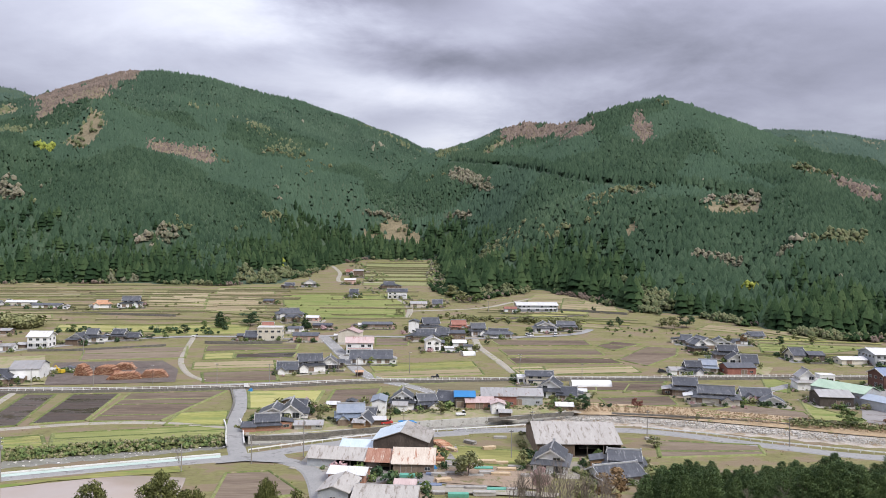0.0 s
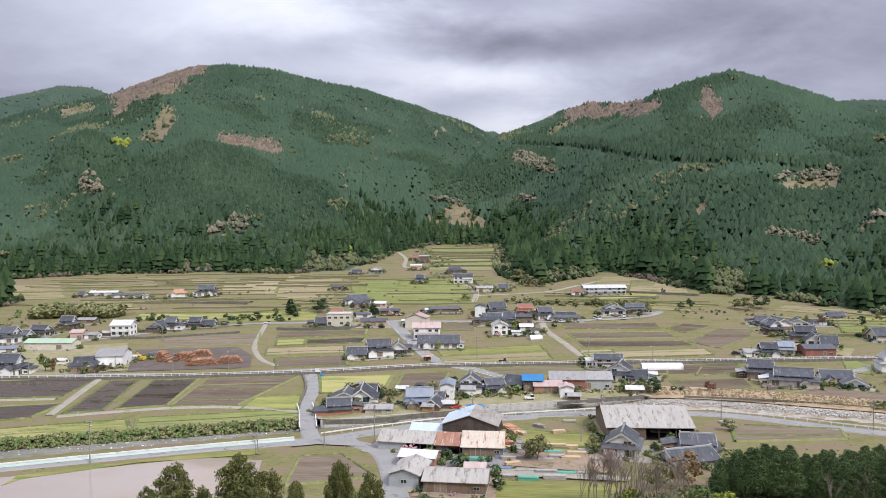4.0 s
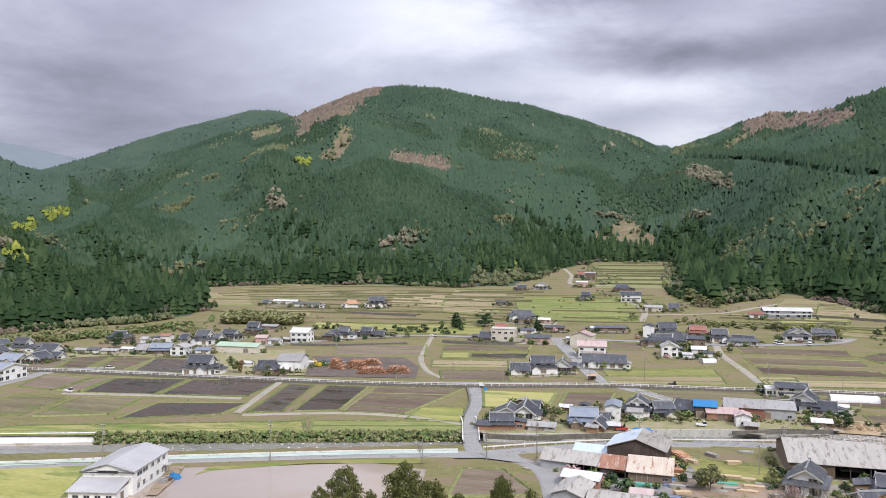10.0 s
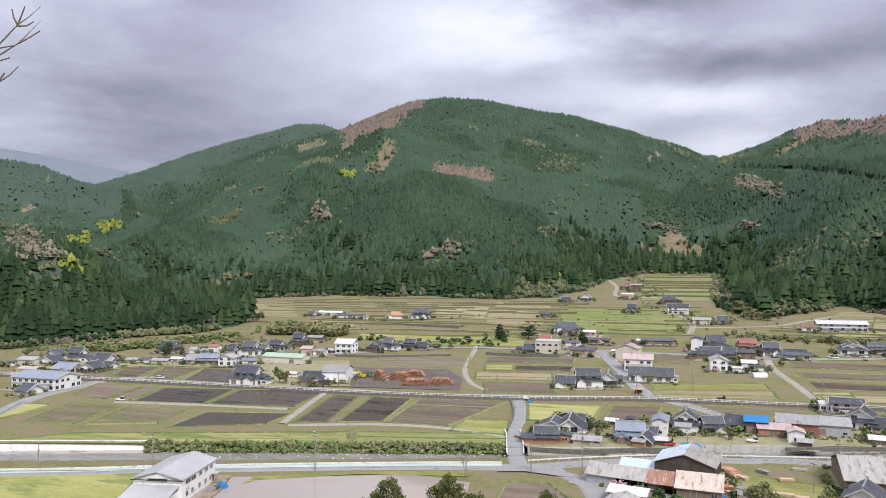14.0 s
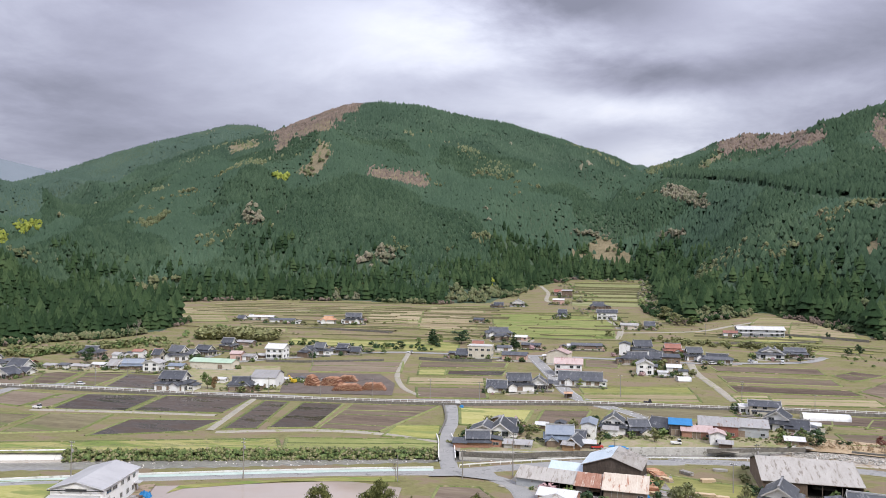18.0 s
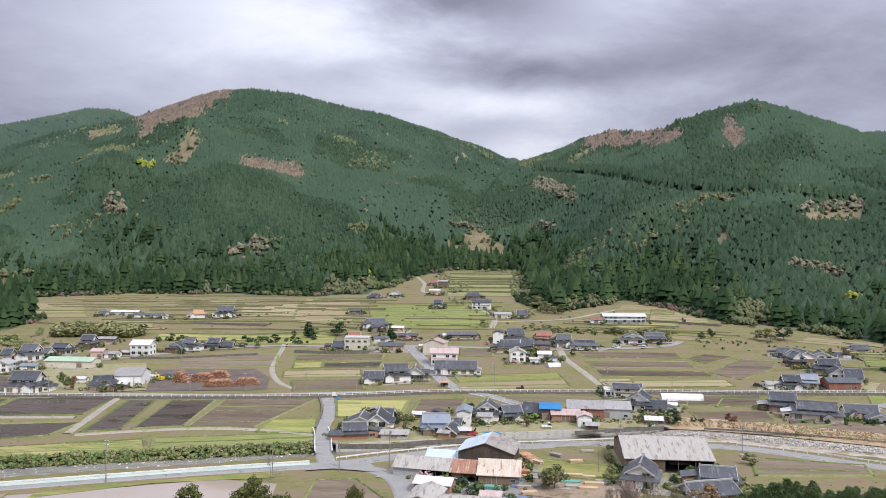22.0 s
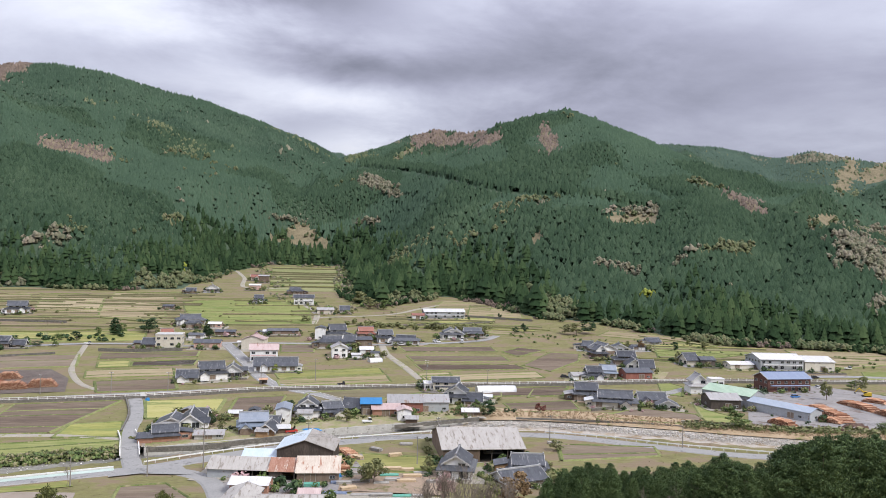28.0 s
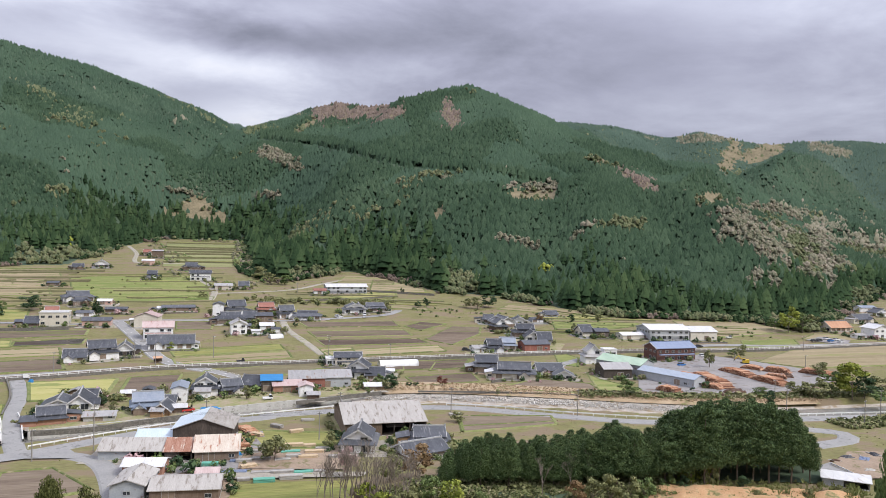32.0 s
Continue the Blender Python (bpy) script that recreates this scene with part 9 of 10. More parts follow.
# rough grass over the open valley floor
def rough_grass():
    rs = np.random.RandomState(21)
    n = 18000
    az = np.radians(rs.uniform(-48, 54, n))
    d = np.sqrt(rs.uniform(140 ** 2, 640 ** 2, n))
    x, y = -np.sin(az) * d, np.cos(az) * d
    clump = wave_noise(x, y, 14, 22) + 0.7 * wave_noise(x, y, 5, 23)
    keep = (past_foot(x, y) < 2) & (clump > 0.05) & (river_off(x, y) > 11)
    x, y = x[keep], y[keep]
    for poly in KEEP_CLEAR:
        ins = np.zeros(len(x), bool)
        for (x0, y0), (x1, y1) in zip(poly, poly[1:] + poly[:1]):
            if y0 != y1:
                c = ((y0 <= y) & (y < y1)) | ((y1 <= y) & (y < y0))
                ins ^= c & (x < x0 + (x1 - x0) * (y - y0) / (y1 - y0))
        x, y = x[~ins], y[~ins]
    for pts, half in ROAD_LINES:
        dd = np.full(len(x), 1e9)
        for (x0, y0), (x1, y1) in zip(pts, pts[1:]):
            dd = np.minimum(dd, seg_dist(x, y, x0, y0, x1, y1)[0])
        x, y = x[dd > half + 0.6], y[dd > half + 0.6]
    z = valley(x, y)
    for name, mat, sel, label in (("rough_grass", M["bright_grass"], slice(0, None, 2), "green rough grass and weeds between fields"), ("dry_grass", M["straw"], slice(1, None, 2), "dry yellowish grass and weeds between fields")):
        P = np.stack([x[sel], y[sel], z[sel] - 0.03], -1)
        H = rs.uniform(0.15, 0.4, len(P))
        tagged(scatter(name, GRASS, P, H, H * 2.4, mat, rs, 0.1), label, "grass", kind="stuff")


rough_grass()

# a yard of gravel, earth or weeds under each house, some held by a low stone wall
def house_yards():
    r = random.Random(44)
    for x, y, rot, w, d in HOUSE_SPOTS:
        a = radians(rot)
        mat = r.choice(("green_yard", "earth", "lane", "lane", "asphalt", "green_yard"))
        hw, f, b = w / 2 + r.uniform(1.5, 4), d / 2 + r.uniform(2.5, 5), d / 2 + r.uniform(1, 3)
        lift = 0.10 + r.uniform(0, 0.05)
        n, v = 3, []
        for j in range(n + 1):
            for i in range(n + 1):
                u, t = -hw + 2 * hw * i / n + r.uniform(-0.8, 0.8), -f + (f + b) * j / n + r.uniform(-0.6, 0.6)
                px, py = x + u * math.cos(a) - t * math.sin(a), y + u * math.sin(a) + t * math.cos(a)
                v.append((px, py, floor_z(px, py) + lift))
        q = [(j * (n + 1) + i, j * (n + 1) + i + 1, (j + 1) * (n + 1) + i + 1, (j + 1) * (n + 1) + i) for j in range(n) for i in range(n)]
        ob = tagged(part("house_yard", (v, q), M[mat]), {"green_yard": "weedy ground round a house", "earth": "bare earth yard round a house", "lane": "pale gravel yard round a house", "asphalt": "grey paved yard round a house"}[mat], "yard", "yards of the houses", "structure")
        if y > 330 and r.random() < 0.45:
            p0, p1 = v[0], v[n]
            part("yard_wall", strip([p0[:2], p1[:2]], [(-0.25, -0.4), (-0.2, r.uniform(0.5, 0.9)), (0.2, 0.6), (0.25, -0.2)], 4.0), M["stone_wall"], ob)


house_yards()


# garden shrubs beside the houses
def garden_shrubs():
    rs = np.random.RandomState(31)
    spots = []
    for x, y, rot, w, d in HOUSE_SPOTS:
        a = radians(rot)
        for k in range(rs.randint(16, 30)):
            u, v = rs.uniform(-w / 2 - 3, w / 2 + 3), rs.choice([-d / 2 - rs.uniform(1.0, 4.5), d / 2 + rs.uniform(1, 4)])
            if rs.uniform() < 0.3:
                u, v = rs.choice([-1, 1]) * (w / 2 + rs.uniform(1, 3.5)), rs.uniform(-d / 2, d / 2)
            spots.append((x + u * math.cos(a) - v * math.sin(a), y + u * math.sin(a) + v * math.cos(a)))
    S = np.array(spots)
    free = np.ones(len(S), bool)
    for pts, half in ROAD_LINES:
        for (x0, y0), (x1, y1) in zip(pts, pts[1:]):
            free &= seg_dist(S[:, 0], S[:, 1], x0, y0, x1, y1)[0] > half + 1.0
    for x, y, rot, w, d in HOUSE_SPOTS:
        a = radians(rot)
        u = (S[:, 0] - x) * math.cos(a) + (S[:, 1] - y) * math.sin(a)
        v = -(S[:, 0] - x) * math.sin(a) + (S[:, 1] - y) * math.cos(a)
        free &= (np.abs(u) > w / 2 + 0.7) | (np.abs(v) > d / 2 + 0.7)
    free &= river_off(S[:, 0], S[:, 1]) > 11
    S = S[free]
    which = rs.choice(5, len(S), p=[0.28, 0.27, 0.22, 0.17, 0.06])
    for k, (mat, label) in enumerate((("leaf_dark", "dark clipped garden shrubs round the houses"), ("leaf_green", "green garden shrubs round the houses"), ("leaf_olive", "olive garden shrubs round the houses"), ("bank_scrub", "brownish garden shrubs round the houses"), ("blossom", "pale pink blossoming shrubs round the houses"))):
        Q = S[which == k]
        P = np.stack([Q[:, 0], Q[:, 1], valley(Q[:, 0], Q[:, 1]) - 0.05], -1)
        H = rs.uniform(0.6, 1.0, len(P)) * np.where(rs.uniform(0, 1, len(P)) < 0.16, 4.2, 1.9)
        tagged(scatter("garden_shrubs", FULL_SHRUB, P, H, H * rs.uniform(0.9, 1.4, len(P)), M[mat], rs, 0.05), label, "shrubs", kind="stuff")


SHRUB = [tuft_shape(50 + k, 45, 0.17) for k in range(5)]
FULL_SHRUB = [tuft_shape(90 + k, 70, 0.13) for k in range(5)]
garden_shrubs()


def forest_edge():
    """Shrubs and young broadleaf trees along the foot of the woods."""
    rs = np.random.RandomState(17)
    n = 4200
    k = rs.randint(2, len(FOOT) - 2, n)
    t = rs.uniform(0, 1, n)
    x = FOOT_X[k] + t * (FOOT_X[k + 1] - FOOT_X[k]) + rs.normal(0, 3, n)
    y = FOOT_Y[k] + t * (FOOT_Y[k + 1] - FOOT_Y[k]) + rs.normal(-1, 3, n)
    keep = (wave_noise(x, y, 28, 18) > -0.25) & (past_foot(x, y) > -9)
    x, y = x[keep], y[keep]
    kind = (wave_noise(x, y, 19, 19) * 1.6 + rs.normal(0, 0.5, len(x)))
    P = np.stack([x, y, height(x, y) - 0.3], -1)
    for name, mat, sel, hk, label in (("edge_shrubs", M["broadleaf"], kind > 0.4, 4.5, "olive broadleaf scrub along the edge of the woods"), ("edge_saplings", M["conifer"], (kind <= 0.4) & (kind > -0.6), 4.0, "dark young trees along the edge of the woods"), ("edge_thicket", M["bare_wood"], kind <= -0.6, 3.2, "brown leafless thicket along the edge of the woods")):
        Q = P[sel]
        H = hk * rs.uniform(0.4, 1.5, len(Q))
        tagged(scatter(name, CROWN, Q, H, H * rs.uniform(0.9, 1.4, len(Q)), mat, rs, 0.08), label, "woods", kind="stuff")


forest_edge()

def plant_groves():
    """Leafy groves among the conifers, with full uneven crowns."""
    rs = np.random.RandomState(77)
    for k, P, H in GROVES:
        name, mat, label = {1: ("broadleaf_grove", M["broadleaf"], "olive green broadleaf grove on the lower slopes"), 4: ("fresh_leaved_grove", M["fresh_leaf"], "yellow green spring trees among the conifers"),
                            5: ("budding_grove", M["pale_bud"], "pale buff budding grove on the lower slopes")}[k]
        H = H * rs.uniform(0.6, 1.15, len(P))
        thin = rs.uniform(0, 1, len(P)) < 0.8
        P, H = P[thin] + np.array([0, 0, 1.4]), H[thin] * 0.95
        tagged(scatter(name, CROWN, P, H, H * rs.uniform(0.85, 1.3, len(P)), mat, rs, 0.06), label, "woods", kind="stuff")


plant_groves()
PLUME = [tuft_shape(70 + k, 60, 0.11) for k in range(4)]
for seed, mat, label in ((61, "leaf_bamboo", "dense olive bamboo thicket"), (62, "leaf_olive", "pale olive bamboo plumes in the thicket")):
    band("bamboo_thicket", [(-294, 453), (-278, 457), (-262, 456), (-245, 455)], 6.0, 300, 6.6, M[mat], label, seed, PLUME)
band("garden_trees", [(-312, 434), (-326, 417), (-331, 407), (-356, 375), (-391, 357)], 7.0, 70, 3.8, M["leaf_olive"], "olive garden trees behind the houses", 63, SHRUB)
band("garden_trees", [(-312, 434), (-326, 417), (-331, 407), (-356, 375), (-391, 357)], 9.0, 80, 3.2, M["leaf_green"], "green garden trees and hedges behind the houses", 64, SHRUB)
band("garden_trees", [(-221, 439), (-188, 443), (-155, 448), (-129, 446)], 8.0, 40, 2.6, M["leaf_dark"], "dark hedges beside the upper road", 65, SHRUB)
for seed, mat in ((91, "leaf_olive"), (92, "leaf_green"), (93, "pale_bud")):
    band("terrace_bushes", [(-72, 690), (-62, 740), (-84, 800), (-100, 880)], 9.0, 26, 2.6, M[mat], "bushes about the hill terraces", seed, CROWN)
    band("terrace_bushes", [(-8, 684), (-10, 780), (-14, 900), (-60, 915)], 6.0, 36, 3.4, M[mat], "bushes along the edge of the hill terraces", seed + 5, CROWN)
    band("terrace_bushes", [(-60, 655), (-40, 610), (-15, 570), (10, 590)], 10.0, 26, 2.2, M[mat], "garden bushes round the hillside houses", seed + 9, CROWN)
band("garden_trees", [(1, 512), (26, 498), (57, 494), (93, 499)], 8.0, 70, 3.0, M["leaf_olive"], "olive bushes on the bank behind the houses", 66, SHRUB)
band("grove_undergrowth", [(30, 160), (55, 161), (80, 160), (104, 156)], 6.0, 700, 1.5, M["bank_scrub"], "brown green weeds before the cypress grove", 71, PLUME)
band("thicket", [(24, 162), (34, 164), (46, 164)], 5.0, 130, 1.6, M["thicket_twigs"], "grey brown leafless thicket below the barn", 72, GRASS)
band("grove_undergrowth", [(38, 165), (60, 168), (78, 167), (95, 163)], 6.0, 620, 1.9, M["bank_scrub"], "tangled brown green undergrowth before the cypress grove", 51, SHRUB)
band("grove_undergrowth", [(60, 165), (80, 164), (96, 160)], 5.0, 200, 2.2, M["leaf_olive"], "olive shrubs before the cypress grove", 52, SHRUB)
band("bank_grass", [(90, 158), (110, 153), (138, 144)], 6.0, 700, 0.7, M["bund"], "green grass tufts on the earth bank", 53, GRASS, lift=1.0)
band("hillside_shrubs", [(-405, 372), (-360, 405), (-320, 420), (-280, 415)], 16.0, 130, 2.0, M["leaf_olive"], "olive shrubs on the grassy slope behind the houses", 54, CROWN)
band("hillside_shrubs", [(-415, 365), (-360, 400), (-310, 430), (-300, 500)], 18.0, 150, 2.0, M["leaf_green"], "green shrubs on the grassy slope behind the houses", 55, CROWN)
band("hillside_shrubs", [(-300, 500), (-200, 520), (-60, 560), (60, 560), (120, 520)], 40.0, 120, 1.4, M["leaf_olive"], "olive shrubs scattered over the upper fields", 56, SHRUB)
band("hillside_shrubs", [(100, 470), (180, 440), (230, 410), (300, 390)], 18.0, 110, 1.3, M["leaf_green"], "green shrubs scattered below the woods", 57, SHRUB)


# ---- walls, rails, banks and small works ----
def low_wall(name, pts, h, mat, label, thick=0.5, below=0.3):
    return tagged(part(name, strip(pts, [(-thick / 2, -below), (-thick / 2, h), (thick / 2, h), (thick / 2, -below)], 3.0), M[mat]), label, "wall", kind="structure")


low_wall("terrace_wall", [(-251.1, 505.5), (-213.3, 503.5), (-175.4, 499.6)], 1.4, "stone_wall", "dark stone terrace wall below the upper fields")
low_wall("garden_wall", [(-128.8, 412.8), (-106.1, 412), (-87.1, 415.5)], 1.6, "stone_wall", "dark stone wall along the upper road")
low_wall("river_wall", [(-57.2, 228.5), (-41.6, 230.9), (-32.2, 236.1), (-17.6, 242.5)], 1.2, "stone_wall", "dark stone wall above the river")
low_wall("river_wall", [(16.1, 257.2), (31.9, 263.5), (46.9, 269.3)], 1, "stone_wall", "dark stone wall above the river")
low_wall("river_wall", [(-58.6, 231.2), (-36.3, 239.9), (-17.9, 244.9)], 0.3, "concrete", "weathered concrete wall below the yards", 0.5, 2.7)
low_wall("river_wall", [(-16.6, 251.6), (12, 261), (40.9, 270.3), (48, 283)], 0.3, "concrete", "weathered concrete wall below the yards", 0.5, 2.7)
low_wall("field_wall", [(61.1, 272.1), (94.2, 266.1), (125.4, 255.2)], 0.3, "stone_wall", "low dark wall beside the river field")
low_wall("terrace_wall", [(79, 546.4), (102.6, 539.5), (128.9, 530.1)], 1.6, "stone_wall", "dark stone terrace wall below the straw field")
low_wall("field_wall", [(-211.1, 387.3), (-186, 390.6), (-146.9, 404.5)], 1.2, "stone_wall", "dark field wall below the upper road")
low_wall("terrace_wall", [(23.4, 501.1), (58.8, 510), (97.2, 521.7)], 1, "stone_wall", "dark terrace wall above the houses")
low_wall("yard_wall", [(-235.7, 356.4), (-213.1, 359.7)], 0.9, "concrete", "low concrete yard wall")
low_wall("terrace_wall", [(-368.7, 606), (-294.7, 617.6), (-257.7, 633.8)], 0.9, "stubble", "low grassy terrace bank")
low_wall("terrace_wall", [(-355.5, 498.3), (-324.5, 493.7)], 1, "stubble", "low grassy terrace bank")
low_wall("river_wall", [(93.5, 284.4), (116, 293.6), (126, 287.6)], 1, "stone_wall", "curved dark wall below the farmhouses")
low_wall("terrace_bank", [(-392.2, 553.5), (-339.4, 558), (-290.8, 587.2), (-220.3, 591.8)], 0.8, "bank_scrub", "low scrubby bank between terraces")
low_wall("terrace_bank", [(-229.6, 464.1), (-173.5, 466.6), (-125.2, 485.4)], 0.9, "bank_scrub", "low scrubby bank between terraces")
low_wall("terrace_bank", [(-187.9, 528.9), (-139.8, 510.8), (-111.9, 493.4)], 0.8, "bank_scrub", "low scrubby bank between terraces")
low_wall("terrace_bank", [(-130.9, 618.8), (-85.3, 621.8), (-33.4, 636.8)], 0.7, "bank_scrub", "low scrubby bank between terraces")
low_wall("terrace_bank", [(-25, 476.8), (13.9, 507), (53.3, 516.9)], 0.7, "bank_scrub", "low scrubby bank between terraces")
low_wall("terrace_bank", [(51.4, 513.2), (95.7, 502.7), (132.3, 492)], 0.7, "bank_scrub", "low scrubby bank between terraces")
low_wall("terrace_bank", [(186.4, 475.1), (211.7, 450.3), (223.7, 434.7)], 0.7, "bank_scrub", "low scrubby bank between terraces")
low_wall("lane_wall", [(-87.8, 315.3), (-76.7, 280.9), (-71.1, 252.1)], 0.7, "stone_wall", "low dark wall beside the lane")


def guard_rail(pts, label, gap=3.0):
    ob = tagged(part("guard_rail", strip(pts, [(-0.05, 0.55), (-0.05, 0.9), (0.05, 0.9), (0.05, 0.55), (-0.05, 0.55)], 3.0), M["paint"]), label, "guard rail", kind="structure")
    last = None
    for p, d in line_points(pts, 0.5):
        if last is None or (p - last).length > gap:
            last = p.copy()
            q = part("post", RAIL_POST, None, ob)
            q.location = (p.x, p.y, floor_z(p.x, p.y))
    return ob


RAIL_POST = bpy.data.meshes.new("rail_post")
RAIL_POST.from_pydata(cbox(0, 0, 0, 0.14, 0.14, 0.8)[0], [], cbox(0, 0, 0, 0.14, 0.14, 0.8)[1])
RAIL_POST.materials.append(M["paint"])
guard_rail([(-54.3, 214.8), (-40.3, 223.7), (-17.2, 236.1), (6.7, 243.4), (28.8, 250)], "white guard rail along the riverside road")
guard_rail([(65.8, 248.5), (85.3, 240.7), (101.7, 231.2), (130, 219.5)], "white guard rail along the riverside road")
guard_rail([(180.4, 217), (194.8, 216.6), (214.2, 215.5)], "white guard rail on the lower road")
guard_rail([(148.7, 166.8), (148.5, 160.7), (147.4, 155.4)], "white railing beside the lower road")

# bridge over the river
bridge = thing("bridge", -63.2, 231.5, 0, "small concrete road bridge with pale parapets", "bridge", z=0.0)
bridge_line = [(-69.3, 252.0), (-66.0, 243.0), (-62.6, 231.0), (-59.6, 220.5)]
part("deck", moved(strip(bridge_line, [(-2.7, 0.30), (-2.7, -0.5), (2.7, -0.5), (2.7, 0.30), (-2.7, 0.30)], 3.0), 63.2, -231.5, 0.0), M["concrete"], bridge)
part("road_surface", moved(strip(bridge_line, [(-2.2, 0.315), (2.2, 0.315)], 3.0), 63.2, -231.5, 0.0), M["asphalt"], bridge)
for s in (-1, 1):
    part("parapet", moved(strip(bridge_line, [(s * 2.55 - 0.15, 0.3), (s * 2.55 - 0.15, 1.0), (s * 2.55 + 0.15, 1.0), (s * 2.55 + 0.15, 0.3)], 3.0), 63.2, -231.5, 0.0), M["pale_concrete"], bridge)
for (bx, by) in ((-66.3, 241.5), (-60.6, 222.5)):
    part("abutment", moved(cbox(0, 0, -2.8, 6.0, 1.6, 2.4), bx + 63.2, by - 231.5, 0, 15), M["concrete"], bridge)

# concrete river revetment, in panels
REVET = [(-330, 128), (-300, 137), (-270, 147), (-240, 158), (-210, 169.5), (-180, 181), (-168, 186)]
revet = tagged(part("revetment", strip(REVET, [(8.0, -2.5), (11.5, 0.25), (12.3, 0.3), (12.3, 0.0)], 4.0), M["pale_concrete"]), "pale new concrete revetment on the river bank", "wall", kind="structure")
for k, (p, d) in enumerate(line_points(REVET, 9.0)):
    part("joint", moved(([(-0.05, 8.0, -2.47), (0.05, 8.0, -2.47), (0.05, 11.5, 0.28), (-0.05, 11.5, 0.28)], [(0, 1, 2, 3)]), p.x, p.y, 0, math.degrees(math.atan2(d.y, d.x))), M["concrete"], revet)
teal = tagged(part("teal_strip", strip([(-187.8, 150.5), (-166.9, 160.3), (-147.3, 170.3), (-112.6, 186.3), (-86, 197.8), (-70, 204.2), (-60, 208)], [(-0.2, 0.33), (2.3, 0.33)], 4.0), M["teal"]), "pale teal painted strip along the riverside road", "road", kind="structure")
part("edge_line", strip([(-187.8, 150.5), (-166.9, 160.3), (-147.3, 170.3), (-112.6, 186.3), (-86, 197.8), (-70, 204.2), (-60, 208)], [(2.5, 0.30), (2.5, 0.75), (2.8, 0.75), (2.8, 0.2)], 4.0), M["pale_concrete"], teal)


# yards and bare ground
def patch(name, pts, mat, label, lift=0.14):
    ob = part(name, ([(x, y, floor_z(x, y) + lift) for x, y in pts], [tuple(range(len(pts)))]), M[mat])
    return tagged(ob, label, "ground", kind="structure")


patch("log_yard", [(-163.4, 312.4), (-113.2, 323.1), (-121.3, 350.5), (-135.6, 369.3), (-184.3, 361.6)], "bark_ground", "dark wet ground littered with bark", 0.19)
patch("log_yard", [(142.7, 249.1), (161.1, 250.6), (185.8, 249.5), (214.2, 256.6), (248.5, 273.8), (250.4, 296.6), (238.3, 321), (222.7, 340.1), (180.3, 326.2), (146.7, 264.7)], "yard", "grey wet asphalt of the log yard", 0.202)
patch("mill_yard", [(-33.3, 195.2), (1.3, 207.6), (4.5, 225.7), (7, 190), (-7.8, 183.6), (-32.1, 188.1)], "yard", "grey worn yard before the sawmill", 0.214)
patch("lumber_yard", [(1.1, 184.1), (22.4, 188), (25, 204.2), (4, 200.7)], "earth", "bare brown earth of the lumber yard", 0.226)
patch("meadow_patch", [(2.8, 216.2), (32.1, 221.7), (28.8, 207.7), (5.4, 203.6)], "olive_grass", "rough grass with wheel ruts beside the sawmill", 0.238)
patch("meadow_patch", [(-9, 158), (26, 154), (24, 176), (8, 177.5), (-3, 177)], "olive_grass", "yellowish green meadow below the store sheds", 0.13)
patch("house_yard", [(-58.6, 231.7), (-36.3, 240.4), (-17.9, 245.4), (-17.4, 264.3), (-46.4, 257.3), (-62.1, 249.3)], "green_yard", "weedy ground round the houses", 0.25)
patch("house_yard", [(-16.6, 252.1), (40.9, 270.8), (50, 286.6), (54.4, 311.8), (-3.2, 274.5), (-17.7, 268.8)], "green_yard", "weedy yards behind the river wall", 0.262)
patch("house_yard", [(23.9, 213.7), (41.5, 212.9), (51.7, 213.8), (51.2, 219), (27.8, 219.3)], "earth", "bare earth before the barn", 0.274)
patch("house_yard", [(-340.1, 289.9), (-313.8, 296.7), (-311.2, 320), (-294.4, 334.6), (-249, 342.2), (-261.5, 359.2), (-317.3, 342.6), (-392.9, 334.8)], "green_yard", "weedy gravel yards between the houses", 0.286)
patch("house_yard", [(-212.2, 294), (-163.7, 314), (-196.9, 377.4), (-249.1, 362.8), (-244.5, 338.4)], "green_yard", "weedy gravel yards between the houses", 0.298)
patch("house_yard", [(98.5, 343.2), (149.5, 349), (161.1, 368.9), (135.2, 384.3), (107.5, 364.7)], "green_yard", "weedy gravel yards between the farmhouses", 0.31)
patch("car_park", [(311.7, 372.3), (327.5, 357.5), (341.6, 370.9), (328.9, 381.2)], "yard", "grey car park with parked cars", 0.322)
patch("road_patch", [(-60.3, 209.3), (-45, 213.9), (-38.9, 203.2), (-52.5, 204.8), (-59.8, 202)], "asphalt", "wide grey asphalt junction", 0.334)
patch("pond_bank", [(-118.3, 166.9), (-119.2, 174.3), (-95.9, 188), (-68.9, 199.7), (-65.7, 195.1), (-94.9, 186), (-116.7, 171.9)], "olive_grass", "grassy pond bank", 0.17)
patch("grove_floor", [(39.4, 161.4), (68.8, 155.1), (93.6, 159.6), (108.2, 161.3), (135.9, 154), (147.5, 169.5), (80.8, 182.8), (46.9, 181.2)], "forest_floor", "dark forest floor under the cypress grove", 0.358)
patch("grove_yard", [(142.4, 165.5), (138, 152.8), (144.4, 150.9), (152.6, 161.3), (150.6, 168.9)], "asphalt", "grey paved yard beside the grove", 0.37)
patch("path", [(-119.1, 149.2), (-124.9, 161.8), (-128.5, 170.9), (-125.5, 172.7), (-120.9, 162.9), (-116.6, 150)], "earth", "bare earth path beside the hall", 0.382)
patch("lumber_ground", [(-1.8, 188.4), (24.8, 183.2), (28.9, 192.8), (20.4, 201.3), (0.8, 205.5), (-1.2, 196.2)], "earth", "trodden brown earth between the lumber stacks", 0.394)
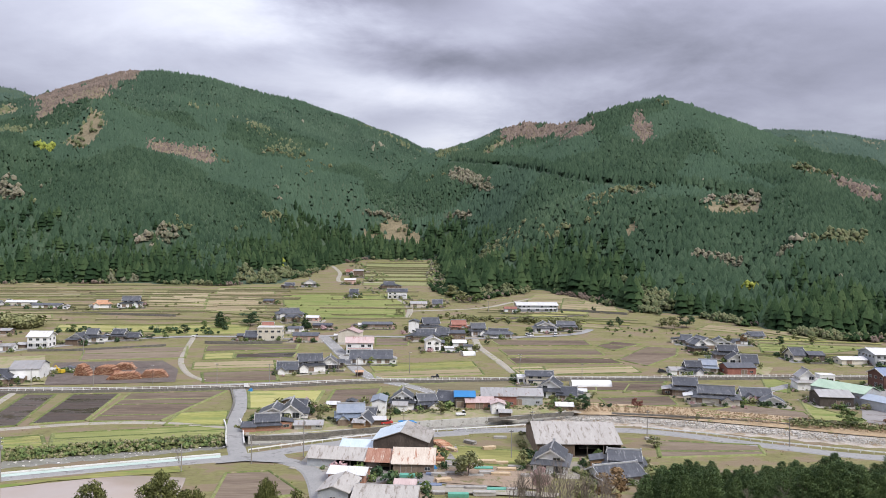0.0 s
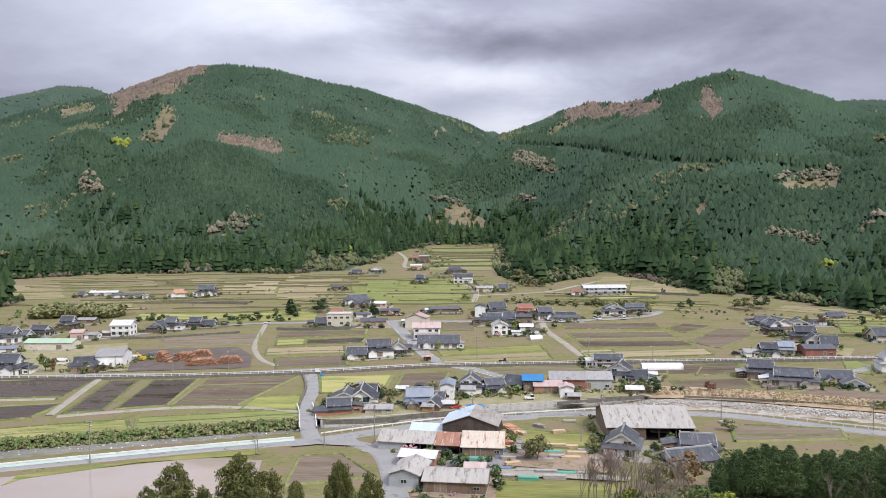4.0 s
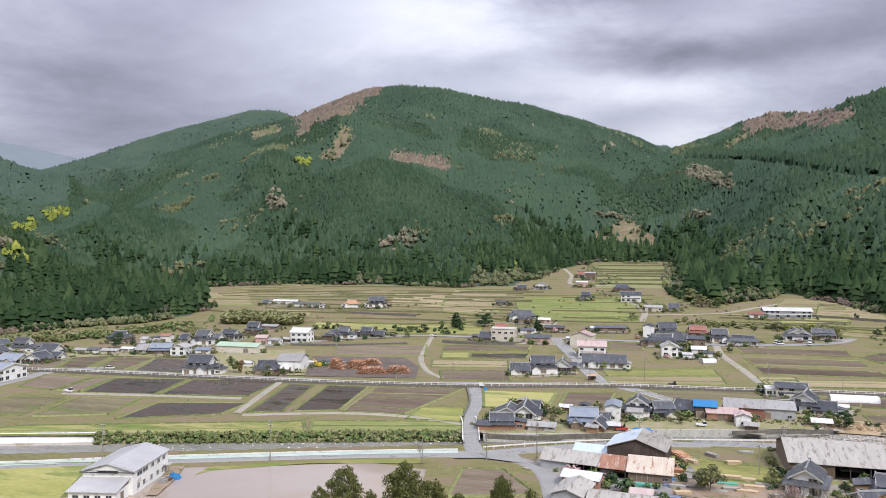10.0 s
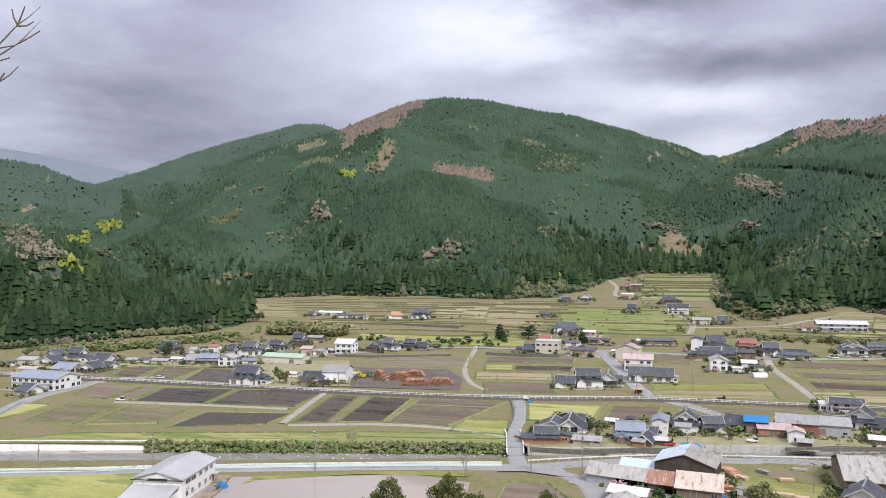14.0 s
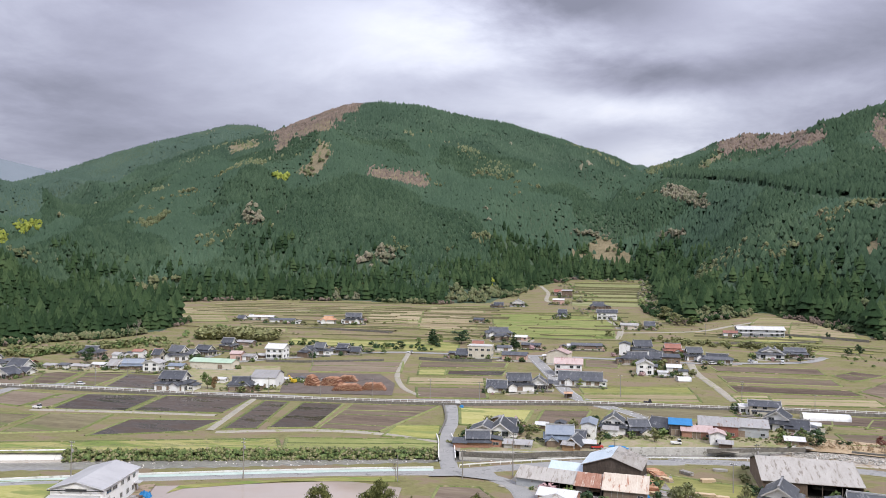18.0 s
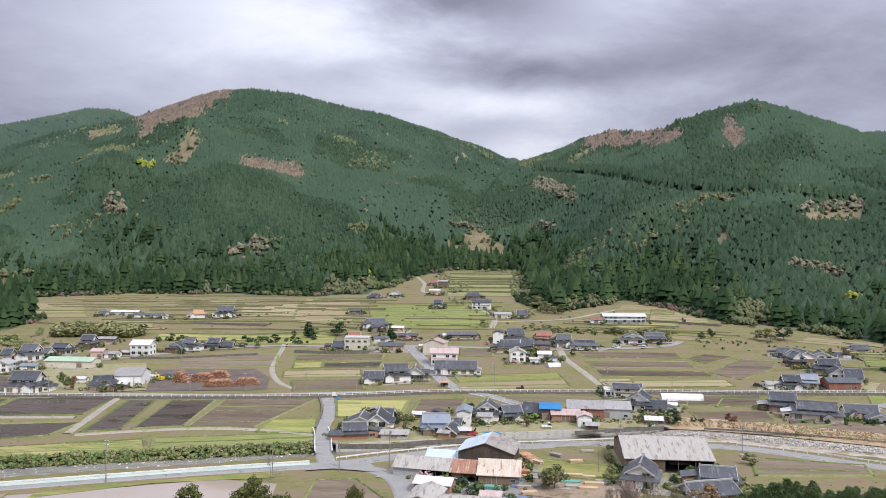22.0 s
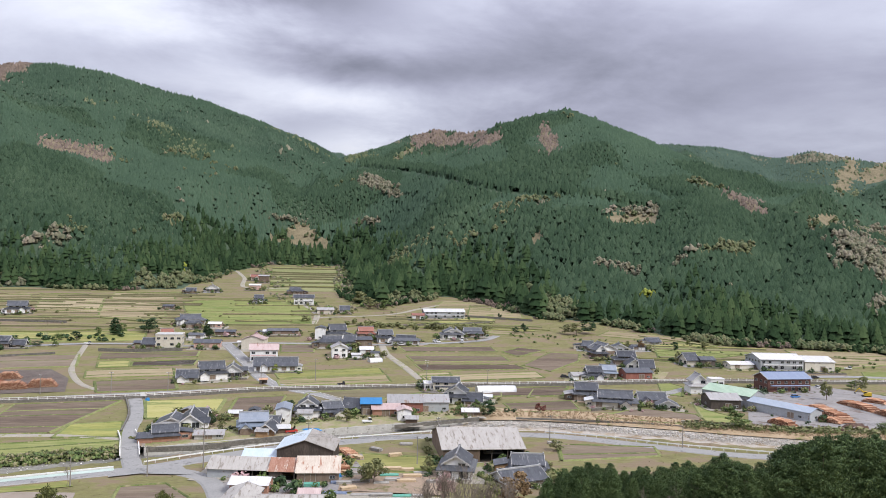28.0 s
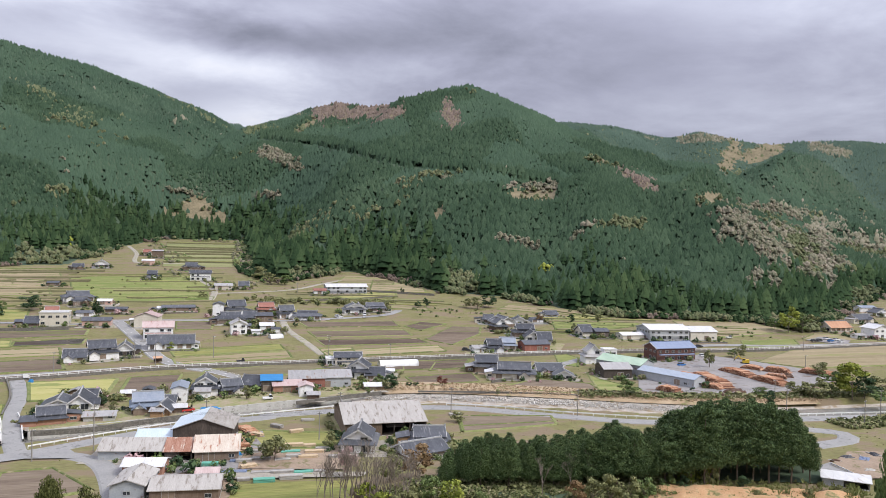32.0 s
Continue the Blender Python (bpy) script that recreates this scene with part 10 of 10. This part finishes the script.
patch("yard_lane", [(-9.2, 181.3), (26.8, 177.6), (29.2, 180.6), (-4.4, 186.2)], "lane", "grey gravel track past the lumber stacks", 0.406)
shelter = thing("bus_shelter", -36.8, 340.7, 10, "small roadside shelter with an orange roof", "shelter")
part("roof", gable_roof(3.2, 2.2, 2.3, 0.5, 0.3, 0.1), M["tile_orange"], shelter)
part("back_wall", box(-1.6, 1.6, 1.0, 1.1, 0, 2.3), M["wood_dark"], shelter)
for sx in (-1.5, 1.5):
    part("post", cbox(sx, -0.9, 0, 0.14, 0.14, 2.3), M["wood_dark"], shelter)
part("bench", cbox(0, 0.6, 0.4, 2.6, 0.4, 0.08), M["log"], shelter)
board = thing("road_board", -79, 308.9, 0, "white signboard beside the level crossing", "sign")
part("panel", cbox(0, 0, 1.0, 2.4, 0.08, 1.5), M["plaster"], board)
for sx in (-0.9, 0.9):
    part("post", cbox(sx, 0.08, 0, 0.09, 0.09, 2.4), M["frame"], board)
heap_box = thing("tarpaulin_bundle", -76.4, 304.6, 0, "bright blue tarpaulin bundle on the field edge", "tarpaulin")
part("sheet", heap(4, 2.0, 1.6, 1.3), M["tarp_blue"], heap_box)
q = thing("tarpaulin_bundle", -11.5, 254.1, 0, "blue tarpaulin spread over goods", "tarpaulin")
part("sheet", heap(7, 7, 2.5, 0.7), M["tarp_blue"], q)
q = thing("tarpaulin_bundle", -2.1, 200.5, 20, "blue tarpaulin spread over goods", "tarpaulin")
part("sheet", heap(8, 2.4, 2, 1.4), M["tarp_blue"], q)
q = thing("tarpaulin_bundle", -45.1, 386.3, 40, "blue tarpaulin spread over goods", "tarpaulin")
part("sheet", heap(9, 4, 3, 1.6), M["tarp_blue"], q)
q = thing("tarpaulin_bundle", 48.1, 214.3, 60, "blue tarpaulin spread over goods", "tarpaulin")
part("sheet", heap(10, 3, 2, 1.5), M["tarp_blue"], q)


# foreground bank of orange earth below the grove
def earth_bank():
    rs = np.random.RandomState(5)
    nx, ny = 60, 24
    v = []
    for j in range(ny + 1):
        for i in range(nx + 1):
            u, t = i / nx, j / ny
            x = (78 + 50 * u) * (1 - t) + (90 + 52 * u) * t
            y = (137 - 10 * u) * (1 - t) + (164 - 17 * u) * t
            edge = min(1.0, 7 * min(u, 1 - u)) * min(1.0, 5 * (1 - t))
            z = valley(np.array(x), np.array(y)) - 0.5 + edge * (0.8 + 1.6 * t) + 0.7 * float(wave_noise(np.array(x), np.array(y), 4, 41)) * edge + 0.3 * float(wave_noise(np.array(x), np.array(y), 1.7, 42)) * edge
            v.append((x, y, float(z)))
    f = [(j * (nx + 1) + i, j * (nx + 1) + i + 1, (j + 1) * (nx + 1) + i + 1, (j + 1) * (nx + 1) + i) for j in range(ny) for i in range(nx)]
    tagged(part("earth_bank", (v, f), M["orange_earth"], smooth=True), "bank of bare orange earth with patches of grass", "bank", kind="structure")


earth_bank()
near_branch = thing("overhanging_branch", -4.094, 3.296, 0, "thin leafless twigs of a tree beside the look-out", "branch", z=59.059)
BX, BY, BZ = near_branch.location
part("twig", moved(join(tube((-4.094, 3.296, 59.059), (-3.994, 3.424, 59.229), 0.0060, 0.0048, 5), tube((-3.994, 3.424, 59.229), (-3.936, 3.495, 59.356), 0.0048, 0.0036, 5), tube((-3.936, 3.495, 59.356), (-3.897, 3.541, 59.415), 0.0036, 0.0024, 5), tube((-3.897, 3.541, 59.415), (-3.860, 3.584, 59.483), 0.0024, 0.0012, 5)), -BX, -BY, -BZ), M["bark"], near_branch)
part("twig", moved(join(tube((-3.936, 3.495, 59.356), (-3.923, 3.510, 59.415), 0.0060, 0.0048, 5), tube((-3.923, 3.510, 59.415), (-3.913, 3.523, 59.470), 0.0048, 0.0036, 5)), -BX, -BY, -BZ), M["bark"], near_branch)
part("twig", moved(join(tube((-3.936, 3.495, 59.356), (-3.949, 3.480, 59.396), 0.0060, 0.0048, 5), tube((-3.949, 3.480, 59.396), (-3.955, 3.473, 59.443), 0.0048, 0.0036, 5)), -BX, -BY, -BZ), M["bark"], near_branch)
part("twig", moved(join(tube((-3.936, 3.495, 59.350), (-3.905, 3.532, 59.360), 0.0060, 0.0048, 5), tube((-3.905, 3.532, 59.360), (-3.882, 3.558, 59.389), 0.0048, 0.0036, 5)), -BX, -BY, -BZ), M["bark"], near_branch)
part("twig", moved(join(tube((-4.094, 3.297, 59.027), (-3.994, 3.425, 59.167), 0.0060, 0.0048, 5), tube((-3.994, 3.425, 59.167), (-3.932, 3.500, 59.252), 0.0048, 0.0036, 5), tube((-3.932, 3.500, 59.252), (-3.901, 3.537, 59.315), 0.0036, 0.0024, 5), tube((-3.901, 3.537, 59.315), (-3.859, 3.585, 59.400), 0.0024, 0.0012, 5)), -BX, -BY, -BZ), M["bark"], near_branch)
part("twig", moved(join(tube((-3.932, 3.500, 59.252), (-3.893, 3.546, 59.297), 0.0060, 0.0048, 5), tube((-3.893, 3.546, 59.297), (-3.861, 3.583, 59.340), 0.0048, 0.0036, 5)), -BX, -BY, -BZ), M["bark"], near_branch)
part("twig", moved(join(tube((-4.095, 3.296, 59.170), (-3.994, 3.424, 59.209), 0.0060, 0.0048, 5), tube((-3.994, 3.424, 59.209), (-3.941, 3.489, 59.237), 0.0048, 0.0036, 5)), -BX, -BY, -BZ), M["bark"], near_branch)
part("twig", moved(join(tube((-4.078, 3.318, 58.967), (-3.993, 3.426, 59.015), 0.0060, 0.0048, 5), tube((-3.993, 3.426, 59.015), (-3.958, 3.469, 59.064), 0.0048, 0.0036, 5), tube((-3.958, 3.469, 59.064), (-3.931, 3.501, 59.118), 0.0036, 0.0024, 5)), -BX, -BY, -BZ), M["bark"], near_branch)
part("twig", moved(join(tube((-4.062, 3.339, 59.066), (-3.994, 3.425, 59.135), 0.0060, 0.0048, 5), tube((-3.994, 3.425, 59.135), (-3.959, 3.468, 59.162), 0.0048, 0.0036, 5)), -BX, -BY, -BZ), M["bark"], near_branch)
part("twig", moved(join(tube((-3.993, 3.426, 59.022), (-3.976, 3.447, 59.070), 0.0060, 0.0048, 5)), -BX, -BY, -BZ), M["bark"], near_branch)
part("limb", moved(join(tube((-5.294, 2.996, 58.243), (-4.094, 3.296, 59.043), 0.02, 0.007, 6), tube((-5.594, 2.896, 55.4), (-5.294, 2.996, 58.243), 0.08, 0.035, 7)), -BX, -BY, -BZ), M["bark"], near_branch)


# small works on the near right
house("S", 140.8, 153.1, -38, 10.0, 6.0, 3.2, "metal_white", "metal_wall", "yard_shed", "low open yard shed with a pale translucent roof", open_front=True)
for k, (dx, dy, w, h, mat) in enumerate([(158.6, 171.8, 4, 1.0, 'dark_metal'), (162.1, 169.7, 5, 0.9, 'metal_blue'), (168.1, 172.4, 4, 1.1, 'dark_metal'), (153.0, 169.6, 3, 0.8, 'bark_heap'), (155.6, 160.9, 3, 0.8, 'concrete'), (181.7, 254.1, 9, 2.0, 'bark_heap'), (227.5, 281.3, 6, 1.8, 'bark_heap'), (173.3, 249.1, 5, 1.2, 'bark_heap')]):
    q = thing("scrap_heap", dx, dy, k * 40, "heap of scrap and boards on bare ground", "scrap", "scrap heaps")
    part("heap", heap(60 + k, w, w * 0.7, h, 7), M[mat], q)
    part("board", moved(cbox(0, 0, h * 0.5, w * 1.1, 0.5, 0.12), 0.2, 0.3, 0, 25), M["grey_board"], q)
patch("waste_ground", [(148.7, 166.8), (148.6, 155.3), (155.8, 154), (177.1, 175.3), (162.9, 176.5)], "earth", "bare tan earth of the scrap yard", 0.42)
